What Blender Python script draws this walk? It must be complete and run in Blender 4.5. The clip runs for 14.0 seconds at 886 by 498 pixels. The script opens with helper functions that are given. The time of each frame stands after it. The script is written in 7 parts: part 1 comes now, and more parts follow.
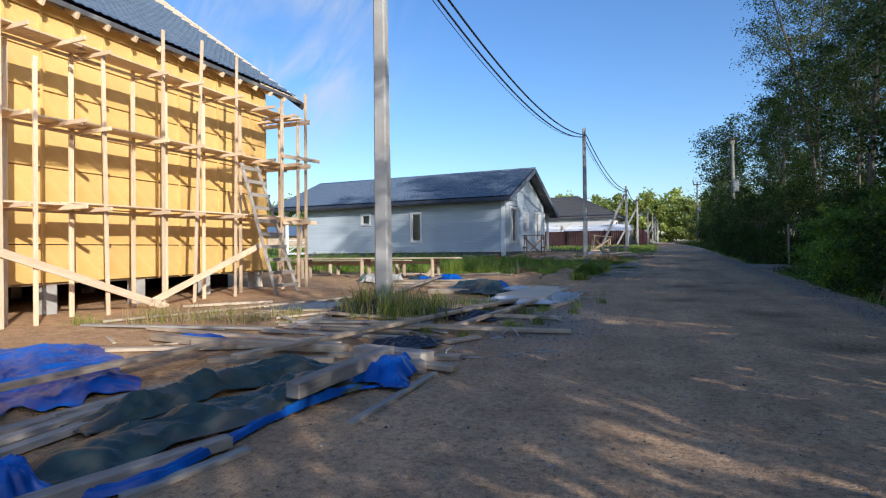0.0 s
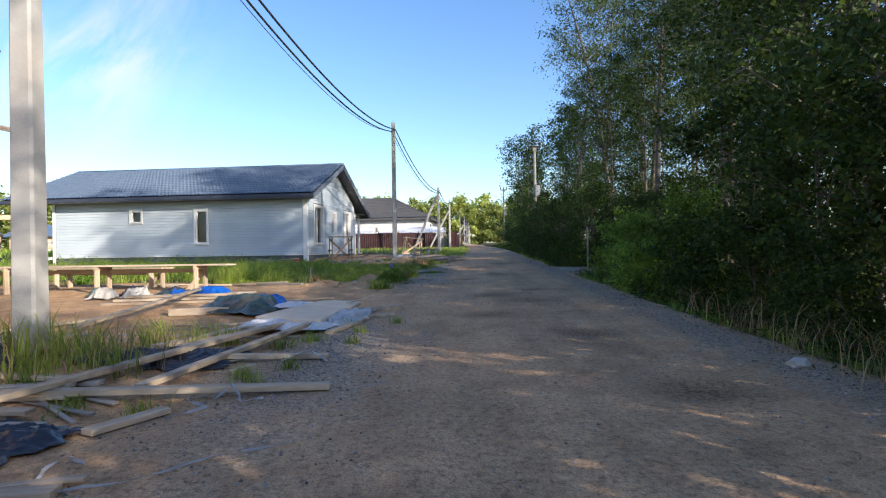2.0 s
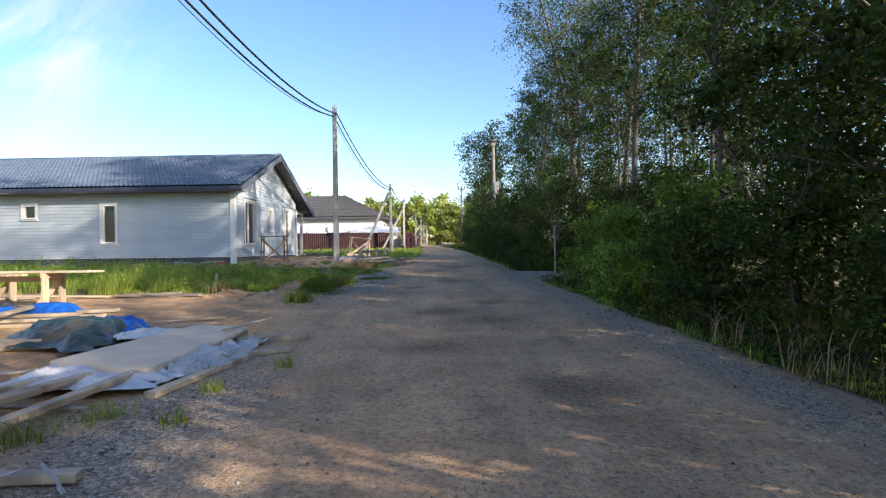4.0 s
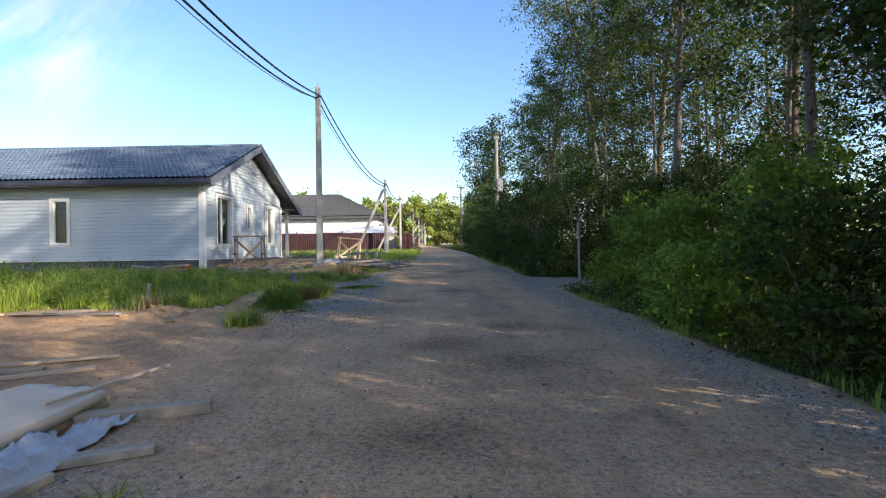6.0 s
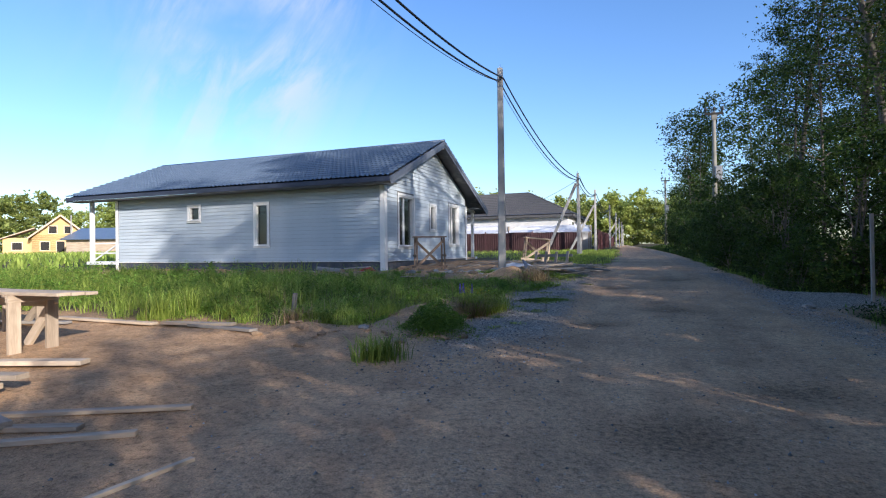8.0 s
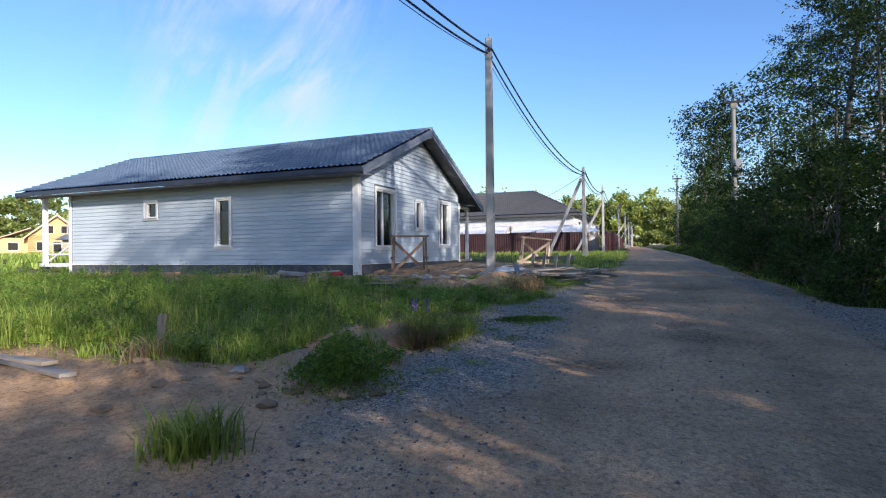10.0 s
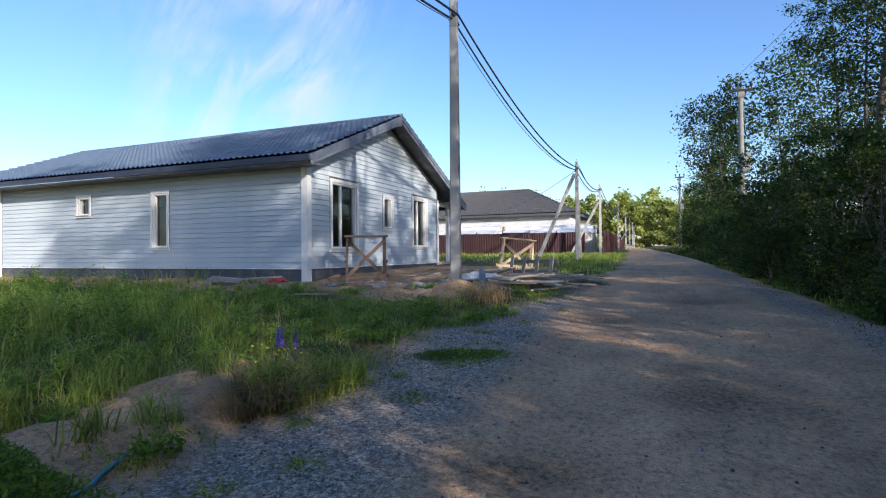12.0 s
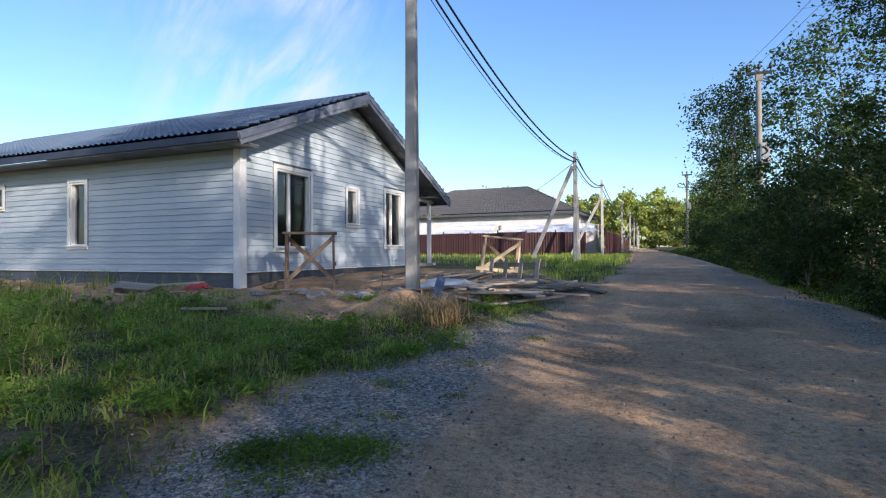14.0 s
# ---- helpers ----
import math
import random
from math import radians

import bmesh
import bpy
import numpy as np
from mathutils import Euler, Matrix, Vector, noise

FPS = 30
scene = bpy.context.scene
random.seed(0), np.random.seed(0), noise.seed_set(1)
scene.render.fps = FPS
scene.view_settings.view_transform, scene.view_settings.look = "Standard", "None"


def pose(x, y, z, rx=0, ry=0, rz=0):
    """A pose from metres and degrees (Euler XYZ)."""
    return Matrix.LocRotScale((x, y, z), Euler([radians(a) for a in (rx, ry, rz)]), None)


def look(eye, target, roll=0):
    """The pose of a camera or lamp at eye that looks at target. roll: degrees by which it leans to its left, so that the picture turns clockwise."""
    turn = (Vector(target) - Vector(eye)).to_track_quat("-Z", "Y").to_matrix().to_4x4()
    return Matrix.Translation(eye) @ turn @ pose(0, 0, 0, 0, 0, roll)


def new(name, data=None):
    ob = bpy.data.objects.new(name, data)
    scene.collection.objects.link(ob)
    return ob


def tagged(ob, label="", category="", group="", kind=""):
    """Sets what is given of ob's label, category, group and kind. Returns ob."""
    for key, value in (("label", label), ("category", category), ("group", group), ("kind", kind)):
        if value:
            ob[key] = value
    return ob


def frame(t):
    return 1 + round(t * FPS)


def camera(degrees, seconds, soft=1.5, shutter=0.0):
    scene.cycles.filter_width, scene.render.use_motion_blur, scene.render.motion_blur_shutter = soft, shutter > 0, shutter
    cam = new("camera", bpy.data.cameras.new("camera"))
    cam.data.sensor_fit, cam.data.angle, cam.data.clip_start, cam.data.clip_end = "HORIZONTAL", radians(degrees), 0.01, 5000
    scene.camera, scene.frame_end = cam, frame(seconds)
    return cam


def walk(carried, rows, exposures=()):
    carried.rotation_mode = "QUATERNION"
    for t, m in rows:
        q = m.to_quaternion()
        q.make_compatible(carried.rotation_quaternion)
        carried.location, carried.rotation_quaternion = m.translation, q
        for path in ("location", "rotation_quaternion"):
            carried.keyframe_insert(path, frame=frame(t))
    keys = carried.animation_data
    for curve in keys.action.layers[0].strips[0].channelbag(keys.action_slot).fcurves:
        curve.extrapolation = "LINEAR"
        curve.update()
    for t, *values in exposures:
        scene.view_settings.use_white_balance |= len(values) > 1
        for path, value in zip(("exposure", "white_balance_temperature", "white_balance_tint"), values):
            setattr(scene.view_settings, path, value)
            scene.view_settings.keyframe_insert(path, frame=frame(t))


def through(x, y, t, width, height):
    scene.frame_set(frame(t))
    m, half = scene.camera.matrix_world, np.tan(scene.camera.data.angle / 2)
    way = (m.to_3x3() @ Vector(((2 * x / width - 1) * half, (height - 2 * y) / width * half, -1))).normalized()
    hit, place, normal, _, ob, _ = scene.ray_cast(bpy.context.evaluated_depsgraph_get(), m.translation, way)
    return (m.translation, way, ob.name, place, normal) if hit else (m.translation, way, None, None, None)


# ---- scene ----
cam = camera(78.0, 14.0, soft=1.15)
METRES, EYE, TILT, LEAN, TURN = 19.68, 1.2, 0.0, 0.0, 20.5
ROWS = [
    (0.0, 0.0, 0.0, 0.0, 0.0, 0.06, 0.72),
    (0.5, 0.0125, 0.0291, 0.0022, -7.57, 0.05, 0.74),
    (1.0, 0.026, 0.0629, 0.0021, -13.73, 0.02, 0.79),
    (1.5, 0.041, 0.0953, 0.0013, -15.54, 0.02, 0.8),
    (2.0, 0.0578, 0.1299, 0.0021, -18.62, -0.0, 0.86),
    (2.5, 0.0732, 0.1614, 0.003, -20.13, 0.02, 0.81),
    (3.0, 0.0915, 0.1949, 0.0025, -22.31, 0.0, 0.87),
    (5.5, 0.1705, 0.3683, 0.0043, -23.12, 0.08, 0.75),
    (6.0, 0.1835, 0.4038, 0.0049, -23.1, 0.1, 0.79),
    (6.5, 0.1917, 0.4381, 0.0076, -21.62, 0.1, 0.73),
    (7.0, 0.198, 0.469, 0.0095, -14.07, 0.24, 0.72),
    (7.5, 0.2111, 0.5004, 0.009, -4.22, 0.31, 0.64),
    (8.0, 0.2255, 0.5329, 0.009, -3.12, 0.31, 0.67),
    (10.5, 0.2869, 0.6948, 0.0111, -2.16, 0.41, 0.57),
    (11.0, 0.3044, 0.7237, 0.0126, -2.27, 0.44, 0.59),
    (11.5, 0.3188, 0.7543, 0.0127, -2.15, 0.47, 0.48),
    (12.0, 0.3344, 0.7835, 0.0129, -2.0, 0.45, 0.47),
    (12.5, 0.347, 0.8164, 0.0127, -1.67, 0.46, 0.39),
    (13.0, 0.3633, 0.8508, 0.0125, -1.51, 0.44, 0.38),
    (13.5, 0.3747, 0.8839, 0.0131, -1.53, 0.52, 0.3),
    (14.0, 0.3864, 0.9179, 0.0133, -1.57, 0.49, 0.28),
]
EXPOSURES = [(0.0, 0.4, 5750, 10), (1.0, 0.8, 6150, 12), (1.5, 0.9, 6250, 12), (3.0, 1.08, 6500, 12), (6.5, 1.14, 6700, 12), (7.5, 0.68, 5850, 14), (10.5, 0.74, 5900, 14), (14.0, 0.84, 6150, 14)]
walk(cam, [(t, pose(0, 0, EYE, TILT, LEAN, TURN) @ pose(METRES * x, METRES * y, METRES * z, 90 + pitch, roll, yaw)) for t, x, y, z, yaw, pitch, roll in ROWS], EXPOSURES)

# ---- world, sun, exposure ----
SUN_AZ, SUN_EL = -37.0, 20.0          # degrees from +x towards +y, and above the horizon
sun_dir = Vector((math.cos(radians(SUN_AZ)) * math.cos(radians(SUN_EL)), math.sin(radians(SUN_AZ)) * math.cos(radians(SUN_EL)), math.sin(radians(SUN_EL))))
world = bpy.data.worlds.new("sky")
scene.world = world
world.use_nodes = True
sky = world.node_tree.nodes.new("ShaderNodeTexSky")
sky.sky_type, sky.sun_disc = "NISHITA", False
sky.sun_elevation, sky.sun_rotation = radians(SUN_EL), radians(90 - SUN_AZ)
sky.air_density, sky.dust_density, sky.ozone_density = 1.0, 1.0, 2.2
deep = world.node_tree.nodes.new("ShaderNodeHueSaturation")
deep.inputs["Saturation"].default_value, deep.inputs["Hue"].default_value = 1.17, 0.506
world.node_tree.links.new(sky.outputs[0], deep.inputs["Color"])
world.node_tree.links.new(deep.outputs[0], world.node_tree.nodes["Background"].inputs[0])
world.node_tree.nodes["Background"].inputs[1].default_value = 0.15
sun = new("sun", bpy.data.lights.new("sun", "SUN"))
sun.data.energy, sun.data.angle, sun.data.color = 4.7, radians(0.6), (1.0, 0.885, 0.73)
sun.matrix_world = look(sun_dir * 50, (0, 0, 0))


# ---- materials ----
def material(name, dark, light, scale=6.0, rough=0.7, bump=0.15, metal=0.0, stretch=(1, 1, 1), fine=60.0, tint=0.12, island=False, stain=None, coat=0.0, fine_amount=0.35):
    """Two colours mixed by coarse and fine noise, a bump from the same grain, and a shade of its own for each piece."""
    m = bpy.data.materials.new(name)
    m.use_nodes = True
    nt, n, l = m.node_tree, m.node_tree.nodes, m.node_tree.links
    b = n["Principled BSDF"]
    b.inputs["Roughness"].default_value, b.inputs["Metallic"].default_value, b.inputs["Coat Weight"].default_value = rough, metal, coat
    tc, mp = n.new("ShaderNodeTexCoord"), n.new("ShaderNodeMapping")
    mp.inputs["Scale"].default_value = stretch
    l.new(tc.outputs["Object"], mp.inputs[0])
    coarse, grain = n.new("ShaderNodeTexNoise"), n.new("ShaderNodeTexNoise")
    coarse.inputs["Scale"].default_value, coarse.inputs["Detail"].default_value = scale, 5
    grain.inputs["Scale"].default_value, grain.inputs["Detail"].default_value = fine, 3
    l.new(mp.outputs[0], coarse.inputs["Vector"]), l.new(mp.outputs[0], grain.inputs["Vector"])
    both = n.new("ShaderNodeMix")
    both.inputs[0].default_value = fine_amount
    l.new(coarse.outputs[0], both.inputs[2]), l.new(grain.outputs[0], both.inputs[3])
    ramp = n.new("ShaderNodeValToRGB")
    ramp.color_ramp.elements[0].position, ramp.color_ramp.elements[1].position = 0.32, 0.68
    ramp.color_ramp.elements[0].color, ramp.color_ramp.elements[1].color = (*dark, 1), (*light, 1)
    l.new(both.outputs[0], ramp.inputs[0])
    colour = ramp.outputs[0]
    if stain:
        blot, mask, mix = n.new("ShaderNodeTexNoise"), n.new("ShaderNodeMapRange"), n.new("ShaderNodeMix")
        blot.inputs["Scale"].default_value, blot.inputs["Detail"].default_value = stain[1], 6
        l.new(tc.outputs["Object"], blot.inputs["Vector"])
        mask.inputs[1].default_value, mask.inputs[2].default_value = 0.52, 0.68
        l.new(blot.outputs[0], mask.inputs[0])
        mix.data_type = "RGBA"
        l.new(mask.outputs[0], mix.inputs[0]), l.new(colour, mix.inputs[6])
        mix.inputs[7].default_value = (*stain[0], 1)
        colour = mix.outputs[2]
    hsv, ran, src = n.new("ShaderNodeHueSaturation"), n.new("ShaderNodeMapRange"), n.new("ShaderNodeNewGeometry" if island else "ShaderNodeObjectInfo")
    ran.inputs[3].default_value, ran.inputs[4].default_value = 1 - tint, 1 + tint
    l.new(src.outputs["Random Per Island" if island else "Random"], ran.inputs[0])
    l.new(ran.outputs[0], hsv.inputs["Value"]), l.new(colour, hsv.inputs["Color"])
    l.new(hsv.outputs[0], b.inputs["Base Color"])
    if bump:
        bp = n.new("ShaderNodeBump")
        bp.inputs["Strength"].default_value, bp.inputs["Distance"].default_value = bump, 0.02
        l.new(both.outputs[0], bp.inputs["Height"]), l.new(bp.outputs[0], b.inputs["Normal"])
    return m


def leaf_material(name, dark, light, through=0.45, rough=0.55):
    """Foliage: each leaf its own shade, with light passing through it."""
    m = bpy.data.materials.new(name)
    m.use_nodes = True
    n, l = m.node_tree.nodes, m.node_tree.links
    b = n["Principled BSDF"]
    b.inputs["Roughness"].default_value, b.inputs["Specular IOR Level"].default_value = rough, 0.18
    geo, ramp, tr, mix = n.new("ShaderNodeNewGeometry"), n.new("ShaderNodeValToRGB"), n.new("ShaderNodeBsdfTranslucent"), n.new("ShaderNodeMixShader")
    ramp.color_ramp.elements[0].color, ramp.color_ramp.elements[1].color = (*dark, 1), (*light, 1)
    l.new(geo.outputs["Random Per Island"], ramp.inputs[0])
    info, hsv, ran = n.new("ShaderNodeObjectInfo"), n.new("ShaderNodeHueSaturation"), n.new("ShaderNodeMapRange")
    ran.inputs[3].default_value, ran.inputs[4].default_value = 0.8, 1.25
    l.new(info.outputs["Random"], ran.inputs[0]), l.new(ran.outputs[0], hsv.inputs["Value"]), l.new(ramp.outputs[0], hsv.inputs["Color"])
    place, patch, shade, tone = n.new("ShaderNodeTexCoord"), n.new("ShaderNodeTexNoise"), n.new("ShaderNodeMapRange"), n.new("ShaderNodeHueSaturation")
    patch.inputs["Scale"].default_value, patch.inputs["Detail"].default_value = 1.7, 3
    shade.inputs[1].default_value, shade.inputs[2].default_value, shade.inputs[3].default_value, shade.inputs[4].default_value = 0.3, 0.7, 0.62, 1.4
    l.new(place.outputs["Object"], patch.inputs["Vector"]), l.new(patch.outputs[0], shade.inputs[0]), l.new(shade.outputs[0], tone.inputs["Value"]), l.new(hsv.outputs[0], tone.inputs["Color"])
    hsv = tone
    l.new(hsv.outputs[0], b.inputs["Base Color"])
    glow = n.new("ShaderNodeHueSaturation")
    glow.inputs["Hue"].default_value, glow.inputs["Value"].default_value = 0.47, 1.6
    l.new(hsv.outputs[0], glow.inputs["Color"]), l.new(glow.outputs[0], tr.inputs["Color"])
    mix.inputs[0].default_value = through
    l.new(b.outputs[0], mix.inputs[1]), l.new(tr.outputs[0], mix.inputs[2])
    l.new(mix.outputs[0], n["Material Output"].inputs[0])
    return m


def pane_material(name, tint):
    m = bpy.data.materials.new(name)
    m.use_nodes = True
    b = m.node_tree.nodes["Principled BSDF"]
    b.inputs["Base Color"].default_value = (*tint, 1)
    b.inputs["Roughness"].default_value, b.inputs["Transmission Weight"].default_value, b.inputs["IOR"].default_value = 0.03, 1.0, 1.45
    return m


M = {
    "fresh_wood": material("fresh_wood", (0.55, 0.4, 0.25), (0.76, 0.6, 0.42), 5, 0.75, 0.1, stretch=(0.15, 1, 1), fine=40, tint=0.18),
    "old_wood": material("old_wood", (0.3, 0.23, 0.16), (0.52, 0.42, 0.31), 6, 0.85, 0.2, stretch=(0.15, 1, 1), fine=50, tint=0.22),
    "lot_wood": material("lot_wood", (0.36, 0.28, 0.195), (0.58, 0.475, 0.35), 6, 0.82, 0.2, stretch=(0.15, 1, 1), fine=50, tint=0.22, stain=((0.27, 0.22, 0.17), 3.0)),
    "grey_wood": material("grey_wood", (0.21, 0.187, 0.162), (0.4, 0.362, 0.315), 6, 0.85, 0.2, stretch=(0.15, 1, 1), fine=50, tint=0.22),
    "panel": material("panel", (0.62, 0.395, 0.125), (0.74, 0.5, 0.19), 3, 0.6, 0.05, fine=30, tint=0.06, stain=((0.58, 0.36, 0.1), 0.9)),
    "concrete": material("concrete", (0.3, 0.29, 0.27), (0.46, 0.45, 0.42), 4, 0.9, 0.2, fine=70, tint=0.05, stain=((0.24, 0.22, 0.2), 1.3)),
    "pole_concrete": material("pole_concrete", (0.28, 0.275, 0.26), (0.42, 0.41, 0.385), 2.5, 0.85, 0.15, fine=80, tint=0.05, stain=((0.28, 0.25, 0.22), 0.8)),
    "siding": material("siding", (0.4, 0.46, 0.51), (0.49, 0.55, 0.595), 4, 0.55, 0.06, stretch=(0.2, 1, 1), fine=40, tint=0.05),
    "white": material("white", (0.72, 0.72, 0.71), (0.82, 0.82, 0.8), 4, 0.5, 0.04, tint=0.03),
    "plinth": material("plinth", (0.05, 0.055, 0.07), (0.085, 0.09, 0.11), 5, 0.5, 0.1, tint=0.12, stain=((0.16, 0.14, 0.12), 2.0)),
    "roof_blue": material("roof_blue", (0.085, 0.12, 0.17), (0.13, 0.17, 0.23), 3, 0.34, 0.04, tint=0.0, coat=0.2),
    "barge": material("barge", (0.12, 0.14, 0.18), (0.21, 0.235, 0.28), 5, 0.6, 0.08, stretch=(0.3, 1, 1), tint=0.06, stain=((0.09, 0.1, 0.13), 3.0)),
    "old_pole": material("old_pole", (0.14, 0.14, 0.12), (0.26, 0.25, 0.22), 3, 0.9, 0.2, fine=60),
    "fascia": material("fascia", (0.03, 0.038, 0.062), (0.05, 0.06, 0.09), 4, 0.6, 0.05, tint=0.05),
    "stained_wood": material("stained_wood", (0.12, 0.08, 0.055), (0.32, 0.23, 0.16), 5, 0.8, 0.2, stretch=(0.15, 1, 1), fine=40, tint=0.3),
    "roof_grey": material("roof_grey", (0.06, 0.058, 0.058), (0.09, 0.087, 0.085), 3, 0.5, 0.05, tint=0.0),
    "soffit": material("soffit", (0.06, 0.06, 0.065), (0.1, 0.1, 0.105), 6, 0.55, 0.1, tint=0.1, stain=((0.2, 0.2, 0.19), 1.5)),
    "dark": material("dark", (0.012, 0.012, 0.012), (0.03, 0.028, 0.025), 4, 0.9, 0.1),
    "interior": material("interior", (0.1, 0.1, 0.1), (0.16, 0.16, 0.16), 2, 0.9, 0.0),
    "steel": material("steel", (0.3, 0.3, 0.31), (0.45, 0.45, 0.46), 12, 0.4, 0.05, metal=0.9),
    "rubber": material("rubber", (0.012, 0.012, 0.014), (0.025, 0.025, 0.028), 10, 0.5, 0.05),
    "fence": material("fence", (0.06, 0.022, 0.025), (0.088, 0.032, 0.034), 3, 0.55, 0.05, tint=0.12),
    "sheet_roof": material("sheet_roof", (0.55, 0.55, 0.56), (0.72, 0.72, 0.72), 1.2, 0.5, 0.08, tint=0.06, stain=((0.42, 0.4, 0.38), 0.8)),
    "plaster": material("plaster", (0.5, 0.5, 0.49), (0.62, 0.61, 0.6), 2, 0.9, 0.1),
    "bark": material("bark", (0.065, 0.055, 0.045), (0.18, 0.16, 0.135), 5, 0.95, 0.5, stretch=(1, 1, 0.3), fine=30),
    "blue_tarp": material("blue_tarp", (0.004, 0.06, 0.32), (0.008, 0.12, 0.5), 5, 0.42, 0.1, fine=90, tint=0.08),
    "green_tarp": material("green_tarp", (0.022, 0.045, 0.04), (0.05, 0.085, 0.075), 4, 0.42, 0.15, fine=90, tint=0.1, stain=((0.11, 0.1, 0.075), 2.5)),
    "black_film": material("black_film", (0.014, 0.015, 0.022), (0.04, 0.042, 0.055), 6, 0.32, 0.2),
    "white_film": material("white_film", (0.4, 0.42, 0.45), (0.58, 0.59, 0.6), 5, 0.35, 0.2),
    "board_sheet": material("board_sheet", (0.6, 0.49, 0.35), (0.76, 0.65, 0.5), 3, 0.85, 0.1, tint=0.1),
    "stone": material("stone", (0.22, 0.2, 0.18), (0.42, 0.4, 0.37), 7, 0.9, 0.5, tint=0.2),
    "pale_stone": material("pale_stone", (0.42, 0.4, 0.36), (0.62, 0.59, 0.54), 7, 0.9, 0.5, tint=0.1),
    "crumb": material("crumb", (0.09, 0.088, 0.09), (0.36, 0.35, 0.335), 40, 0.9, 0.3, island=True, tint=0.7),
    "clod": material("clod", (0.2, 0.13, 0.075), (0.34, 0.24, 0.15), 8, 0.95, 0.5, tint=0.15),
    "hose": material("hose", (0.03, 0.16, 0.2), (0.06, 0.24, 0.3), 8, 0.5, 0.05),
    "red": material("red", (0.38, 0.03, 0.025), (0.55, 0.06, 0.05), 5, 0.5, 0.1),
    # leaf is kept near black: the wood's shade is put into its colour
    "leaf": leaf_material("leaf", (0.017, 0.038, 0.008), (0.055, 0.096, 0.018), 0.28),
    "leaf_birch": leaf_material("leaf_birch", (0.03, 0.056, 0.014), (0.085, 0.13, 0.03), 0.4),
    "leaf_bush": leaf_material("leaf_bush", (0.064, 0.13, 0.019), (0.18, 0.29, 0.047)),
    # far leaves are brightened: sunlight on the distant trees is put into this colour
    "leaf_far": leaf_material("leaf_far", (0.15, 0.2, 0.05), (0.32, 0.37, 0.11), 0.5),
    "grass": leaf_material("grass", (0.115, 0.18, 0.026), (0.34, 0.41, 0.085), 0.4),
    "dry_grass": leaf_material("dry_grass", (0.17, 0.115, 0.055), (0.42, 0.33, 0.18), 0.25),
    "lupin": leaf_material("lupin", (0.12, 0.06, 0.4), (0.24, 0.14, 0.6), 0.2),
    "yellow_flower": leaf_material("yellow_flower", (0.6, 0.45, 0.02), (0.75, 0.6, 0.04), 0.2),
    "log": material("log", (0.5, 0.34, 0.14), (0.62, 0.44, 0.2), 4, 0.8, 0.1, tint=0.08),
    "glass": pane_material("glass", (0.8, 0.84, 0.84)),
}


# ---- building helpers ----
def mesh_of(name, bm, mat):
    me = bpy.data.meshes.new(name)
    bm.to_mesh(me)
    bm.free()
    me.materials.append(mat)
    return me


def part(name, bm, mat, parent=None, label=""):
    """Link a bmesh as one mesh object, under a thing or a part."""
    ob = new(name, mesh_of(name, bm, mat))
    if parent:
        ob.parent = parent
    return tagged(ob, label)


def piece(name, me, m, parent=None):
    """An object on a shared mesh, at the pose m in its parent."""
    ob = new(name, me)
    if parent:
        ob.parent = parent
    ob.matrix_basis = m
    return ob


def block(bm, size, m=None, bevel=0.0):
    made = bmesh.ops.create_cube(bm, size=1.0)["verts"]
    bmesh.ops.scale(bm, vec=size, verts=made)
    if bevel:
        edges = list({e for v in made for e in v.link_edges})
        made = list({v for f in bmesh.ops.bevel(bm, geom=edges, offset=bevel, segments=1, affect="EDGES")["faces"] for v in f.verts} | {v for v in made if v.is_valid})
    if m:
        bmesh.ops.transform(bm, matrix=m, verts=made)
    return made


def box_bm(size, m=None, bevel=0.0):
    bm = bmesh.new()
    block(bm, size, m, bevel)
    return bm


def span(a, b, lift=Vector((0, 0, 1)), spin=0.0):
    """The pose at the middle of a to b, its x along the line, its z nearest to lift."""
    a, b = Vector(a), Vector(b)
    x = (b - a).normalized()
    z = (Vector(lift) - x * x.dot(Vector(lift)))
    z = z.normalized() if z.length > 1e-4 else Vector((0, 1, 0))
    y = z.cross(x)
    return Matrix.Translation((a + b) / 2) @ Matrix((x, y, z)).transposed().to_4x4() @ pose(0, 0, 0, spin)


def bar_bm(a, b, width, height, lift=(0, 0, 1), bevel=0.004, spin=0.0):
    """A sawn timber from a to b."""
    return box_bm(((Vector(b) - Vector(a)).length, width, height), span(a, b, lift, spin), bevel)


def timber(name, a, b, width, height, mat, parent=None, lift=(0, 0, 1), label="", spin=0.0):
    """A sawn timber whose own x runs along it, so that its grain does too."""
    length = (Vector(b) - Vector(a)).length
    ob = part(name, box_bm((length, width, height), None, min(width, height) * 0.08), mat, parent, label)
    ob.matrix_basis = span(a, b, lift, spin)
    return ob


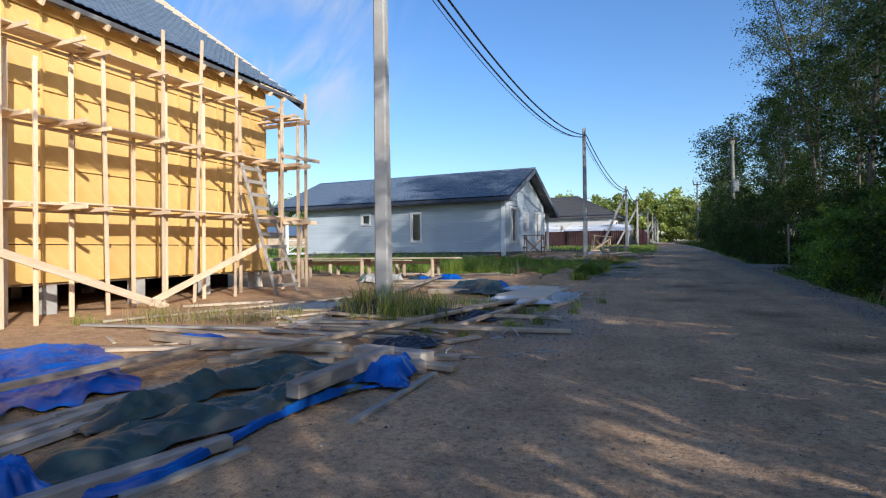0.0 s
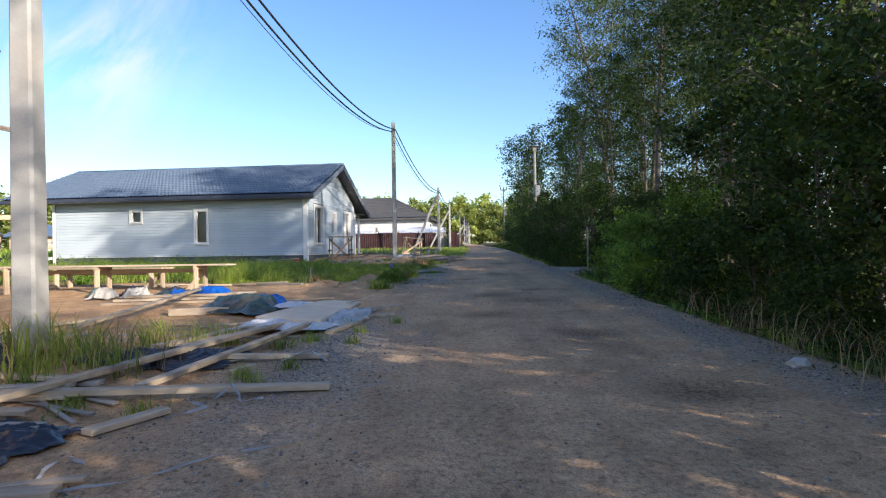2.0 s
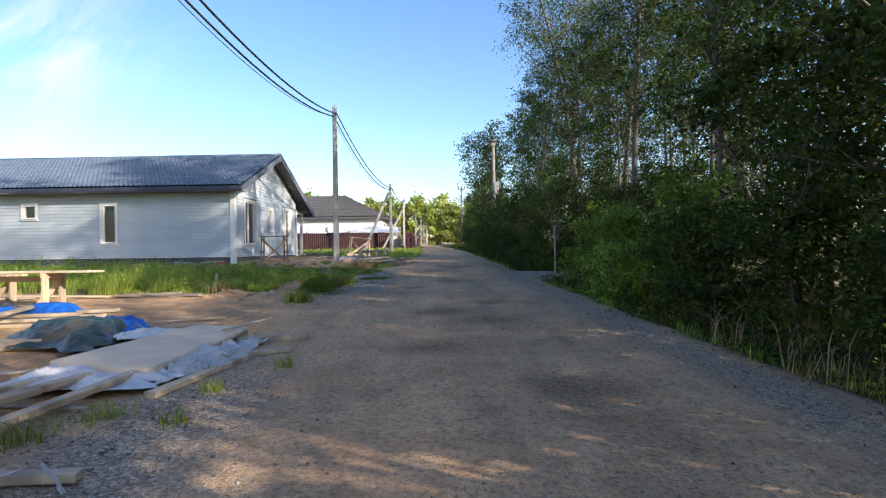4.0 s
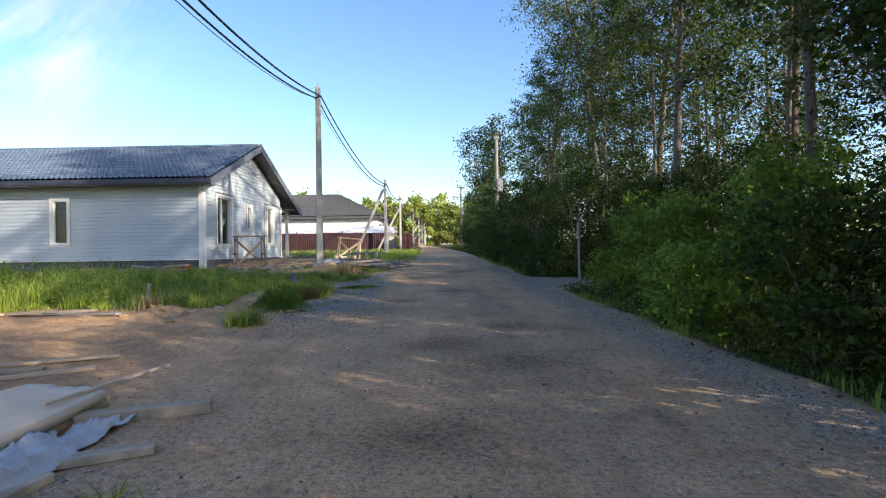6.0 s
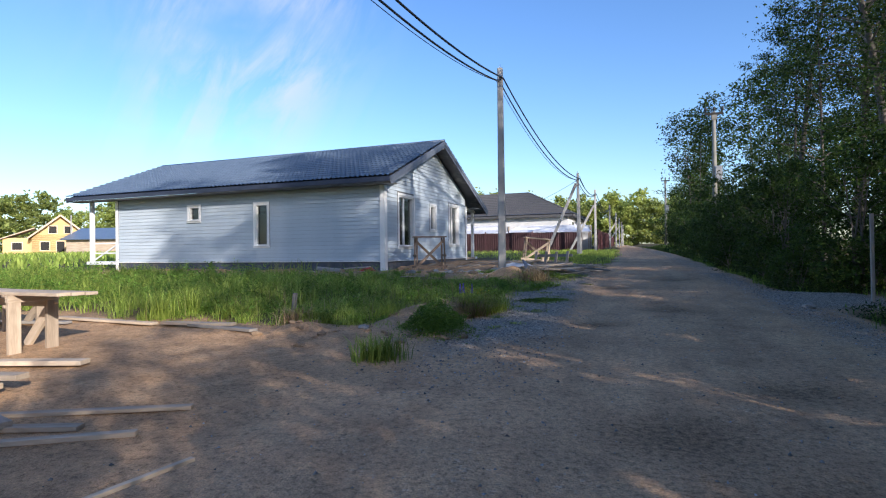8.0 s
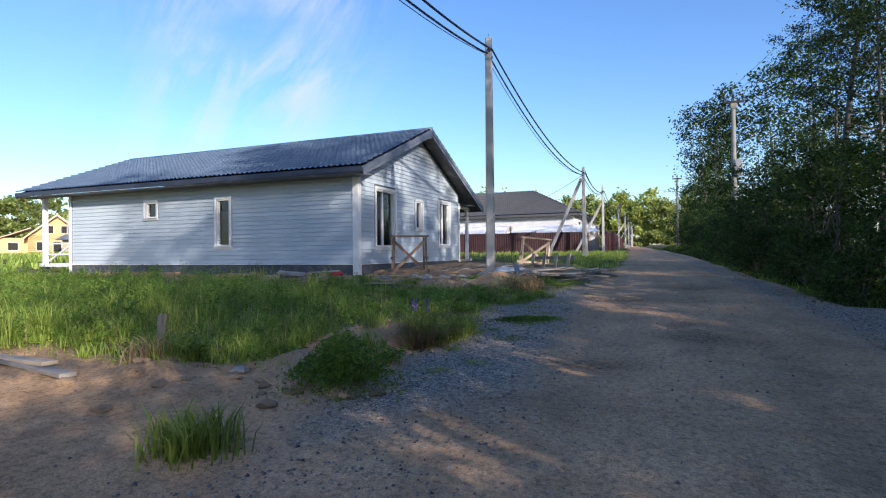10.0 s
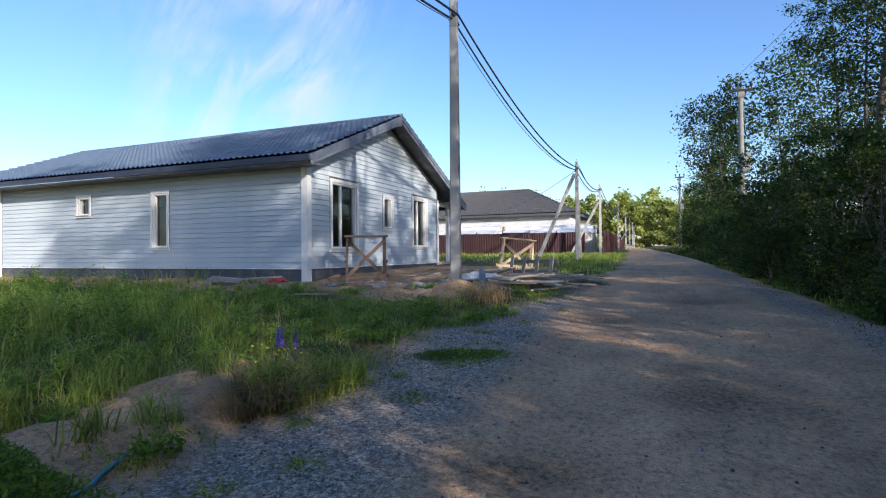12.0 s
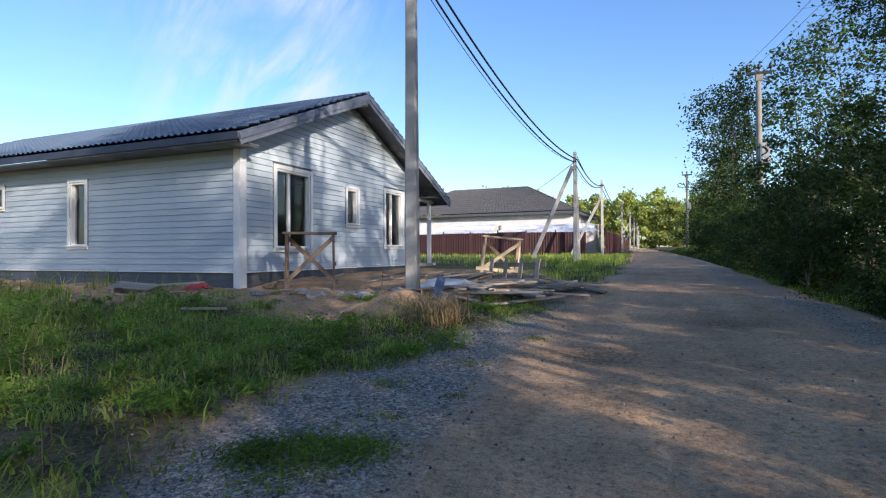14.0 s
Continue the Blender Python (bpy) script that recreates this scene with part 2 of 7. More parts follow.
def tube_bm(points, radii, sides=8, cap=True):
    """A tube through the points, its radius following radii."""
    bm = bmesh.new()
    rings = []
    for i, p in enumerate(points):
        p = Vector(p)
        d = (Vector(points[min(i + 1, len(points) - 1)]) - Vector(points[max(i - 1, 0)])).normalized()
        s = d.orthogonal().normalized() if abs(d.z) > 0.9 else d.cross(Vector((0, 0, 1))).normalized()
        if abs(d.z) > 0.9:
            s = (Vector((1, 0, 0)) - d * d.x).normalized()
        u = d.cross(s)
        rings.append([bm.verts.new(p + (s * math.cos(2 * math.pi * k / sides) + u * math.sin(2 * math.pi * k / sides)) * radii[i]) for k in range(sides)])
    for a, b in zip(rings, rings[1:]):
        for k in range(sides):
            bm.faces.new((a[k], a[(k + 1) % sides], b[(k + 1) % sides], b[k])).smooth = True
    if cap:
        bm.faces.new(rings[0][::-1]), bm.faces.new(rings[-1])
    return bm


def raw_mesh(name, verts, faces_flat, per_face, mat, smooth=False):
    """A mesh from arrays: verts (n, 3), and faces that all have per_face corners."""
    me = bpy.data.meshes.new(name)
    verts, faces_flat = np.asarray(verts, np.float32), np.asarray(faces_flat, np.int32).ravel()
    nf = len(faces_flat) // per_face
    me.vertices.add(len(verts)), me.loops.add(len(faces_flat)), me.polygons.add(nf)
    me.vertices.foreach_set("co", verts.ravel())
    me.loops.foreach_set("vertex_index", faces_flat)
    me.polygons.foreach_set("loop_start", np.arange(nf, dtype=np.int32) * per_face)
    if smooth:
        me.polygons.foreach_set("use_smooth", np.ones(nf, bool))
    me.update(calc_edges=True)
    me.validate()
    me.materials.append(mat)
    return me


def thing(name, m, label, category, group="", kind=""):
    ob = new(name)
    ob.empty_display_size = 0.2
    ob.matrix_basis = m
    return tagged(ob, label, category, group, kind)


# ---- ground ----
RISE_Y = [-60, 5, 11, 18, 26, 30, 44, 70, 200, 2500]
RISE_Z = [0.0, 0.02, 0.09, 0.28, 0.53, 0.64, 1.06, 1.5, 3.0, 3.0]


def smooth(e0, e1, x):
    t = np.clip((x - e0) / (e1 - e0), 0, 1)
    return t * t * (3 - 2 * t)


def wave(x, y, f, s):
    """A cheap smooth unevenness in -1 to 1."""
    return (np.sin(x * f + s) * np.cos(y * f * 1.13 - s * 1.7) + np.sin((x + y) * f * 0.71 + s * 2.3) * np.cos((x - y) * f * 0.83 + s) + np.sin(x * f * 2.1 - y * f * 1.7 + s * 0.7) * 0.5) / 2.5


def grass_edge(y):
    """The x up to which the meadow reaches towards the road."""
    return np.interp(y, [-10, 16.2, 17, 18.5, 20, 22, 24.7, 27, 38, 60], [-30, -30, -1.9, -1.9, -1.75, -1.7, -1.2, -0.6, 0.5, 0.9]) + 0.2 * np.sin(y * 2.1) + 0.12 * np.sin(y * 5.3)


def front_edge(x):
    """The y at which the meadow begins, on the lot's side."""
    return np.interp(x, [-40, -9, -6, -4, -3, -2.2, -1.5], [19.5, 18.9, 18.5, 18.45, 18.25, 17.95, 17.6]) + 0.25 * np.sin(x * 1.9)


def is_meadow(x, y):
    return smooth(-0.3, 0.5, grass_edge(y) - x) * smooth(-0.3, 0.5, y - front_edge(x))


def turnoff(x, y):
    """The short gravel opening in the hedge."""
    return smooth(21.3, 22.3, y) * (1 - smooth(24.0, 24.9, y)) * smooth(3.0, 3.4, x) * (1 - smooth(4.8, 5.8, x))


def by_house(x, y):
    """Bare dug soil beside the grey house and round its corner."""
    return smooth(25.4, 26.6, y) * (1 - smooth(35.5, 39.5, y)) * smooth(-24, -20, x) * (1 - smooth(-2.2, -0.9, x)) * smooth(0, 1.2, (y - 26.1) - np.clip(-(x + 8) * 0.12, -0.9, 1.2) + 0.5 * np.sin(x * 1.3))


HOLES = ((0.85, 15.1, 0.4), (1.9, 16.4, 0.35), (1.6, 14.2, 0.5), (0.6, 12.2, 0.4), (1.9, 10.4, 0.45), (0.2, 19.6, 0.4), (1.4, 21.2, 0.5), (2.2, 7.4, 0.4), (0.5, 25.0, 0.5), (2.0, 27.5, 0.6))


def potholes(x, y):
    """Shallow brown puddle holes worn in the track."""
    return np.clip(sum(np.exp(-(((x - a) / (r * 1.3)) ** 2 + ((y - b) / r) ** 2)) for a, b, r in HOLES), 0, 1)


def ground_z(x, y):
    x, y = np.asarray(x, float), np.asarray(y, float)
    z = np.interp(y, RISE_Y, RISE_Z)
    near = np.exp(-((x / 60) ** 2 + ((y - 20) / 80) ** 2))
    road = smooth(-1.6, -0.9, x) * (1 - smooth(3.3, 3.9, x))
    mead = is_meadow(x, y)
    z = z + near * (1 - road) * (0.04 * wave(x, y, 0.9, 1.0) + 0.018 * wave(x, y, 3.1, 2.0))
    z = z + mead * near * (0.07 * wave(x, y, 1.7, 4.0) + 0.03 * wave(x, y, 4.6, 0.4)) + mead * 0.04
    z = z + by_house(x, y) * (0.06 * wave(x, y, 2.2, 3.0) + 0.045 * wave(x, y, 5.7, 1.0) + 0.03 * wave(x, y, 13.0, 2.0) + 0.05)
    z = z + near * road * (-0.02 * np.exp(-((x - 0.3) / 0.3) ** 2) - 0.02 * np.exp(-((x - 1.9) / 0.3) ** 2) + 0.008 * wave(x, y, 2.4, 5.0) + 0.006 * wave(x, y, 7.0, 2.0))
    z = z + 0.22 * np.exp(-(((x + 4.0) / 0.9) ** 2 + ((y - 8.0) / 0.9) ** 2))
    z = z + 0.3 * np.exp(-(((x + 2.3) / 0.55) ** 2 + ((y - 26.9) / 0.5) ** 2))
    z = z + 0.09 * np.exp(-(((x + 2.4) / 0.5) ** 2 + ((y - 20.4) / 0.9) ** 2)) - 0.12 * np.exp(-(((x + 3.3) / 0.4) ** 2 + ((y - 19.6) / 0.9) ** 2))
    z = z - 0.22 * np.exp(-((x - 4.7) / 0.6) ** 2) * smooth(-5, 2, y) * (1 - turnoff(x, y))
    z = z + np.exp(-(((x + 3.3) / 1.3) ** 2 + ((y - 17.95) / 0.45) ** 2)) * (0.07 + 0.09 * wave(x, y, 4.2, 1.0) + 0.05 * wave(x, y, 9.5, 3.0))
    z = z + np.exp(-(((x + 2.6) / 0.7) ** 2 + ((y - 19.8) / 1.1) ** 2)) * (0.08 * wave(x, y, 5.2, 2.0) + 0.06 * wave(x, y, 10.5, 1.0) + 0.03 * wave(x, y, 19.0, 4.0))
    z = z - 0.025 * potholes(x, y)
    z = z + 0.25 * smooth(5.0, 8.0, x)
    return z


def gz(x, y):
    return float(ground_z(x, y))


def axis(lo, hi, step, far):
    out = list(np.arange(lo, hi + 1e-6, step))
    s, v = step, hi
    while v < far:
        s *= 1.28
        v += s
        out.append(v)
    s, v = step, lo
    while v > -far:
        s *= 1.28
        v -= s
        out.insert(0, v)
    return np.array(out)


def ground_material():
    m = bpy.data.materials.new("ground")
    m.use_nodes = True
    n, l = m.node_tree.nodes, m.node_tree.links
    b = n["Principled BSDF"]
    b.inputs["Roughness"].default_value = 0.95
    b.inputs["Specular IOR Level"].default_value = 0.2
    tc = n.new("ShaderNodeTexCoord")

    def tex(scale, detail, rough=0.6, stretch=None):
        t = n.new("ShaderNodeTexNoise")
        t.inputs["Scale"].default_value, t.inputs["Detail"].default_value, t.inputs["Roughness"].default_value = scale, detail, rough
        if stretch:
            mp = n.new("ShaderNodeMapping")
            mp.inputs["Scale"].default_value = stretch
            l.new(tc.outputs["Object"], mp.inputs[0]), l.new(mp.outputs[0], t.inputs["Vector"])
        else:
            l.new(tc.outputs["Object"], t.inputs["Vector"])
        return t.outputs[0]

    def ramp(fac, stops):
        r = n.new("ShaderNodeValToRGB")
        while len(r.color_ramp.elements) < len(stops):
            r.color_ramp.elements.new(0.5)
        for e, (p, c) in zip(r.color_ramp.elements, stops):
            e.position, e.color = p, (*c, 1)
        l.new(fac, r.inputs[0])
        return r.outputs[0]

    def mix(fac, a, c):
        x = n.new("ShaderNodeMix")
        x.data_type = "RGBA"
        l.new(fac, x.inputs[0]), l.new(a, x.inputs[6]), l.new(c, x.inputs[7])
        return x.outputs[2]

    def math_node(op, a, c, clamp=False):
        x = n.new("ShaderNodeMath")
        x.operation, x.use_clamp = op, clamp
        for i, v in enumerate((a, c)):
            if isinstance(v, float):
                x.inputs[i].default_value = v
            else:
                l.new(v, x.inputs[i])
        return x.outputs[0]

    def zone(name, edge, soft=0.35):
        """A zone of the ground, its edge broken by noise."""
        a = n.new("ShaderNodeAttribute")
        a.attribute_name = name
        v = math_node("ADD", a.outputs["Fac"], math_node("MULTIPLY", math_node("SUBTRACT", edge, 0.5), 1.3))
        r = n.new("ShaderNodeMapRange")
        r.inputs[1].default_value, r.inputs[2].default_value = 0.5 - soft, 0.5 + soft
        l.new(v, r.inputs[0])
        return r.outputs[0]

    broad, mid, fine, grit = tex(0.8, 6, 0.65), tex(3.2, 7, 0.65), tex(22, 5, 0.7), tex(95, 3, 0.7)
    tracks = tex(1.1, 5, 0.6, (2.2, 0.22, 1))
    dirt = ramp(mid, [(0.3, (0.36, 0.232, 0.14)), (0.52, (0.52, 0.35, 0.22)), (0.72, (0.64, 0.455, 0.295))])
    worn = ramp(tracks, [(0.35, (0.3, 0.21, 0.15)), (0.65, (0.62, 0.435, 0.285))])
    half = n.new("ShaderNodeValue")
    half.outputs[0].default_value = 0.5
    dirt = mix(half.outputs[0], dirt, worn)
    damp = ramp(broad, [(0.36, (0.22, 0.155, 0.108)), (0.6, (0.59, 0.415, 0.275))])
    some = n.new("ShaderNodeValue")
    some.outputs[0].default_value = 0.38
    dirt = mix(some.outputs[0], dirt, damp)
    gravel = ramp(grit, [(0.3, (0.095, 0.085, 0.078)), (0.5, (0.235, 0.215, 0.195)), (0.66, (0.5, 0.465, 0.415))])
    sand = ramp(mid, [(0.3, (0.3, 0.19, 0.11)), (0.55, (0.44, 0.295, 0.18)), (0.75, (0.55, 0.39, 0.25))])
    soil = ramp(fine, [(0.3, (0.05, 0.045, 0.022)), (0.55, (0.1, 0.088, 0.045)), (0.75, (0.16, 0.135, 0.08))])
    cells = n.new("ShaderNodeTexVoronoi")
    cells.inputs["Scale"].default_value = 48
    l.new(tc.outputs["Object"], cells.inputs["Vector"])
    pick = n.new("ShaderNodeSeparateColor")
    l.new(cells.outputs["Color"], pick.inputs[0])
    pebble = ramp(pick.outputs[0], [(0.1, (0.075, 0.068, 0.064)), (0.55, (0.235, 0.218, 0.2)), (0.92, (0.58, 0.545, 0.49))])
    gravel = mix(half.outputs[0], gravel, pebble)
    few = n.new("ShaderNodeMapRange")
    few.inputs[1].default_value, few.inputs[2].default_value = 0.8, 0.86
    l.new(pick.outputs[1], few.inputs[0])
    strewn = math_node("MULTIPLY", few.outputs[0], math_node("MULTIPLY", math_node("SUBTRACT", mid, 0.46, True), 2.6, True))
    dirt = mix(strewn, dirt, pebble)
    colour = mix(zone("gravel", mid), dirt, gravel)
    mud = ramp(fine, [(0.35, (0.14, 0.095, 0.06)), (0.65, (0.31, 0.215, 0.14))])
    colour = mix(zone("mud", mid, 0.4), colour, mud)
    colour = mix(zone("sand", mid, 0.45), colour, sand)
    colour = mix(zone("soil", mid), colour, soil)
    speck = ramp(fine, [(0.36, (0.57, 0.54, 0.47)), (0.47, (1.02, 0.98, 0.87)), (0.62, (1.3, 1.2, 1.04))])
    mul = n.new("ShaderNodeMix")
    mul.data_type, mul.blend_type = "RGBA", "MULTIPLY"
    mul.inputs[0].default_value = 0.85
    l.new(colour, mul.inputs[6]), l.new(speck, mul.inputs[7])
    dust = ramp(grit, [(0.34, (0.62, 0.6, 0.58)), (0.5, (1.0, 1.0, 1.0)), (0.64, (1.35, 1.33, 1.28))])
    mul2 = n.new("ShaderNodeMix")
    mul2.data_type, mul2.blend_type = "RGBA", "MULTIPLY"
    mul2.inputs[0].default_value = 0.7
    l.new(mul.outputs[2], mul2.inputs[6]), l.new(dust, mul2.inputs[7])
    l.new(mul2.outputs[2], b.inputs["Base Color"])
    bump1, bump2 = n.new("ShaderNodeBump"), n.new("ShaderNodeBump")
    bump1.inputs["Strength"].default_value, bump1.inputs["Distance"].default_value = 0.55, 0.05
    bump2.inputs["Strength"].default_value, bump2.inputs["Distance"].default_value = 0.5, 0.015
    l.new(fine, bump1.inputs["Height"]), l.new(cells.outputs["Distance"], bump2.inputs["Height"])
    bump2.invert = True
    l.new(bump1.outputs[0], bump2.inputs["Normal"]), l.new(bump2.outputs[0], b.inputs["Normal"])
    return m


def build_ground():
    xs, ys = axis(-11.0, 6.0, 0.14, 2600), axis(-2.0, 34.0, 0.14, 2600)
    X, Y = np.meshgrid(xs, ys)
    Z = ground_z(X, Y)
    nx, ny = len(xs), len(ys)
    idx = np.arange(nx * ny).reshape(ny, nx)
    quads = np.stack([idx[:-1, :-1], idx[:-1, 1:], idx[1:, 1:], idx[1:, :-1]], -1).reshape(-1, 4)
    me = raw_mesh("ground", np.stack([X, Y, Z], -1).reshape(-1, 3), quads, 4, ground_material(), True)
    x, y = X.ravel(), Y.ravel()
    mead = is_meadow(x, y)
    house = by_house(x, y)
    shoulder = smooth(16.6, 18.6, y + 0.5 * np.sin(x * 3)) * np.exp(-((x + 0.95) / 0.72) ** 4)
    right = np.maximum(np.exp(-((x - 3.4) / 0.5) ** 2) * 0.62, turnoff(x, y))
    early = np.exp(-(((x + 1.4) / 0.9) ** 2 + ((y - 9.0) / 3.2) ** 2)) * 0.85
    far = smooth(0, 1, (np.abs(x) - 25) / 20)
    zones = {
        "mud": 0.85 * potholes(x, y),
        "gravel": np.clip(np.maximum(np.maximum(shoulder, right), early) + 0.06 * smooth(-0.6, 0.8, x) * (1 - smooth(2.5, 3.5, x)) * (0.55 + 0.45 * wave(x, y, 1.3, 2.0)), 0, 1),
        "sand": np.clip(smooth(-1.0, -3.2, x) * (1 - mead) * (1 - far) + 0.95 * house + 1.25 * np.exp(-(((x + 2.55) / 0.8) ** 2 + ((y - 19.75) / 1.4) ** 2)) * mead, 0, 1) * (1 - smooth(3.6, 4.2, x)),
        "soil": np.clip(mead * (1 - 0.95 * house) + smooth(3.75, 4.3, x) * (1 - turnoff(x, y)) + far - 1.25 * np.exp(-(((x + 2.55) / 0.8) ** 2 + ((y - 19.75) / 1.4) ** 2)), 0, 1),
    }
    for k, v in zones.items():
        me.attributes.new(k, "FLOAT", "POINT").data.foreach_set("value", v.astype(np.float32))
    tagged(new("ground", me), "dirt and gravel track with a sandy building lot", "ground", kind="structure")


build_ground()


# ---- thin high cloud ----
def cirrus():
    m = bpy.data.materials.new("cirrus")
    m.use_nodes = True
    n, l = m.node_tree.nodes, m.node_tree.links
    n.remove(n["Principled BSDF"])
    tc, sep = n.new("ShaderNodeTexCoord"), n.new("ShaderNodeSeparateXYZ")
    l.new(tc.outputs["Generated"], sep.inputs[0])
    mp, streak, puff = n.new("ShaderNodeMapping"), n.new("ShaderNodeTexNoise"), n.new("ShaderNodeTexNoise")
    mp.vector_type = "TEXTURE"
    mp.inputs["Rotation"].default_value, mp.inputs["Scale"].default_value = (0, 0, radians(26)), (0.2, 0.8, 1)
    l.new(tc.outputs["Generated"], mp.inputs[0]), l.new(mp.outputs[0], streak.inputs["Vector"]), l.new(tc.outputs["Generated"], puff.inputs["Vector"])
    streak.inputs["Scale"].default_value, streak.inputs["Detail"].default_value, streak.inputs["Roughness"].default_value, streak.inputs["Distortion"].default_value = 2.2, 8, 0.62, 0.5
    puff.inputs["Scale"].default_value, puff.inputs["Detail"].default_value = 3.0, 4

    def op(kind, a, b, clamp=False):
        x = n.new("ShaderNodeMath")
        x.operation, x.use_clamp = kind, clamp
        for i, v in enumerate((a, b)):
            if isinstance(v, (int, float)):
                x.inputs[i].default_value = v
            else:
                l.new(v, x.inputs[i])
        return x.outputs[0]

    def bell(v, centre, width):
        d = op("DIVIDE", op("SUBTRACT", v, centre), width)
        return op("SUBTRACT", 1.0, op("MULTIPLY", d, d), True)

    body = bell(op("ADD", sep.outputs[0], op("MULTIPLY", sep.outputs[1], 0.4)), 0.65, 0.29)
    rim = op("MULTIPLY", bell(sep.outputs[1], 0.55, 0.5), bell(sep.outputs[0], 0.5, 0.5))
    wisp = op("MULTIPLY", op("SUBTRACT", streak.outputs[0], 0.37), 4.8, True)
    soft = op("MULTIPLY", op("SUBTRACT", puff.outputs[0], 0.25), 2.6, True)
    faint = op("MULTIPLY", op("MULTIPLY", wisp, soft), 0.22)
    alpha = op("MULTIPLY", op("ADD", op("MULTIPLY", op("MULTIPLY", body, wisp), soft), faint), rim, True)
    alpha = op("MULTIPLY", alpha, 0.9)
    clear, glow, mix = n.new("ShaderNodeBsdfTransparent"), n.new("ShaderNodeEmission"), n.new("ShaderNodeMixShader")
    glow.inputs["Color"].default_value, glow.inputs["Strength"].default_value = (0.93, 0.96, 1.0, 1), 0.56
    l.new(alpha, mix.inputs[0]), l.new(clear.outputs[0], mix.inputs[1]), l.new(glow.outputs[0], mix.inputs[2])
    l.new(mix.outputs[0], n["Material Output"].inputs[0])
    az, el, d = radians(39), radians(19), 1800
    centre = Vector((-math.sin(az) * math.cos(el), math.cos(az) * math.cos(el), math.sin(el))) * d
    bm = bmesh.new()
    bmesh.ops.create_grid(bm, x_segments=1, y_segments=1, size=0.5)
    bmesh.ops.scale(bm, vec=(1150, 1050, 1), verts=bm.verts)
    ob = part("backdrop", bm, m)
    ob.matrix_basis = look(centre, (0, 0, 0))
    ob.visible_shadow = False
    tagged(ob, "thin white cirrus cloud high over the field", "cloud", kind="structure")


cirrus()


# ---- parts of houses ----
def tile_roof(name, eave_a, eave_b, top_b, top_a, mat, parent, label="", pitch=0.2, course=0.35, deep=0.048):
    """Pressed metal roof tiles over a four-cornered slope: waves across, a step at each course. Its underside closes it."""
    ea, eb, tb, ta = (np.array(p, float) for p in (eave_a, eave_b, top_b, top_a))
    nrm = np.cross(eb - ea, ta - ea)
    nrm = nrm / np.linalg.norm(nrm) * (1 if nrm[2] > 0 else -1)
    n_u = int(np.linalg.norm(eb - ea) / pitch * 4)
    n_c = max(2, int(round(np.linalg.norm(ta - ea) / course)))
    rows = []
    for c in range(n_c):
        rows += [(c / n_c, 1.0), ((c + 0.93) / n_c, 0.15), ((c + 0.995) / n_c, 0.0)]
    rows.append((1.0, 0.2))
    u = np.linspace(0, 1, n_u + 1)
    length = np.linalg.norm(eb - ea)
    verts = []
    for v, s in rows:
        a, b = ea + (ta - ea) * v, eb + (tb - eb) * v
        line = a + (b - a) * u[:, None]
        along = u * length
        h = 0.5 + 0.5 * np.cos(2 * math.pi * along / pitch)
        verts.append(line + nrm * (0.012 + deep * h + 0.055 * s)[:, None])
    verts = np.array(verts).reshape(-1, 3)
    idx = np.arange(len(verts)).reshape(len(rows), n_u + 1)
    quads = np.stack([idx[:-1, :-1], idx[:-1, 1:], idx[1:, 1:], idx[1:, :-1]], -1).reshape(-1, 4)
    ob = new(name, raw_mesh(name, verts, quads, 4, mat))
    ob.parent = parent
    return tagged(ob, label)


def wall_cells(bm, axis_u, thick, u0, u1, z0, z1, holes):
    """A wall along axis_u (0: x, 1: y) with openings right through it."""
    us = sorted({u0, u1, *[h[0] for h in holes], *[h[1] for h in holes]})
    zs = sorted({z0, z1, *[h[2] for h in holes], *[h[3] for h in holes]})
    for a, b in zip(us, us[1:]):
        for c, d in zip(zs, zs[1:]):
            if not any(h[0] <= (a + b) / 2 <= h[1] and h[2] <= (c + d) / 2 <= h[3] for h in holes):
                centre, size = ((a + b) / 2, (thick[0] + thick[1]) / 2), (b - a, abs(thick[1] - thick[0]))
                if axis_u == 0:
                    block(bm, (size[0], size[1], d - c), Matrix.Translation((centre[0], centre[1], (c + d) / 2)))
                else:
                    block(bm, (size[1], size[0], d - c), Matrix.Translation((centre[1], centre[0], (c + d) / 2)))


def lap_board(name, parent, mat, m, a0, a1, b0, b1, h, slant=0.014, thick=0.014):
    """A lap-siding board: its lower edge from a0 to a1, its upper from b0 to b1, foot standing out by slant. Outwards is -y."""
    bm = bmesh.new()
    f = [(a0, -slant - thick, 0), (a1, -slant - thick, 0), (b1, -thick * 0.4, h), (b0, -thick * 0.4, h)]
    k = [(a0, 0, 0), (a1, 0, 0), (b1, 0, h), (b0, 0, h)]
    fv, kv = [bm.verts.new(p) for p in f], [bm.verts.new(p) for p in k]
    bm.faces.new(fv)
    for i in range(4):
        j = (i + 1) % 4
        bm.faces.new((fv[j], fv[i], kv[i], kv[j]))
    ob = part(name, bm, mat, parent)
    ob.matrix_basis = m
    return ob


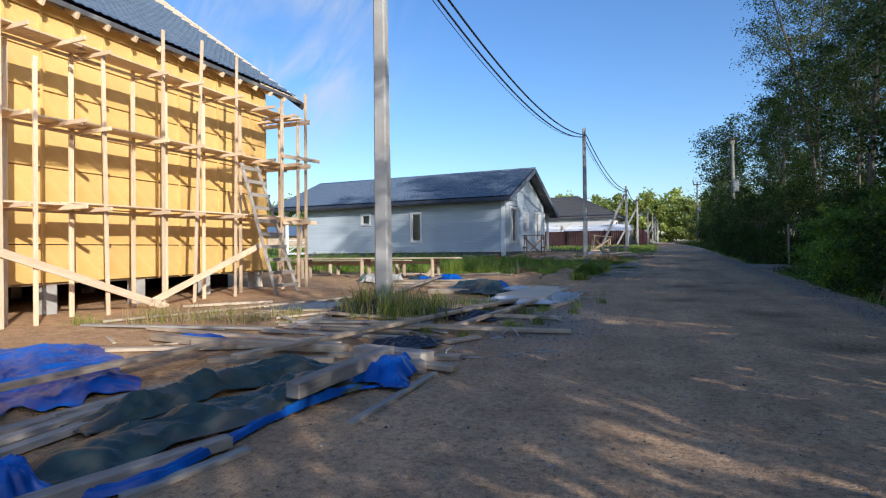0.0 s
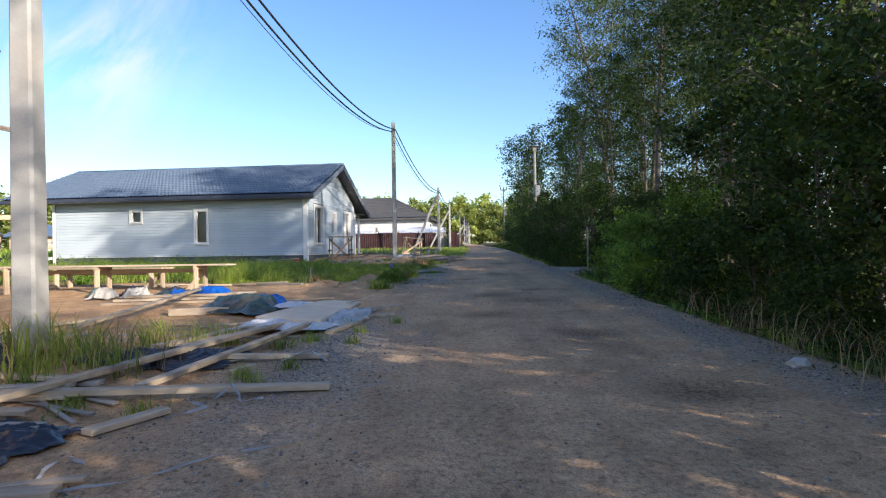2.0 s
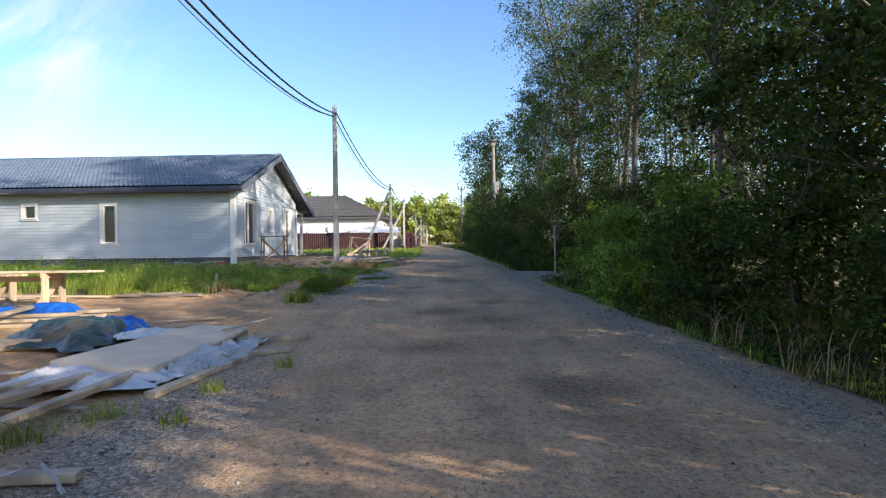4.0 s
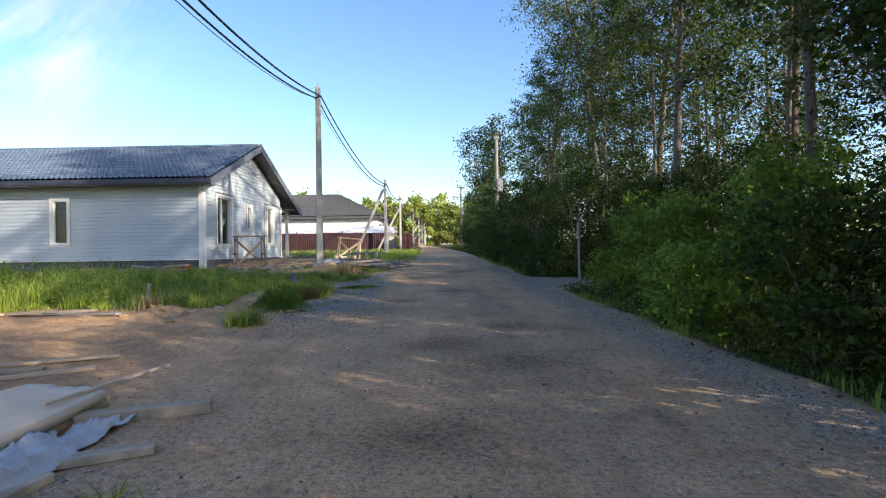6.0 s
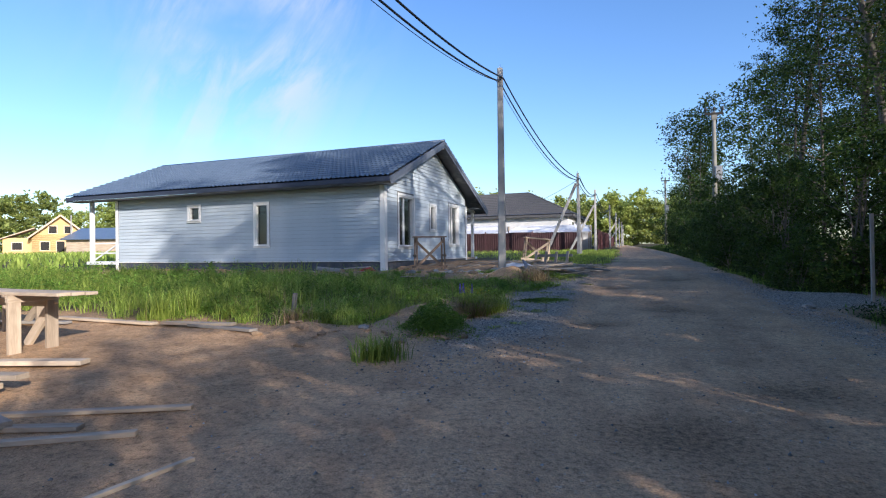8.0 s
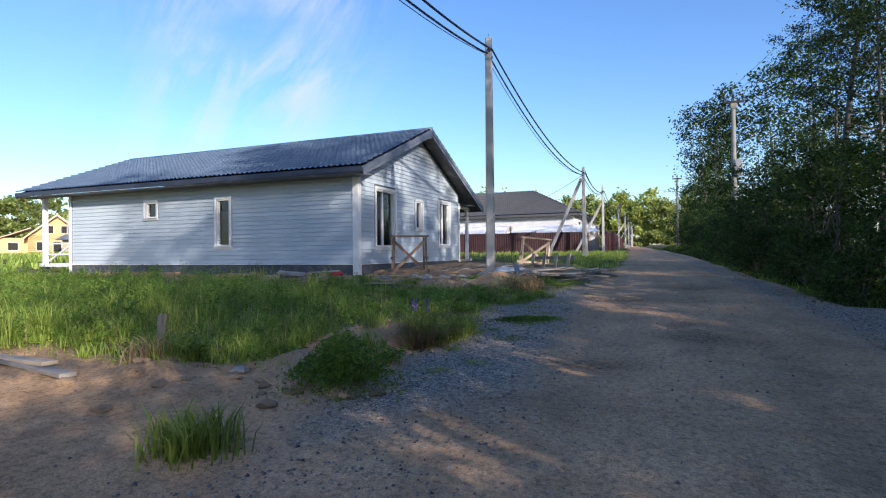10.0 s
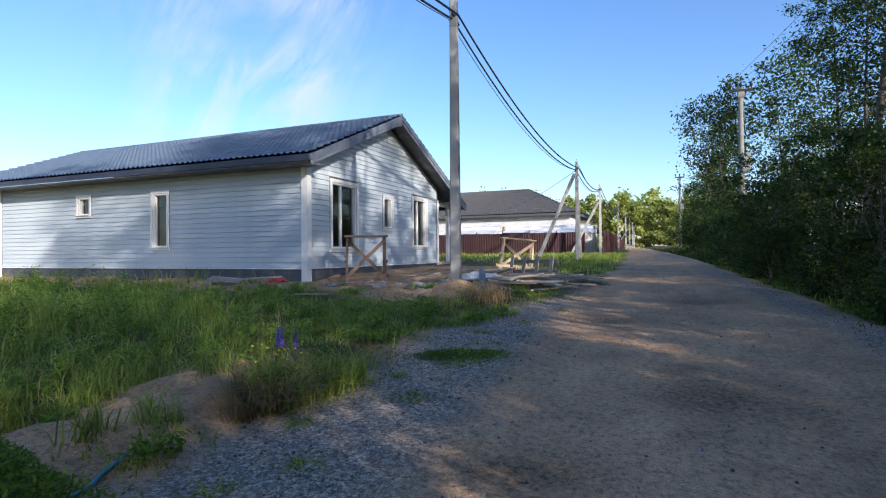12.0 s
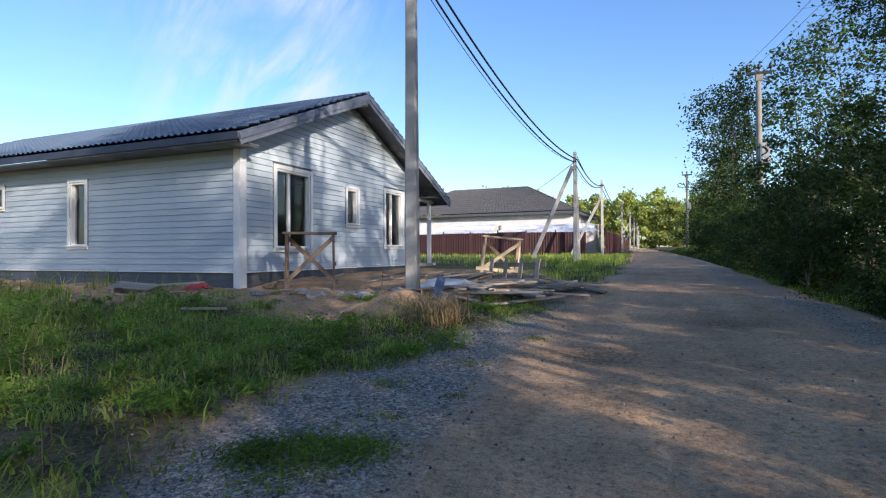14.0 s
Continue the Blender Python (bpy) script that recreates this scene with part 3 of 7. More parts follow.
def siding(parent, mat, m, u0, u1, z0, z1, step, holes, left=None, right=None, jitter=0.0):
    """Rows of boards, cut at the openings; left and right give the sloping ends, as functions of z."""
    z = z0
    while z < z1 - 0.02:
        h = min(step, z1 - z)
        lo0, lo1 = (left(z) if left else u0), (right(z) if right else u1)
        hi0, hi1 = (left(z + h) if left else u0), (right(z + h) if right else u1)
        if lo1 - lo0 < 0.1:
            break
        cuts = sorted((a - 0.002, b + 0.002) for a, b, c, d in holes if min(d, z + h) - max(c, z) > 0.55 * h)
        a_lo, a_hi = lo0, hi0
        for c, d in cuts + [(None, None)]:
            e_lo, e_hi = (lo1, hi1) if c is None else (c, c)
            if e_lo - a_lo > 0.02:
                lap_board("board", parent, mat, m @ Matrix.Translation((0, 0, z)), a_lo, e_lo, a_hi, max(a_hi + 0.01, e_hi), h - 0.004)
            a_lo = a_hi = d
        z += step


def window_unit(parent, m, u0, u1, z0, z1, sashes=1, trim=0.1, split=0.5):
    """A white-framed window in an opening, with trim boards round it; local -y faces out."""
    win = new("window")
    win.parent, win.matrix_basis = parent, m
    tagged(win, "white plastic window with white painted trim boards")
    i0, i1, j0, j1 = u0 + trim, u1 - trim, z0 + trim, z1 - trim
    for nm, a, b, size in (("trim", (u0, z1 - trim / 2), (u1, z1 - trim / 2), trim), ("trim", (u0 - 0.02, z0 + trim / 2), (u1 + 0.02, z0 + trim / 2), trim)):
        part(nm, box_bm((b[0] - a[0], 0.03, size), Matrix.Translation(((a[0] + b[0]) / 2, -0.045, a[1])), 0.004), M["white"], win)
    for u in (u0 + trim / 2, u1 - trim / 2):
        part("trim", box_bm((trim, 0.028, j1 - j0), Matrix.Translation((u, -0.046, (j0 + j1) / 2)), 0.004), M["white"], win)
    bm = bmesh.new()
    w = 0.055
    for u in (i0 + w / 2, i1 - w / 2):
        block(bm, (w, 0.16, j1 - j0), Matrix.Translation((u, 0.05, (j0 + j1) / 2)), 0.005)
    for z in (j0 + w / 2, j1 - w / 2):
        block(bm, (i1 - i0 - 2 * w, 0.16, w), Matrix.Translation(((i0 + i1) / 2, 0.05, z)), 0.005)
    part("window_frame", bm, M["white"], win)
    edges = [i0 + w, i1 - w] if sashes == 1 else [i0 + w, i0 + w + (i1 - i0 - 2 * w) * split, i1 - w]
    if sashes == 2:
        part("mullion", box_bm((0.09, 0.075, j1 - j0 - 2 * w), Matrix.Translation((edges[1], 0.07, (j0 + j1) / 2)), 0.005), M["white"], win)
    for a, b in zip(edges, edges[1:]):
        part("pane", box_bm((b - a - 0.01, 0.012, j1 - j0 - 2 * w), Matrix.Translation(((a + b) / 2, 0.085, (j0 + j1) / 2))), M["glass"], win)
    part("window_sill", box_bm((u1 - u0 - 0.02, 0.09, 0.025), Matrix.Translation(((u0 + u1) / 2, -0.07, z0 + trim + 0.0)), 0.004), M["white"], win)
    return win


# ---- the grey house ----
def grey_house():
    L, W, Z0, ZP, ZT, RIDGE = 13.6, 9.1, 0.55, 1.06, 3.95, 6.2
    house = thing("house", pose(-7.49, 29.72, 0, 0, 0, -4), "single-storey light grey lap-sided house with a dark blue tiled roof", "house")
    side_holes = [(-9.36, -8.62, 2.73, 3.5), (-5.87, -5.08, 1.62, 3.47)]
    gable_holes = [(1.07, 2.62, 1.52, 3.67), (4.23, 4.98, 2.26, 3.5), (6.56, 7.98, 1.62, 3.68)]
    inner = lambda hs: [(a + 0.1, b - 0.1, c + 0.1, d - 0.1) for a, b, c, d in hs]
    slope = (RIDGE - 4.05) / 5.27
    top = lambda v: min(RIDGE - 0.16 - abs(v - 4.57) * slope, 99)
    bm = bmesh.new()
    wall_cells(bm, 0, (0.0, 0.2), -L, -0.2, Z0, ZT, inner(side_holes))
    bmesh.ops.remove_doubles(bm, verts=bm.verts, dist=0.0005)
    part("wall", bm, M["interior"], house)
    bm = bmesh.new()
    wall_cells(bm, 1, (-0.2, 0.0), 0, W, Z0, 3.7, inner(gable_holes))
    bmesh.ops.remove_doubles(bm, verts=bm.verts, dist=0.0005)
    tri = [bm.verts.new((x, v, z)) for x in (-0.2, 0) for v, z in ((0, 3.7), (W, 3.7), (W, top(W)), (4.57, top(4.57)), (0, top(0)))]
    bm.faces.new(tri[4::-1]), bm.faces.new(tri[5:])
    for i in range(5):
        j = (i + 1) % 5
        bm.faces.new((tri[i], tri[j], tri[5 + j], tri[5 + i]))
    part("wall", bm, M["interior"], house)
    part("wall", box_bm((0.2, W - 0.4, ZT - Z0), Matrix.Translation((-L + 0.1, W / 2, (Z0 + ZT) / 2))), M["siding"], house)
    part("wall", box_bm((L - 0.2, 0.2, ZT - Z0), Matrix.Translation((-L / 2 - 0.1, W - 0.1, (Z0 + ZT) / 2))), M["siding"], house)
    part("floor_slab", box_bm((L - 0.4, W - 0.4, 0.2), Matrix.Translation((-L / 2, W / 2, 1.0))), M["interior"], house)
    part("inner_ceiling", box_bm((L - 0.4, W - 0.4, 0.1), Matrix.Translation((-L / 2, W / 2, 3.85))), M["interior"], house)
    part("partition", box_bm((0.12, W - 0.4, 2.7), Matrix.Translation((-4.2, W / 2, 2.45))), M["interior"], house)
    part("partition", box_bm((4.0, 0.12, 2.7), Matrix.Translation((-2.2, 5.6, 2.45))), M["interior"], house)
    g_m = Matrix.Translation((0, 0, 0)) @ pose(0, 0, 0, 0, 0, 90)
    s_m = Matrix.Identity(4)
    for m, holes, kinds in ((s_m, side_holes, (1, 1)), (g_m, gable_holes, (2, 1, 2))):
        for (a, b, c, d), k in zip(holes, kinds):
            window_unit(house, m, a, b, c, d, k, 0.1 if b - a > 1 else 0.085, 0.42)
    siding(house, M["siding"], s_m, -L + 0.14, -0.14, ZP + 0.03, ZT, 0.147, side_holes)
    lft = lambda z: max(0.16, 4.57 - (RIDGE - 0.2 - z) / slope)
    rgt = lambda z: min(W - 0.14, 4.57 + (RIDGE - 0.2 - z) / slope)
    siding(house, M["siding"], g_m, 0, 0, ZP + 0.03, RIDGE - 0.35, 0.147, gable_holes, lft, rgt)
    siding(house, M["plinth"], s_m, -L + 0.14, -0.14, Z0, ZP - 0.02, 0.16, [])
    siding(house, M["plinth"], g_m, 0.14, W - 0.02, Z0, ZP - 0.02, 0.16, [])
    part("corner_board", box_bm((0.17, 0.03, ZT - Z0), Matrix.Translation((-0.055, -0.05, (Z0 + ZT) / 2)), 0.004), M["white"], house)
    part("corner_board", box_bm((0.03, 0.2, ZT - Z0 - 0.1), Matrix.Translation((0.05, 0.035, (Z0 + ZT) / 2)), 0.004), M["white"], house)
    part("corner_board", box_bm((0.15, 0.03, ZT - Z0), Matrix.Translation((-L + 0.06, -0.05, (Z0 + ZT) / 2)), 0.004), M["white"], house)
    part("corner_board", box_bm((0.03, 0.14, 2.8), Matrix.Translation((0.05, W - 0.06, 2.3)), 0.004), M["white"], house)
    part("drip_strip", box_bm((L - 0.3, 0.05, 0.035), Matrix.Translation((-L / 2, -0.045, ZP + 0.005)), 0.004), M["white"], house)
    part("drip_strip", box_bm((0.05, W - 0.24, 0.035), Matrix.Translation((0.045, W / 2, ZP + 0.005)), 0.004), M["white"], house)
    # roof: near slope, far slope over the porch, boards along its edges
    xl, xr, ye, yf = -15.95, 0.62, -0.7, 10.95
    zf = RIDGE - (yf - 4.57) * slope
    tile_roof("roof", (xl, ye, 4.03), (xr, ye, 4.03), (xr, 4.57, RIDGE), (xl, 4.57, RIDGE), M["roof_blue"], house, "dark blue pressed-metal roof tiles")
    tile_roof("roof", (xr, yf, zf), (xl, yf, zf), (xl, 4.57, RIDGE), (xr, 4.57, RIDGE), M["roof_blue"], house)
    part("ridge_cap", tube_bm([(xl, 4.57, RIDGE + 0.03), (xr + 0.02, 4.57, RIDGE + 0.03)], [0.075, 0.075], 8), M["roof_blue"], house)
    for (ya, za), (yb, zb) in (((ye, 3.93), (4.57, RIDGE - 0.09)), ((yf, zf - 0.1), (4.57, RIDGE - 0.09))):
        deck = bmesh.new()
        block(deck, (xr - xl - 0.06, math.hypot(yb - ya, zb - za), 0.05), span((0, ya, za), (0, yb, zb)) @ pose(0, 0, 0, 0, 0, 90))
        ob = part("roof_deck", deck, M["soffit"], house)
        ob.matrix_basis = Matrix.Translation(((xl + xr) / 2, 0, 0))
        for k in range(2):
            timber("barge_board", (xr + 0.012 + 0.025 * k, ya, za - 0.03 + 0.05 * k), (xr + 0.012 + 0.025 * k, yb, zb - 0.03 + 0.05 * k), 0.025, 0.27 - 0.13 * k, M["barge"], house)
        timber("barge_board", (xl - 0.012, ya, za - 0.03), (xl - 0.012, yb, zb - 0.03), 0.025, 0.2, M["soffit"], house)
    part("fascia", box_bm((xr - xl, 0.03, 0.17), Matrix.Translation(((xl + xr) / 2, ye - 0.012, 3.965)), 0.004), M["fascia"], house)
    part("fascia", box_bm((xr - xl, 0.03, 0.17), Matrix.Translation(((xl + xr) / 2, yf + 0.01, zf - 0.09)), 0.004), M["fascia"], house)
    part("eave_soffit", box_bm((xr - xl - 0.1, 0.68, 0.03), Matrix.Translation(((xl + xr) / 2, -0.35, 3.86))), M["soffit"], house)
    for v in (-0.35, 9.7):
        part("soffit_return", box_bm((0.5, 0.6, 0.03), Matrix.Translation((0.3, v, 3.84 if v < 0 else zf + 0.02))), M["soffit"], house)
    timber("ridge_beam", (0.05, 4.57, RIDGE - 0.24), (0.58, 4.57, RIDGE - 0.24), 0.14, 0.18, M["fresh_wood"], house)
    # porch on the far side, and the one at the left end
    part("porch_deck", box_bm((6.0, 1.6, 0.12), Matrix.Translation((-3.0, W + 0.82, 1.03)), 0.004), M["old_wood"], house)
    part("porch_plinth", box_bm((0.06, 1.6, 0.42), Matrix.Translation((0.01, W + 0.82, 0.77))), M["plinth"], house)
    part("corner_board", box_bm((0.09, 0.09, 0.55), Matrix.Translation((0.04, W + 1.6, 0.83)), 0.004), M["white"], house)
    for x in (-0.06, -5.0):
        part("porch_post", box_bm((0.14, 0.14, 2.55), Matrix.Translation((x, W + 1.3, 2.36)), 0.008), M["white"], house)
    part("porch_beam", box_bm((6.0, 0.14, 0.14), Matrix.Translation((-3.0, W + 1.3, zf + 0.05)), 0.006), M["white"], house)
    part("porch_beam", box_bm((0.12, 1.7, 0.12), Matrix.Translation((-0.06, W + 0.8, zf - 0.06)), 0.006), M["white"], house)
    for y in (0.07, 4.5, 9.0):
        part("porch_post", box_bm((0.16, 0.16, 2.85), Matrix.Translation((-15.3, y, 2.45)), 0.008), M["white"], house)
    part("porch_deck", box_bm((2.0, W, 0.14), Matrix.Translation((-14.6, W / 2, 1.05))), M["white"], house)
    for z in (1.5, 1.95):
        part("porch_rail", box_bm((1.5, 0.06, 0.06), Matrix.Translation((-14.45, 0.1, z))), M["white"], house)
    timber("porch_brace", (-15.2, 0.12, 1.2), (-13.7, 0.12, 1.9), 0.05, 0.06, M["white"], house)


# ---- the house under construction ----
def yellow_house():
    X, Y1, Y0, ZB, ZT = -10.7, 13.5, 0.5, 0.655, 6.12
    house = thing("house", pose(0, 0, 0), "unfinished timber house clad in yellow sheathing panels on stilts", "house")
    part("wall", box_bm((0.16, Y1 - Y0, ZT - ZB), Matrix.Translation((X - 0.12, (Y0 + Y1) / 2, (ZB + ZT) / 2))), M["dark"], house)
    part("wall", box_bm((9.0, 0.16, ZT - ZB), Matrix.Translation((X - 4.7, Y1 - 0.1, (ZB + ZT) / 2))), M["panel"], house)
    part("wall", box_bm((9.0, 0.16, ZT - ZB), Matrix.Translation((X - 4.7, Y0 + 0.1, (ZB + ZT) / 2))), M["panel"], house)
    part("wall", box_bm((0.16, Y1 - Y0, ZT - ZB), Matrix.Translation((X - 9.2, (Y0 + Y1) / 2, (ZB + ZT) / 2))), M["panel"], house)
    part("floor_frame", box_bm((9.0, Y1 - Y0 - 0.1, 0.2), Matrix.Translation((X - 4.6, (Y0 + Y1) / 2, ZB + 0.06))), M["old_wood"], house)
    for i in range(7):
        y = Y1 - 0.25 - i * 2.0
        for x in (X - 0.25, X - 4.5, X - 8.8):
            part("stilt", box_bm((0.26, 0.26, 0.75), Matrix.Translation((x, y, gz(x, y) + 0.3)), 0.01), M["concrete"], house)
    # added dark sheets that stand in for the deep shade under the floor
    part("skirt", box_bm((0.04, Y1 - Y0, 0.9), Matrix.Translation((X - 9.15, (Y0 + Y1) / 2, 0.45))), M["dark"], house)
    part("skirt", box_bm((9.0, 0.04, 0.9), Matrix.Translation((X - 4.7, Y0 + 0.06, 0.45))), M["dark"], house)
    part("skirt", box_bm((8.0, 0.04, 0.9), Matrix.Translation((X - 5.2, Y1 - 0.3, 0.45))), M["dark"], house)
    # rafters' tails, roof and its boarded strip
    ex, ez, sl, top = -10.38, 5.94, 0.735, -16.5
    tz = ez + (ex - top) * sl
    tile_roof("roof", (ex - 0.02, -1.0, ez + 0.1), (ex - 0.02, 14.6, ez + 0.1), (top, 12.85, tz + 0.1), (top, -1.0, tz + 0.1), M["roof_blue"], house, "dark blue pressed-metal roof tiles", deep=0.03)
    part("roof_deck", box_bm((0.04, 15.7, math.hypot(ex - top, tz - ez)), span((ex, 6.85, ez + 0.02), (top, 6.85, tz + 0.02)) @ pose(0, 0, 0, 0, -90, 0)), M["old_wood"], house)
    part("roof_deck", box_bm((0.04, 15.7, math.hypot(ex - top, tz - ez)), span((2 * top - ex, 6.85, ez + 0.02), (top, 6.85, tz + 0.02)) @ pose(0, 0, 0, 0, -90, 0)), M["old_wood"], house)
    for k in range(12):
        y = 14.8 - k * 0.16
        timber("roof_board", (ex + 0.02, y, ez + 0.075 + 0.006 * (k % 2)), (top, y, tz + 0.075 + 0.006 * (k % 2)), 0.15, 0.035, M["fresh_wood"], house)
    timber("barge_board", (ex + 0.1, 14.9, ez - 0.12), (top, 14.9, tz - 0.02), 0.035, 0.2, M["soffit"], house)
    timber("fascia", (ex + 0.03, -1.0, ez + 0.02), (ex + 0.03, 14.85, ez + 0.02), 0.03, 0.1, M["soffit"], house)
    for k in range(22):
        y = Y1 + 0.5 - k * 0.65
        timber("rafter", (X - 0.1, y, ez + 0.2), (ex + 0.06, y, ez - 0.11), 0.06, 0.13, M["fresh_wood"], house)
    timber("wall_plate", (X + 0.02, Y0, ZT - 0.06), (X + 0.02, Y1, ZT - 0.06), 0.05, 0.12, M["old_wood"], house)
    # sheathing panels between battens
    w, hrow = 0.647, 0.731
    me = mesh_of("panel", box_bm((0.03, w - 0.012, hrow - 0.014), None, 0.003), M["panel"])
    rows, cols = 7, 20
    for c in range(cols):
        for r in range(rows):
            z = ZB + hrow * (r + 0.5)
            piece("panel", me, Matrix.Translation((X - 0.02 + 0.004 * ((c * 7 + r * 3) % 3), Y1 - w * (c + 0.5), z)), house)
    short = mesh_of("panel", box_bm((0.03, w - 0.012, 0.34), None, 0.003), M["panel"])
    for c in range(cols):
        piece("panel", short, Matrix.Translation((X - 0.02 + 0.004 * (c % 3), Y1 - w * (c + 0.5), ZB + hrow * 7 + 0.175)), house)
    for c in range(cols + 1):
        timber("batten", (X + 0.015, Y1 - w * c, ZB - 0.02), (X + 0.015, Y1 - w * c, ZT), 0.045, 0.03, M["panel"], house, (1, 0, 0))
    for r in range(1, rows + 1):
        timber("batten", (X + 0.012, Y1, ZB + hrow * r + 0.03), (X + 0.012, Y0, ZB + hrow * r + 0.03), 0.03, 0.02, M["panel"], house, (1, 0, 0))


# ---- utility poles and wires ----
def concrete_pole(x, y, height, lean=(0, 0), group="concrete poles along the road", width=0.2, label="weathered grey square concrete utility pole with wire clamps"):
    z = gz(x, y)
    ob = thing("utility_pole", pose(x, y, z, lean[0], lean[1], 4), label, "utility pole", group)
    bm = bmesh.new()
    r = []
    for t in range(7):
        s = (width * (1 - 0.3 * t / 6)) / 2
        c, zz = s * 0.22, -0.3 + (height + 0.3) * t / 6
        r.append([bm.verts.new(p) for p in ((-s + c, -s, zz), (s - c, -s, zz), (s, -s + c, zz), (s, s - c, zz), (s - c, s, zz), (-s + c, s, zz), (-s, s - c, zz), (-s, -s + c, zz))])
    for a, b in zip(r, r[1:]):
        for k in range(8):
            bm.faces.new((a[k], a[(k + 1) % 8], b[(k + 1) % 8], b[k]))
    bm.faces.new(r[-1])
    part("shaft", bm, M["pole_concrete"], ob)
    for dz in (0.25, 0.6):
        part("clamp_band", box_bm((width * 0.78, width * 0.78, 0.03), Matrix.Translation((0, 0, height - dz)), 0.004), M["steel"], ob)
    part("top_pin", tube_bm([(0, 0, height), (0, 0, height + 0.12)], [0.012, 0.01], 6), M["steel"], ob)
    for s in (-1, 1):
        hook = part("hook", tube_bm([(0, s * width * 0.3, height - 0.28), (0.03, s * width * 0.62, height - 0.3), (0.05, s * width * 0.75, height - 0.4), (0.04, s * width * 0.9, height - 0.42)], [0.016] * 4, 6), M["steel"], ob)
        part("clamp", box_bm((0.05, 0.14, 0.06), Matrix.Translation((0.04, s * width * 1.1, height - 0.42)), 0.01), M["rubber"], hook)
    return ob


def hanging(name, pts, sag, radius, label, sides=6, group="overhead wires"):
    """Wires between supports, sagging in each stretch."""
    line = []
    for a, b in zip(pts, pts[1:]):
        a, b = Vector(a), Vector(b)
        for k in range(24 if (a - b).length > 6 else 8):
            t = k / (24 if (a - b).length > 6 else 8)
            p = a.lerp(b, t)
            p.z -= sag * 4 * t * (1 - t) * ((b - a).length / 22) ** 1.1
            line.append(p)
    line.append(Vector(pts[-1]))
    ob = part(name, tube_bm(line, [radius] * len(line), sides), M["rubber"])
    return tagged(ob, label, "cable", group, "")


def poles_and_wires():
    row = [(-5.1, -12.5), (-4.0, 7.95), (-2.98, 28.87), (-1.5, 44.3), (-0.87, 55), (0.07, 72), (0.75, 88), (1.3, 104), (1.9, 121), (2.4, 140)]
    heights = [6.9, 6.75, 6.6, 4.8, 4.75, 4.6, 4.6, 4.6, 4.6, 4.6]
    tops = []
    for (x, y), h in zip(row, heights):
        concrete_pole(x, y, h, width=0.24 if y < 40 else 0.2)
        tops.append(Vector((x, y, gz(x, y) + h)))
    for k, (dx, dz, r) in enumerate(((0.1, -0.32, 0.026), (-0.02, -0.42, 0.024), (-0.14, -0.38, 0.009))):
        hanging("overhead_cable", [t + Vector((dx, 0, dz)) for t in tops], 0.95 + 0.06 * k, r, ("black twisted overhead supply cable between concrete poles", "black twisted overhead supply cable between concrete poles", "thin overhead service wire between concrete poles")[k])
    hanging("service_cable", [tops[3] + Vector((0, 0, -0.4)), (-9, 63, 5.2)], 0.3, 0.012, "thin black service cable running to the brown-roofed house")
    hanging("service_cable", [tops[3] + Vector((0.1, 0, -0.2)), tops[4] + Vector((0, 0, -0.3))], 1.0, 0.015, "slack black cable looping between two poles")
    for foot, top, w in (((-3.45, 44.1), tops[3] - Vector((0.1, 0, 0.6)), 0.17), ((-2.9, 55.2), tops[4] - Vector((0.1, 0, 1.2)), 0.15), ((-1.4, 88), tops[6] - Vector((0.1, 0, 1.4)), 0.15), ((-0.9, 104), tops[7] - Vector((0.1, 0, 1.4)), 0.15)):
        strut = timber("pole_strut", (foot[0], foot[1], gz(*foot) - 0.15), top, w, w, M["pole_concrete"])
        tagged(strut, "leaning concrete strut propping a utility pole", "pole strut", "leaning pole struts")
    concrete_pole(-1.42, 45.0, 4.3, (1.5, -1.5), "", 0.17, "second slimmer concrete pole standing beside a propped pole")
    # the taller line with three insulators on the wood's edge
    x, y, h = 6.12, 46.5, 8.2
    line = []
    for (px, py) in ((6.0, 12.0), (x, y), (6.6, 84.0)):
        z = gz(px, py)
        if py == 12.0:
            line.append(Vector((px + 4.5, py - 30, z + 12)))
            continue
        ob = thing("power_line_pole", pose(px, py, z), "grey concrete power-line pole with a crossarm and three insulators", "utility pole", "power-line poles by the wood")
        part("shaft", tube_bm([(0, 0, -0.3), (0, 0, h * 0.5), (0, 0, h)], [0.16, 0.13, 0.1], 10), M["old_pole"], ob)
        part("crossarm", box_bm((1.0, 0.1, 0.12), Matrix.Translation((0, -0.08, h - 0.15)), 0.01), M["dark"], ob)
        part("bracket", box_bm((0.3, 0.14, 0.3), Matrix.Translation((0, -0.05, h - 0.35)), 0.02), M["old_pole"], ob)
        for dx in (-0.45, 0.0, 0.45):
            part("insulator", tube_bm([(dx, -0.08, h - 0.1), (dx, -0.08, h + 0.02), (dx, -0.08, h + 0.06), (dx, -0.08, h + 0.2), (dx, -0.08, h + 0.26)], [0.02, 0.03, 0.075, 0.07, 0.03], 10), M["rubber"], ob)
        box = part("switch_box", box_bm((0.38, 0.3, 0.9), Matrix.Translation((0.18, -0.1, 4.55)), 0.02), M["steel"], ob, "grey steel switch box")
        part("box_door", box_bm((0.3, 0.02, 0.75), Matrix.Translation((0.18, -0.262, 4.55)), 0.004), M["steel"], box)
        line.append(Vector((px, py - 0.08, z + h + 0.26)))
    for dx in (-0.45, 0.0, 0.45):
        hanging("power_line", [p + Vector((dx, 0, 0)) for p in line], 0.5, 0.008, "thin overhead power line above the wood's edge", 5, "power lines")


grey_house()
yellow_house()
poles_and_wires()


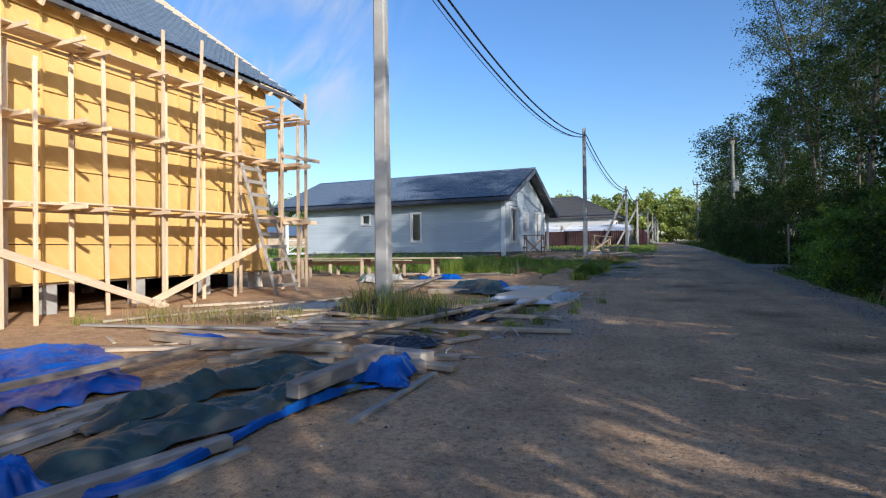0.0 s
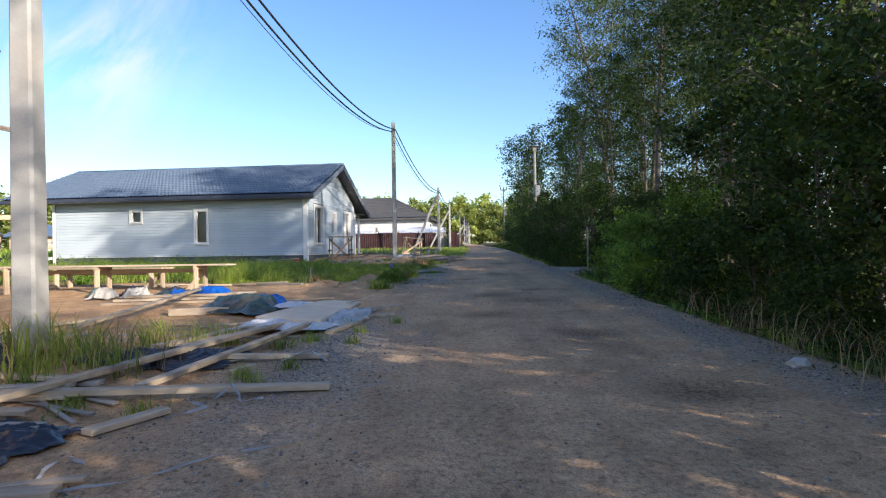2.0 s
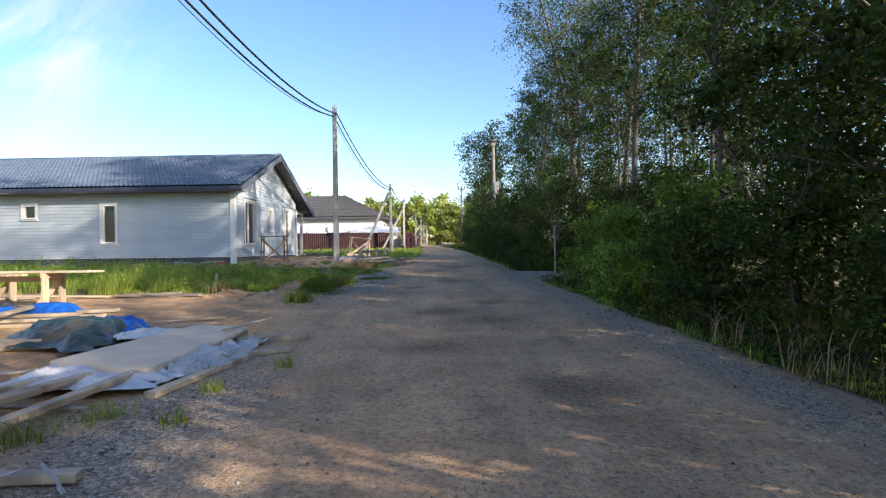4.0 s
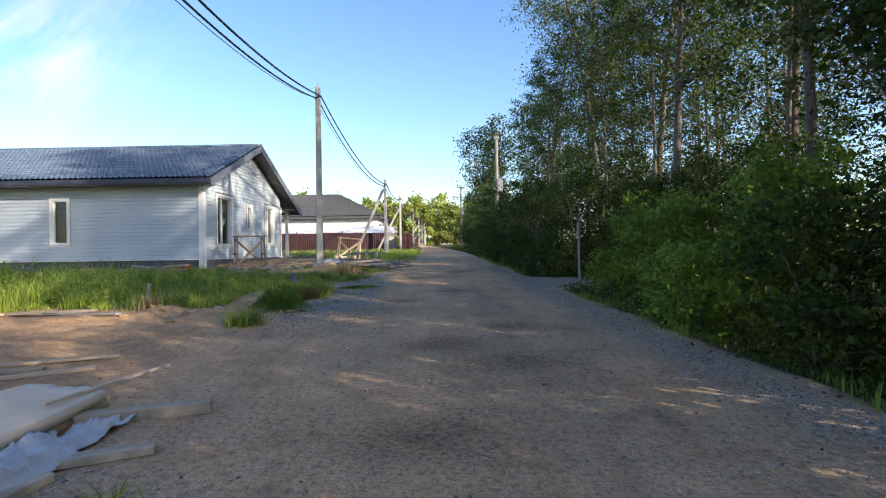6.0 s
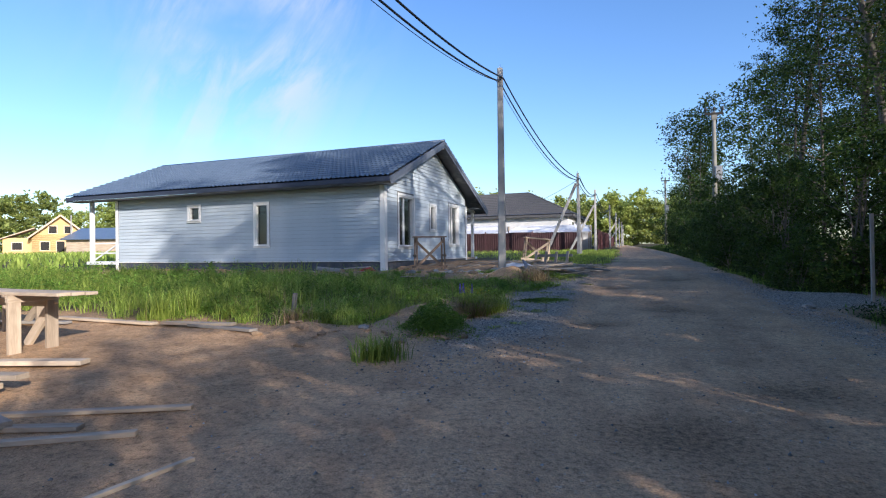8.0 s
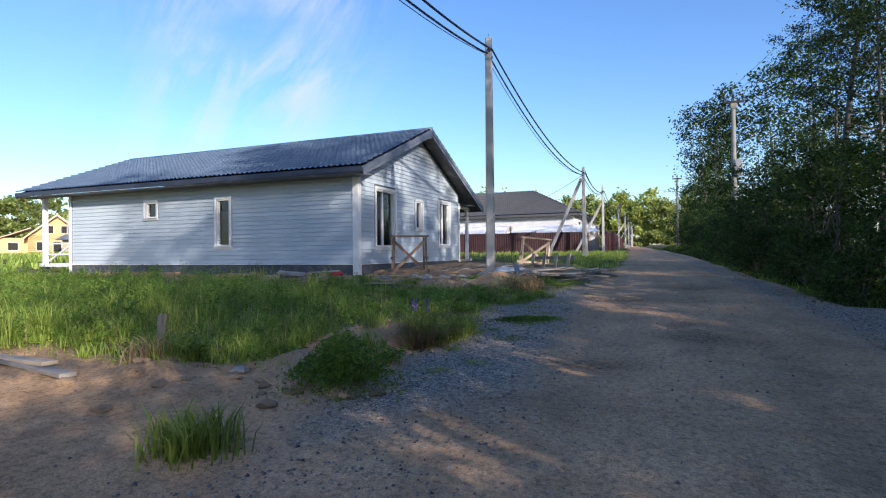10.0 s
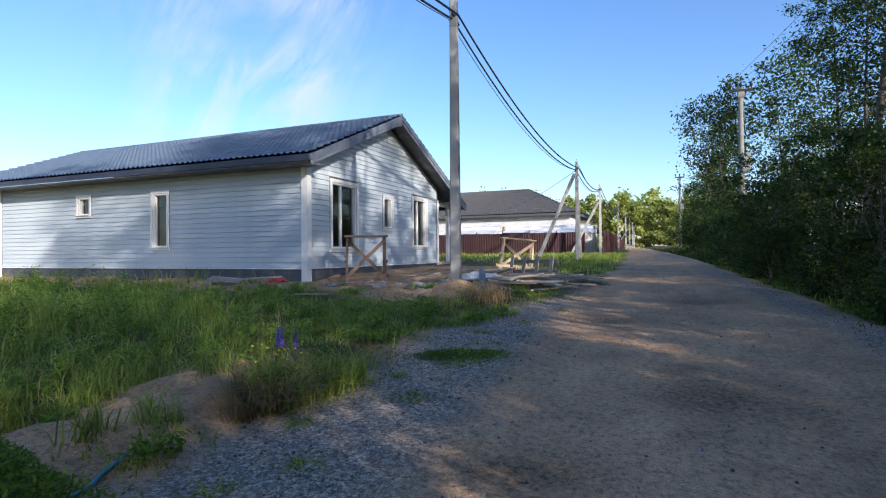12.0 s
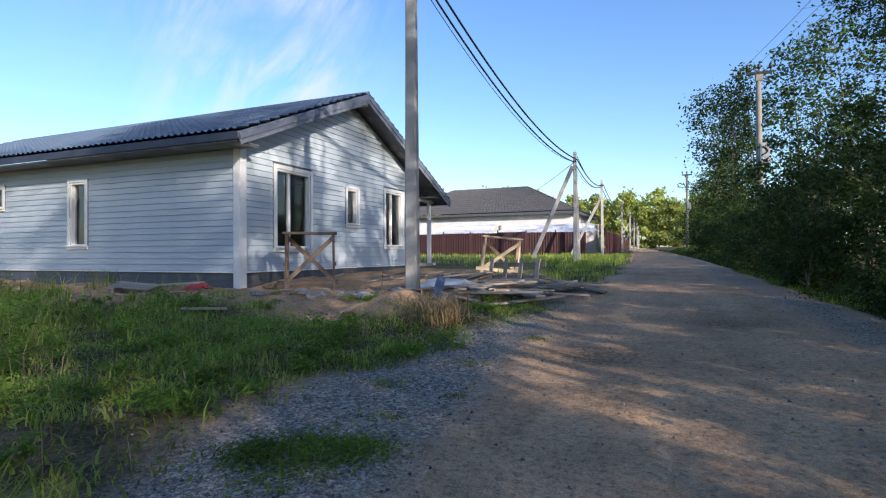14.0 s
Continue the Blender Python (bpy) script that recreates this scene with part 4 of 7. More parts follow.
# ---- the brown-roofed house behind its fence ----
def far_yard():
    house = thing("house", pose(-3.6, 63.5, 0, 0, 0, -5), "white rendered house with a dark brown hipped roof", "house")
    part("wall", box_bm((16, 10, 3.6), Matrix.Translation((-8, 5, 3.0))), M["plaster"], house)
    e, d, zr = 0.55, 11.0, 7.5
    tile_roof("roof", (-16.5, -e, 4.75), (e, -e, 4.75), (-5, 5, zr), (-12, 5, zr), M["roof_grey"], house, "dark brown ribbed roof sheets", 0.3, 0.6, 0.04)
    tile_roof("roof", (e, -e, 4.75), (e, 10 + e, 4.75), (-4.9, 5.05, zr), (-4.95, 4.95, zr), M["roof_grey"], house, "", 0.3, 0.6, 0.04)
    tile_roof("roof", (e, 10 + e, 4.75), (-16.5, 10 + e, 4.75), (-12, 5, zr), (-5, 5, zr), M["roof_grey"], house, "", 0.3, 0.6, 0.04)
    for z in (4.66,):
        part("fascia", box_bm((17, 0.04, 0.2), Matrix.Translation((-8, -e, z))), M["roof_grey"], house)
        part("fascia", box_bm((0.04, 11, 0.2), Matrix.Translation((e, 5, z))), M["roof_grey"], house)
    part("eave_soffit", box_bm((16.9, 11.0, 0.04), Matrix.Translation((-8, 5, 4.6))), M["soffit"], house)
    for y in (2.5, 7):
        win = new("window")
        win.parent = house
        part("window_frame", box_bm((0.06, 1.2, 1.2), Matrix.Translation((0.02, y, 3.6)), 0.01), M["white"], win)
        part("pane", box_bm((0.02, 1.05, 1.05), Matrix.Translation((0.06, y, 3.6))), M["glass"], win)
    # fence of profiled sheets, in panels
    bm = bmesh.new()
    n, wd, h = 11, 2.0, 1.55
    for k in range(n * 2 + 1):
        x, yy = -wd / 2 + wd * k / (2 * n), (0.0 if k % 2 else 0.03)
        bm.verts.new((x, yy, 0)), bm.verts.new((x, yy, h))
    bm.verts.ensure_lookup_table()
    for k in range(n * 2):
        bm.faces.new([bm.verts[i] for i in (2 * k, 2 * k + 2, 2 * k + 3, 2 * k + 1)])
    bmesh.ops.solidify(bm, geom=bm.faces[:], thickness=0.004)
    sheet = mesh_of("fence_panel", bm, M["fence"])
    post = mesh_of("fence_post", box_bm((0.07, 0.07, 1.75), None, 0.004), M["fence"])
    for runs, label in (([(x, 57.0, 0) for x in np.arange(-21.0, -1.5, 2.0)], "maroon profiled sheet-metal fence across the yard"), ([(-0.75 + 0.018 * (y - 57), y, 90 - 1.0) for y in np.arange(58.0, 128.0, 2.0)], "maroon profiled sheet-metal fence along the track")):
        fence = thing("fence", pose(runs[0][0], runs[0][1], 0), label, "fence")
        inv = fence.matrix_basis.inverted()
        for x, y, rz in runs:
            z = gz(x, y)
            piece("fence_panel", sheet, inv @ pose(x, y, z + 0.02, 0, 0, rz), fence)
            a = radians(rz)
            piece("fence_post", post, inv @ pose(x - math.cos(a), y - math.sin(a) + (0.05 if rz == 0 else 0), z + 0.85, 0, 0, rz), fence)
    # pale sheet roofs of lean-tos just behind the fence
    for x0, x1, y0, z0, z1, lab in ((-13.6, -8.6, 57.8, 2.85, 3.75, "pale sheet-metal lean-to roof behind the fence"), (-8.5, -1.3, 57.8, 2.85, 3.65, "pale sheet-metal lean-to roof behind the fence")):
        shed = thing("lean_to", pose(x0, y0, 0), lab, "shed", "lean-tos behind the fence")
        tile_roof("roof", (0, 0, z0), (x1 - x0, 0, z0), (x1 - x0 - 0.6, 4.0, z1), (0.7, 4.0, z1), M["sheet_roof"], shed, "", 0.4, 2.0, 0.03)
        for k in range(3):
            x = 0.2 + (x1 - x0 - 0.4) * k / 2
            for yy, zt in ((0.15, z0), (3.7, z1 - 0.1)):
                b = gz(x0 + x, y0 + yy)
                part("post", box_bm((0.1, 0.1, zt - b), Matrix.Translation((x, yy, (zt + b) / 2)), 0.006), M["old_wood"], shed)
        part("wall", box_bm((x1 - x0 - 0.2, 0.08, z1 - 1.0), Matrix.Translation(((x1 - x0) / 2, 3.8, (z1 + 0.9) / 2))), M["plaster"], shed)
    shed = thing("lean_to", pose(-2.6, 63, 0), "dark sheet-metal roof running along the fence", "shed", "lean-tos behind the fence")
    tile_roof("roof", (1.5, 0, 2.9), (2.2, 34, 3.2), (-0.6, 34, 4.0), (-0.9, 0, 3.8), M["roof_grey"], shed, "", 0.4, 2.0, 0.03)
    for y in (0.5, 11, 22, 33):
        for x, zt in ((1.4, 2.9), (-0.6, 3.6)):
            b = gz(-2.6 + x, 63 + y)
            part("post", box_bm((0.1, 0.1, zt + 0.1 - b), Matrix.Translation((x, y, (zt + 0.1 + b) / 2))), M["old_wood"], shed)


far_yard()


# ---- trees ----
def leaves_mesh(name, centres, sizes, mat, rng, droop=0.3, wide=0.36):
    """Four-cornered leaves, each turned its own way."""
    n = len(centres)
    a = rng.normal(size=(n, 3))
    a[:, 2] = a[:, 2] * 0.7 - droop
    a /= np.linalg.norm(a, axis=1)[:, None]
    b = np.cross(a, rng.normal(size=(n, 3)))
    b /= np.linalg.norm(b, axis=1)[:, None]
    s = sizes[:, None]
    verts = np.stack([centres - a * s * 0.6, centres + b * s * wide - a * s * 0.05, centres + a * s * 0.7, centres - b * s * wide - a * s * 0.05], 1).reshape(-1, 3)
    return raw_mesh(name, verts, np.arange(4 * n).reshape(-1, 4), 4, mat)


def tree_kind(seed, height, spread, base, n_leaves, leaf, mat, bark, limbs=26, stems=1, upright=0.55, clump=0.28, twigs=0.5):
    """A tree's trunk mesh (with limbs and twigs) and its crown mesh."""
    rng = np.random.default_rng(seed)
    bm = bmesh.new()
    tips = []

    def add(points, radii, sides):
        t = tube_bm(points, radii, sides, False)
        me = bpy.data.meshes.new("tmp")
        t.to_mesh(me)
        t.free()
        bm.from_mesh(me)
        bpy.data.meshes.remove(me)

    for s in range(stems):
        lean = rng.normal(size=2) * (0.25 if stems > 1 else 0.06)
        hh = height * (1 - 0.25 * rng.random() * (stems > 1))
        start = rng.normal(size=2) * (0.12 if stems > 1 else 0)
        pts = [np.array([start[0] + lean[0] * hh * t * t * (1 if stems > 1 else 0.6) + 0.03 * hh * 0.1 * math.sin(5 * t + seed), start[1] + lean[1] * hh * t * t, -0.25 + (hh + 0.25) * t]) for t in np.linspace(0, 1, 9)]
        r0 = 0.006 * hh + 0.018
        add(pts, [r0 * (1 - 0.93 * t) for t in np.linspace(0, 1, 9)], 8 if stems == 1 else 6)
        per = limbs // stems
        for k in range(per):
            t = base + (0.98 - base) * (k + rng.random()) / per
            i = min(7, int(t * 8))
            p = pts[i] + (pts[i + 1] - pts[i]) * (t * 8 - i)
            az = k * 2.4 + rng.random() * 1.2
            rel = (t - base) / (1 - base)
            reach = spread * (0.35 + 0.65 * math.sin(math.pi * min(1, 0.18 + rel * 0.8))) * (0.6 + 0.6 * rng.random())
            d = np.array([math.cos(az), math.sin(az), upright + rng.normal() * 0.25])
            limb = [p + d * reach * q + np.array([0, 0, -0.18 * reach * q * q]) + rng.normal(size=3) * 0.05 * q for q in (0, 0.35, 0.7, 1.0)]
            rl = max(0.006, r0 * (1 - 0.93 * t) * 0.45)
            add(limb, [rl, rl * 0.7, rl * 0.45, rl * 0.15], 5)
            for q in (0.3, 0.5, 0.65, 0.8, 0.92, 1.0):
                j = limb[0] + (limb[-1] - limb[0]) * q
                for _ in range(2):
                    tw = j + rng.normal(size=3) * np.array([0.33, 0.33, 0.25]) * reach * (1.1 - 0.6 * q)
                    if rng.random() < twigs:
                        add([j, (j + tw) / 2 + rng.normal(size=3) * 0.03, tw], [rl * 0.3, rl * 0.2, 0.003], 3)
                    tips += [tw, (j + tw) / 2]
        tips += [pts[-1], pts[-2]]
    tips = np.array(tips)
    weight = rng.random(len(tips)) ** 2.5 + 0.03
    pick = rng.choice(len(tips), n_leaves, p=weight / weight.sum())
    c = tips[pick] + rng.normal(size=(n_leaves, 3)) * np.array([clump, clump, clump * 0.8]) * (0.5 + rng.random((n_leaves, 1)))
    c[:, 2] = np.maximum(c[:, 2], 0.04)
    crown = leaves_mesh("crown", c, leaf * (0.6 + 0.8 * rng.random(n_leaves)), mat, rng)
    return mesh_of("trunk", bm, bark), crown


def plant_tree(name, kind, x, y, scale, turn, label, group, category="tree"):
    trunk, crown = kind
    ob = thing(name, pose(x, y, gz(x, y) - 0.02, 0, 0, turn) @ Matrix.Scale(scale, 4), label, category, group)
    piece("trunk", trunk, Matrix.Identity(4), ob)
    piece("crown", crown, Matrix.Identity(4), ob)
    return ob


def wood():
    rng = random.Random(5)
    tall = [tree_kind(11 + k, 15.0, 1.9, 0.3, 15500, 0.064, M["leaf_birch"], M["bark"], 46, 1, 0.75, 0.18, 0.35) for k in range(3)]
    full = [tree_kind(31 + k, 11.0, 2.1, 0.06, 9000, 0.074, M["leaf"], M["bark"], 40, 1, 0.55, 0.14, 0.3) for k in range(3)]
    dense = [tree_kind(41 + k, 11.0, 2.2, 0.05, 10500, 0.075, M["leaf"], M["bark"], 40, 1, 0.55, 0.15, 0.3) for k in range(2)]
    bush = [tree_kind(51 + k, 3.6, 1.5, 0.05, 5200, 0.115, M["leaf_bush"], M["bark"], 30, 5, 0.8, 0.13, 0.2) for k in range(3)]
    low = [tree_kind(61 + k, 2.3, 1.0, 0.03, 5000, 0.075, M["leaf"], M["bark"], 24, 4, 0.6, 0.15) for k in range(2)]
    # the low shrub again in the paler leaf, its sunlit look in the colour
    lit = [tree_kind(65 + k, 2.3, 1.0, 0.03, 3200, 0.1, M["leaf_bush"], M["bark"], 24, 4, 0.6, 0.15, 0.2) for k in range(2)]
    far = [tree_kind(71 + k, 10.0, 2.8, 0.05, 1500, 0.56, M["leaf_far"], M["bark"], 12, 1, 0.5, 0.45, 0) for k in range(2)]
    dist = [tree_kind(81 + k, 11.0, 2.2, 0.05, 3800, 0.15, M["leaf"], M["bark"], 34, 1, 0.55, 0.28, 0) for k in range(3)]
    hedge = [tree_kind(91 + k, 3.6, 1.5, 0.05, 2600, 0.13, M["leaf"], M["bark"], 20, 4, 0.8, 0.18, 0) for k in range(2)]
    thick = [tree_kind(101 + k, 4.2, 1.5, 0.05, 5400, 0.078, M["leaf"], M["bark"], 26, 5, 0.9, 0.12, 0.2) for k in range(2)]
    # the tall birches that rise above the rest
    for x, y, s in ((6.3, 32.2, 1.0), (7.3, 30.0, 1.02), (6.7, 26.5, 1.0), (7.6, 24.6, 1.05), (6.9, 21.8, 1.05), (8.4, 19.8, 1.1), (7.3, 17.6, 1.0), (8.8, 15.4, 1.1), (7.2, 12.9, 1.05), (6.2, 0.3, 0.95), (8.4, 33.6, 0.95), (10.2, 15.0, 1.0), (11.4, 13.0, 1.0), (9.8, 9.6, 0.9)):
        plant_tree("birch_tree", tall[rng.randrange(3)], x, y, s, rng.random() * 360, "tall slender birch with sparse light foliage at the wood's edge", "tall birches at the wood's edge")
    # the trees at negative y stand out of view, added to shade the tarps
    for x, y, s in ((6.6, 13.6, 0.95), (6.3, 25.0, 0.75), (5.8, 28.2, 0.72), (6.4, 34.6, 0.75), (7.0, 23.2, 0.8), (9.4, 38.8, 0.5), (9.9, 42.8, 0.55), (9.8, 47.2, 0.6), (9.9, 52.5, 0.7), (7.4, 61.5, 1.0), (7.3, 65.5, 1.1), (9.3, 63.0, 1.15), (11.2, 60.0, 1.2), (13.2, 57.5, 1.25), (8.6, 69, 1.05), (9.9, 75, 0.95), (9.9, 82, 0.9), (10.6, 89, 0.9), (10.4, 97, 0.9), (10.9, 105, 0.95), (10.8, 114, 0.9), (13.0, 38, 0.9), (14.2, 46, 1.0), (6.3, 11.0, 1.05), (7.4, 14.6, 1.1), (6.9, 12.6, 1.1), (10.9, 13.4, 1.25), (7.7, 18.9, 0.85), (10.6, 22.6, 0.95), (11.2, 18.2, 1.05), (10.4, 26.5, 0.95), (11.6, 14.6, 1.1), (8.6, 3.4, 0.66), (9.8, 5.2, 0.66), (8.4, 1.4, 0.66), (6.6, 33.4, 0.8), (9.6, 20.6, 0.45), (8.9, 24.6, 0.45), (11.6, 18.4, 0.5), (12.6, 21.2, 0.5), (13.0, 17.0, 0.55), (11.0, 23.4, 0.45), (7.9, 16.4, 0.7), (9.0, 17.6, 0.7), (8.8, 14.8, 0.7), (10.6, 27.6, 1.1), (12.3, 29.4, 1.15), (11.8, 25.6, 1.05), (13.6, 27.2, 1.15), (9.3, 30.2, 1.0), (14.2, 32.2, 1.15), (10.2, 33.6, 1.0), (9.2, 8.4, 0.6), (8.6, -3.6, 0.6), (7.6, -6.6, 0.55), (9.6, -6.4, 0.62), (8.2, -1.0, 0.55), (7.4, -10.0, 0.55)):
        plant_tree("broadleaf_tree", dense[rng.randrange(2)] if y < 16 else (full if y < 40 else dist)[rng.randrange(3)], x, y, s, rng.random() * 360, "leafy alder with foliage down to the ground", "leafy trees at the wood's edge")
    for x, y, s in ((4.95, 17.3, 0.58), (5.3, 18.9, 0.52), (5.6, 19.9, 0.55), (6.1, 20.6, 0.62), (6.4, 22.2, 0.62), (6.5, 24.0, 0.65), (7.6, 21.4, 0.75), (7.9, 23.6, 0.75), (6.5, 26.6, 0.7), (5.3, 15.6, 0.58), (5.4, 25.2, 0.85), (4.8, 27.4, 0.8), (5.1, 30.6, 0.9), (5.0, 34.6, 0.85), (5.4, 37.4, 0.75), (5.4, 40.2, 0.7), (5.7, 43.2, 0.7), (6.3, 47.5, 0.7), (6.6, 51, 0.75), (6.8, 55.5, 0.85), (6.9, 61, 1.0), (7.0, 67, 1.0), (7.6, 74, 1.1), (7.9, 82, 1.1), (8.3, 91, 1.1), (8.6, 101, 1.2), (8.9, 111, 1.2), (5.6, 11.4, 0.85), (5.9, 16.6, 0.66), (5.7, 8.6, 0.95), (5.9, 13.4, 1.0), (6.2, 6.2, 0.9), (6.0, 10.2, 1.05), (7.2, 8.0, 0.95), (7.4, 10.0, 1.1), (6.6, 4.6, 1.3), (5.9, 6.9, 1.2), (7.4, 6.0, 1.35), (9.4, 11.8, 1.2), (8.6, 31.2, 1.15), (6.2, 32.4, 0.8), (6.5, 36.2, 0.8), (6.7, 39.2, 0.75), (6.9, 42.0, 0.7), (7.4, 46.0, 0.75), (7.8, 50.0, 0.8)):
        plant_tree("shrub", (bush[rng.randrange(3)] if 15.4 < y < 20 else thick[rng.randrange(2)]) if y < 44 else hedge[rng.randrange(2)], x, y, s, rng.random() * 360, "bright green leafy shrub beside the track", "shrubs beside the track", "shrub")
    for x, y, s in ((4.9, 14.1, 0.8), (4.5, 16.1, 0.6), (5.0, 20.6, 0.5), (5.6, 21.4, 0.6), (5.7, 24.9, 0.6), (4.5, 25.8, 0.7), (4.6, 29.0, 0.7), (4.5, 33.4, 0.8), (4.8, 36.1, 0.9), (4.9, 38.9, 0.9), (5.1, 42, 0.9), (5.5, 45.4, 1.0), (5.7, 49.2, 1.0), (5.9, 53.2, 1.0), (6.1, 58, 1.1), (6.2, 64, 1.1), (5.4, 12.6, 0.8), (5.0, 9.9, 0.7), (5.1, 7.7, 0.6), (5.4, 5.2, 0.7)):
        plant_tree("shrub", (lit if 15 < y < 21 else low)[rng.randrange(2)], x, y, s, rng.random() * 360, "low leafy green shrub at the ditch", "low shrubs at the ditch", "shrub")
    # unseen shrubs added beside the track before the walk begins, to shade the lot
    for k in range(16):
        plant_tree("shrub", hedge[rng.randrange(2)], 5.4 + 0.8 * (k % 2), 3.2 - 1.5 * k, 1.1 + 0.25 * rng.random(), rng.random() * 360, "bright green leafy shrub beside the track", "shrubs beside the track", "shrub")
    # the wood that closes the view, and the one behind the houses
    k = 0
    for d, n in ((0, 44), (10, 42)):
        for i in range(n):
            a = -0.62 + 0.80 * (i + rng.random() * 0.7) / n
            r = 150 + d + rng.random() * 6
            x, y = r * math.sin(a), r * math.cos(a) + 8
            if abs(x - (2.6 + 0.012 * y)) < 1.0 and d < 9:
                continue
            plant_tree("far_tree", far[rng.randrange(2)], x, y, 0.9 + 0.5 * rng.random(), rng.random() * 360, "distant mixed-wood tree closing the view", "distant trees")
    for i in range(52):
        a = -1.3 + 0.73 * (i + rng.random() * 0.7) / 52
        r = 190 + rng.random() * 40
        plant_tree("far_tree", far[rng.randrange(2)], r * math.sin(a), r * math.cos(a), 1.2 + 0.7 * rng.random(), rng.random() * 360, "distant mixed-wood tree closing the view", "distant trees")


wood()


# ---- grass ----
def blades(name, xs, ys, heights, width, mat, rng, label, spread=0.45, category="grass"):
    """Bent grass blades rooted in the ground: one object of stuff."""
    n = len(xs)
    az = rng.random(n) * 2 * math.pi
    d = np.stack([np.cos(az), np.sin(az), np.zeros(n)], 1)
    s = np.stack([-np.sin(az), np.cos(az), np.zeros(n)], 1) * (width * (0.6 + 0.8 * rng.random(n)))[:, None]
    up = np.array([0, 0, 1.0])
    root = np.stack([xs, ys, ground_z(xs, ys) - 0.02], 1)
    bend = (spread * (0.3 + rng.random(n)) * heights)[:, None]
    h = heights[:, None]
    p1 = root + up * h * 0.55 + d * bend * 0.3
    p2 = root + up * h * (1 - 0.25 * spread) + d * bend
    v = np.stack([root - s, root + s, p1 + s * 0.8, p1 - s * 0.8, p2 + s * 0.12, p2 - s * 0.12], 1).reshape(-1, 3)
    i = np.arange(n)[:, None] * 6
    f = np.stack([i + [0, 1, 2, 3], i + [3, 2, 4, 5]], 1).reshape(-1, 4)
    return tagged(new(name, raw_mesh(name, v, f, 4, mat, True)), label, category, kind="stuff")


def scatter(rng, n, x0, x1, y0, y1, keep):
    x, y = x0 + (x1 - x0) * rng.random(n), y0 + (y1 - y0) * rng.random(n)
    ok = rng.random(n) < keep(x, y)
    return x[ok], y[ok]


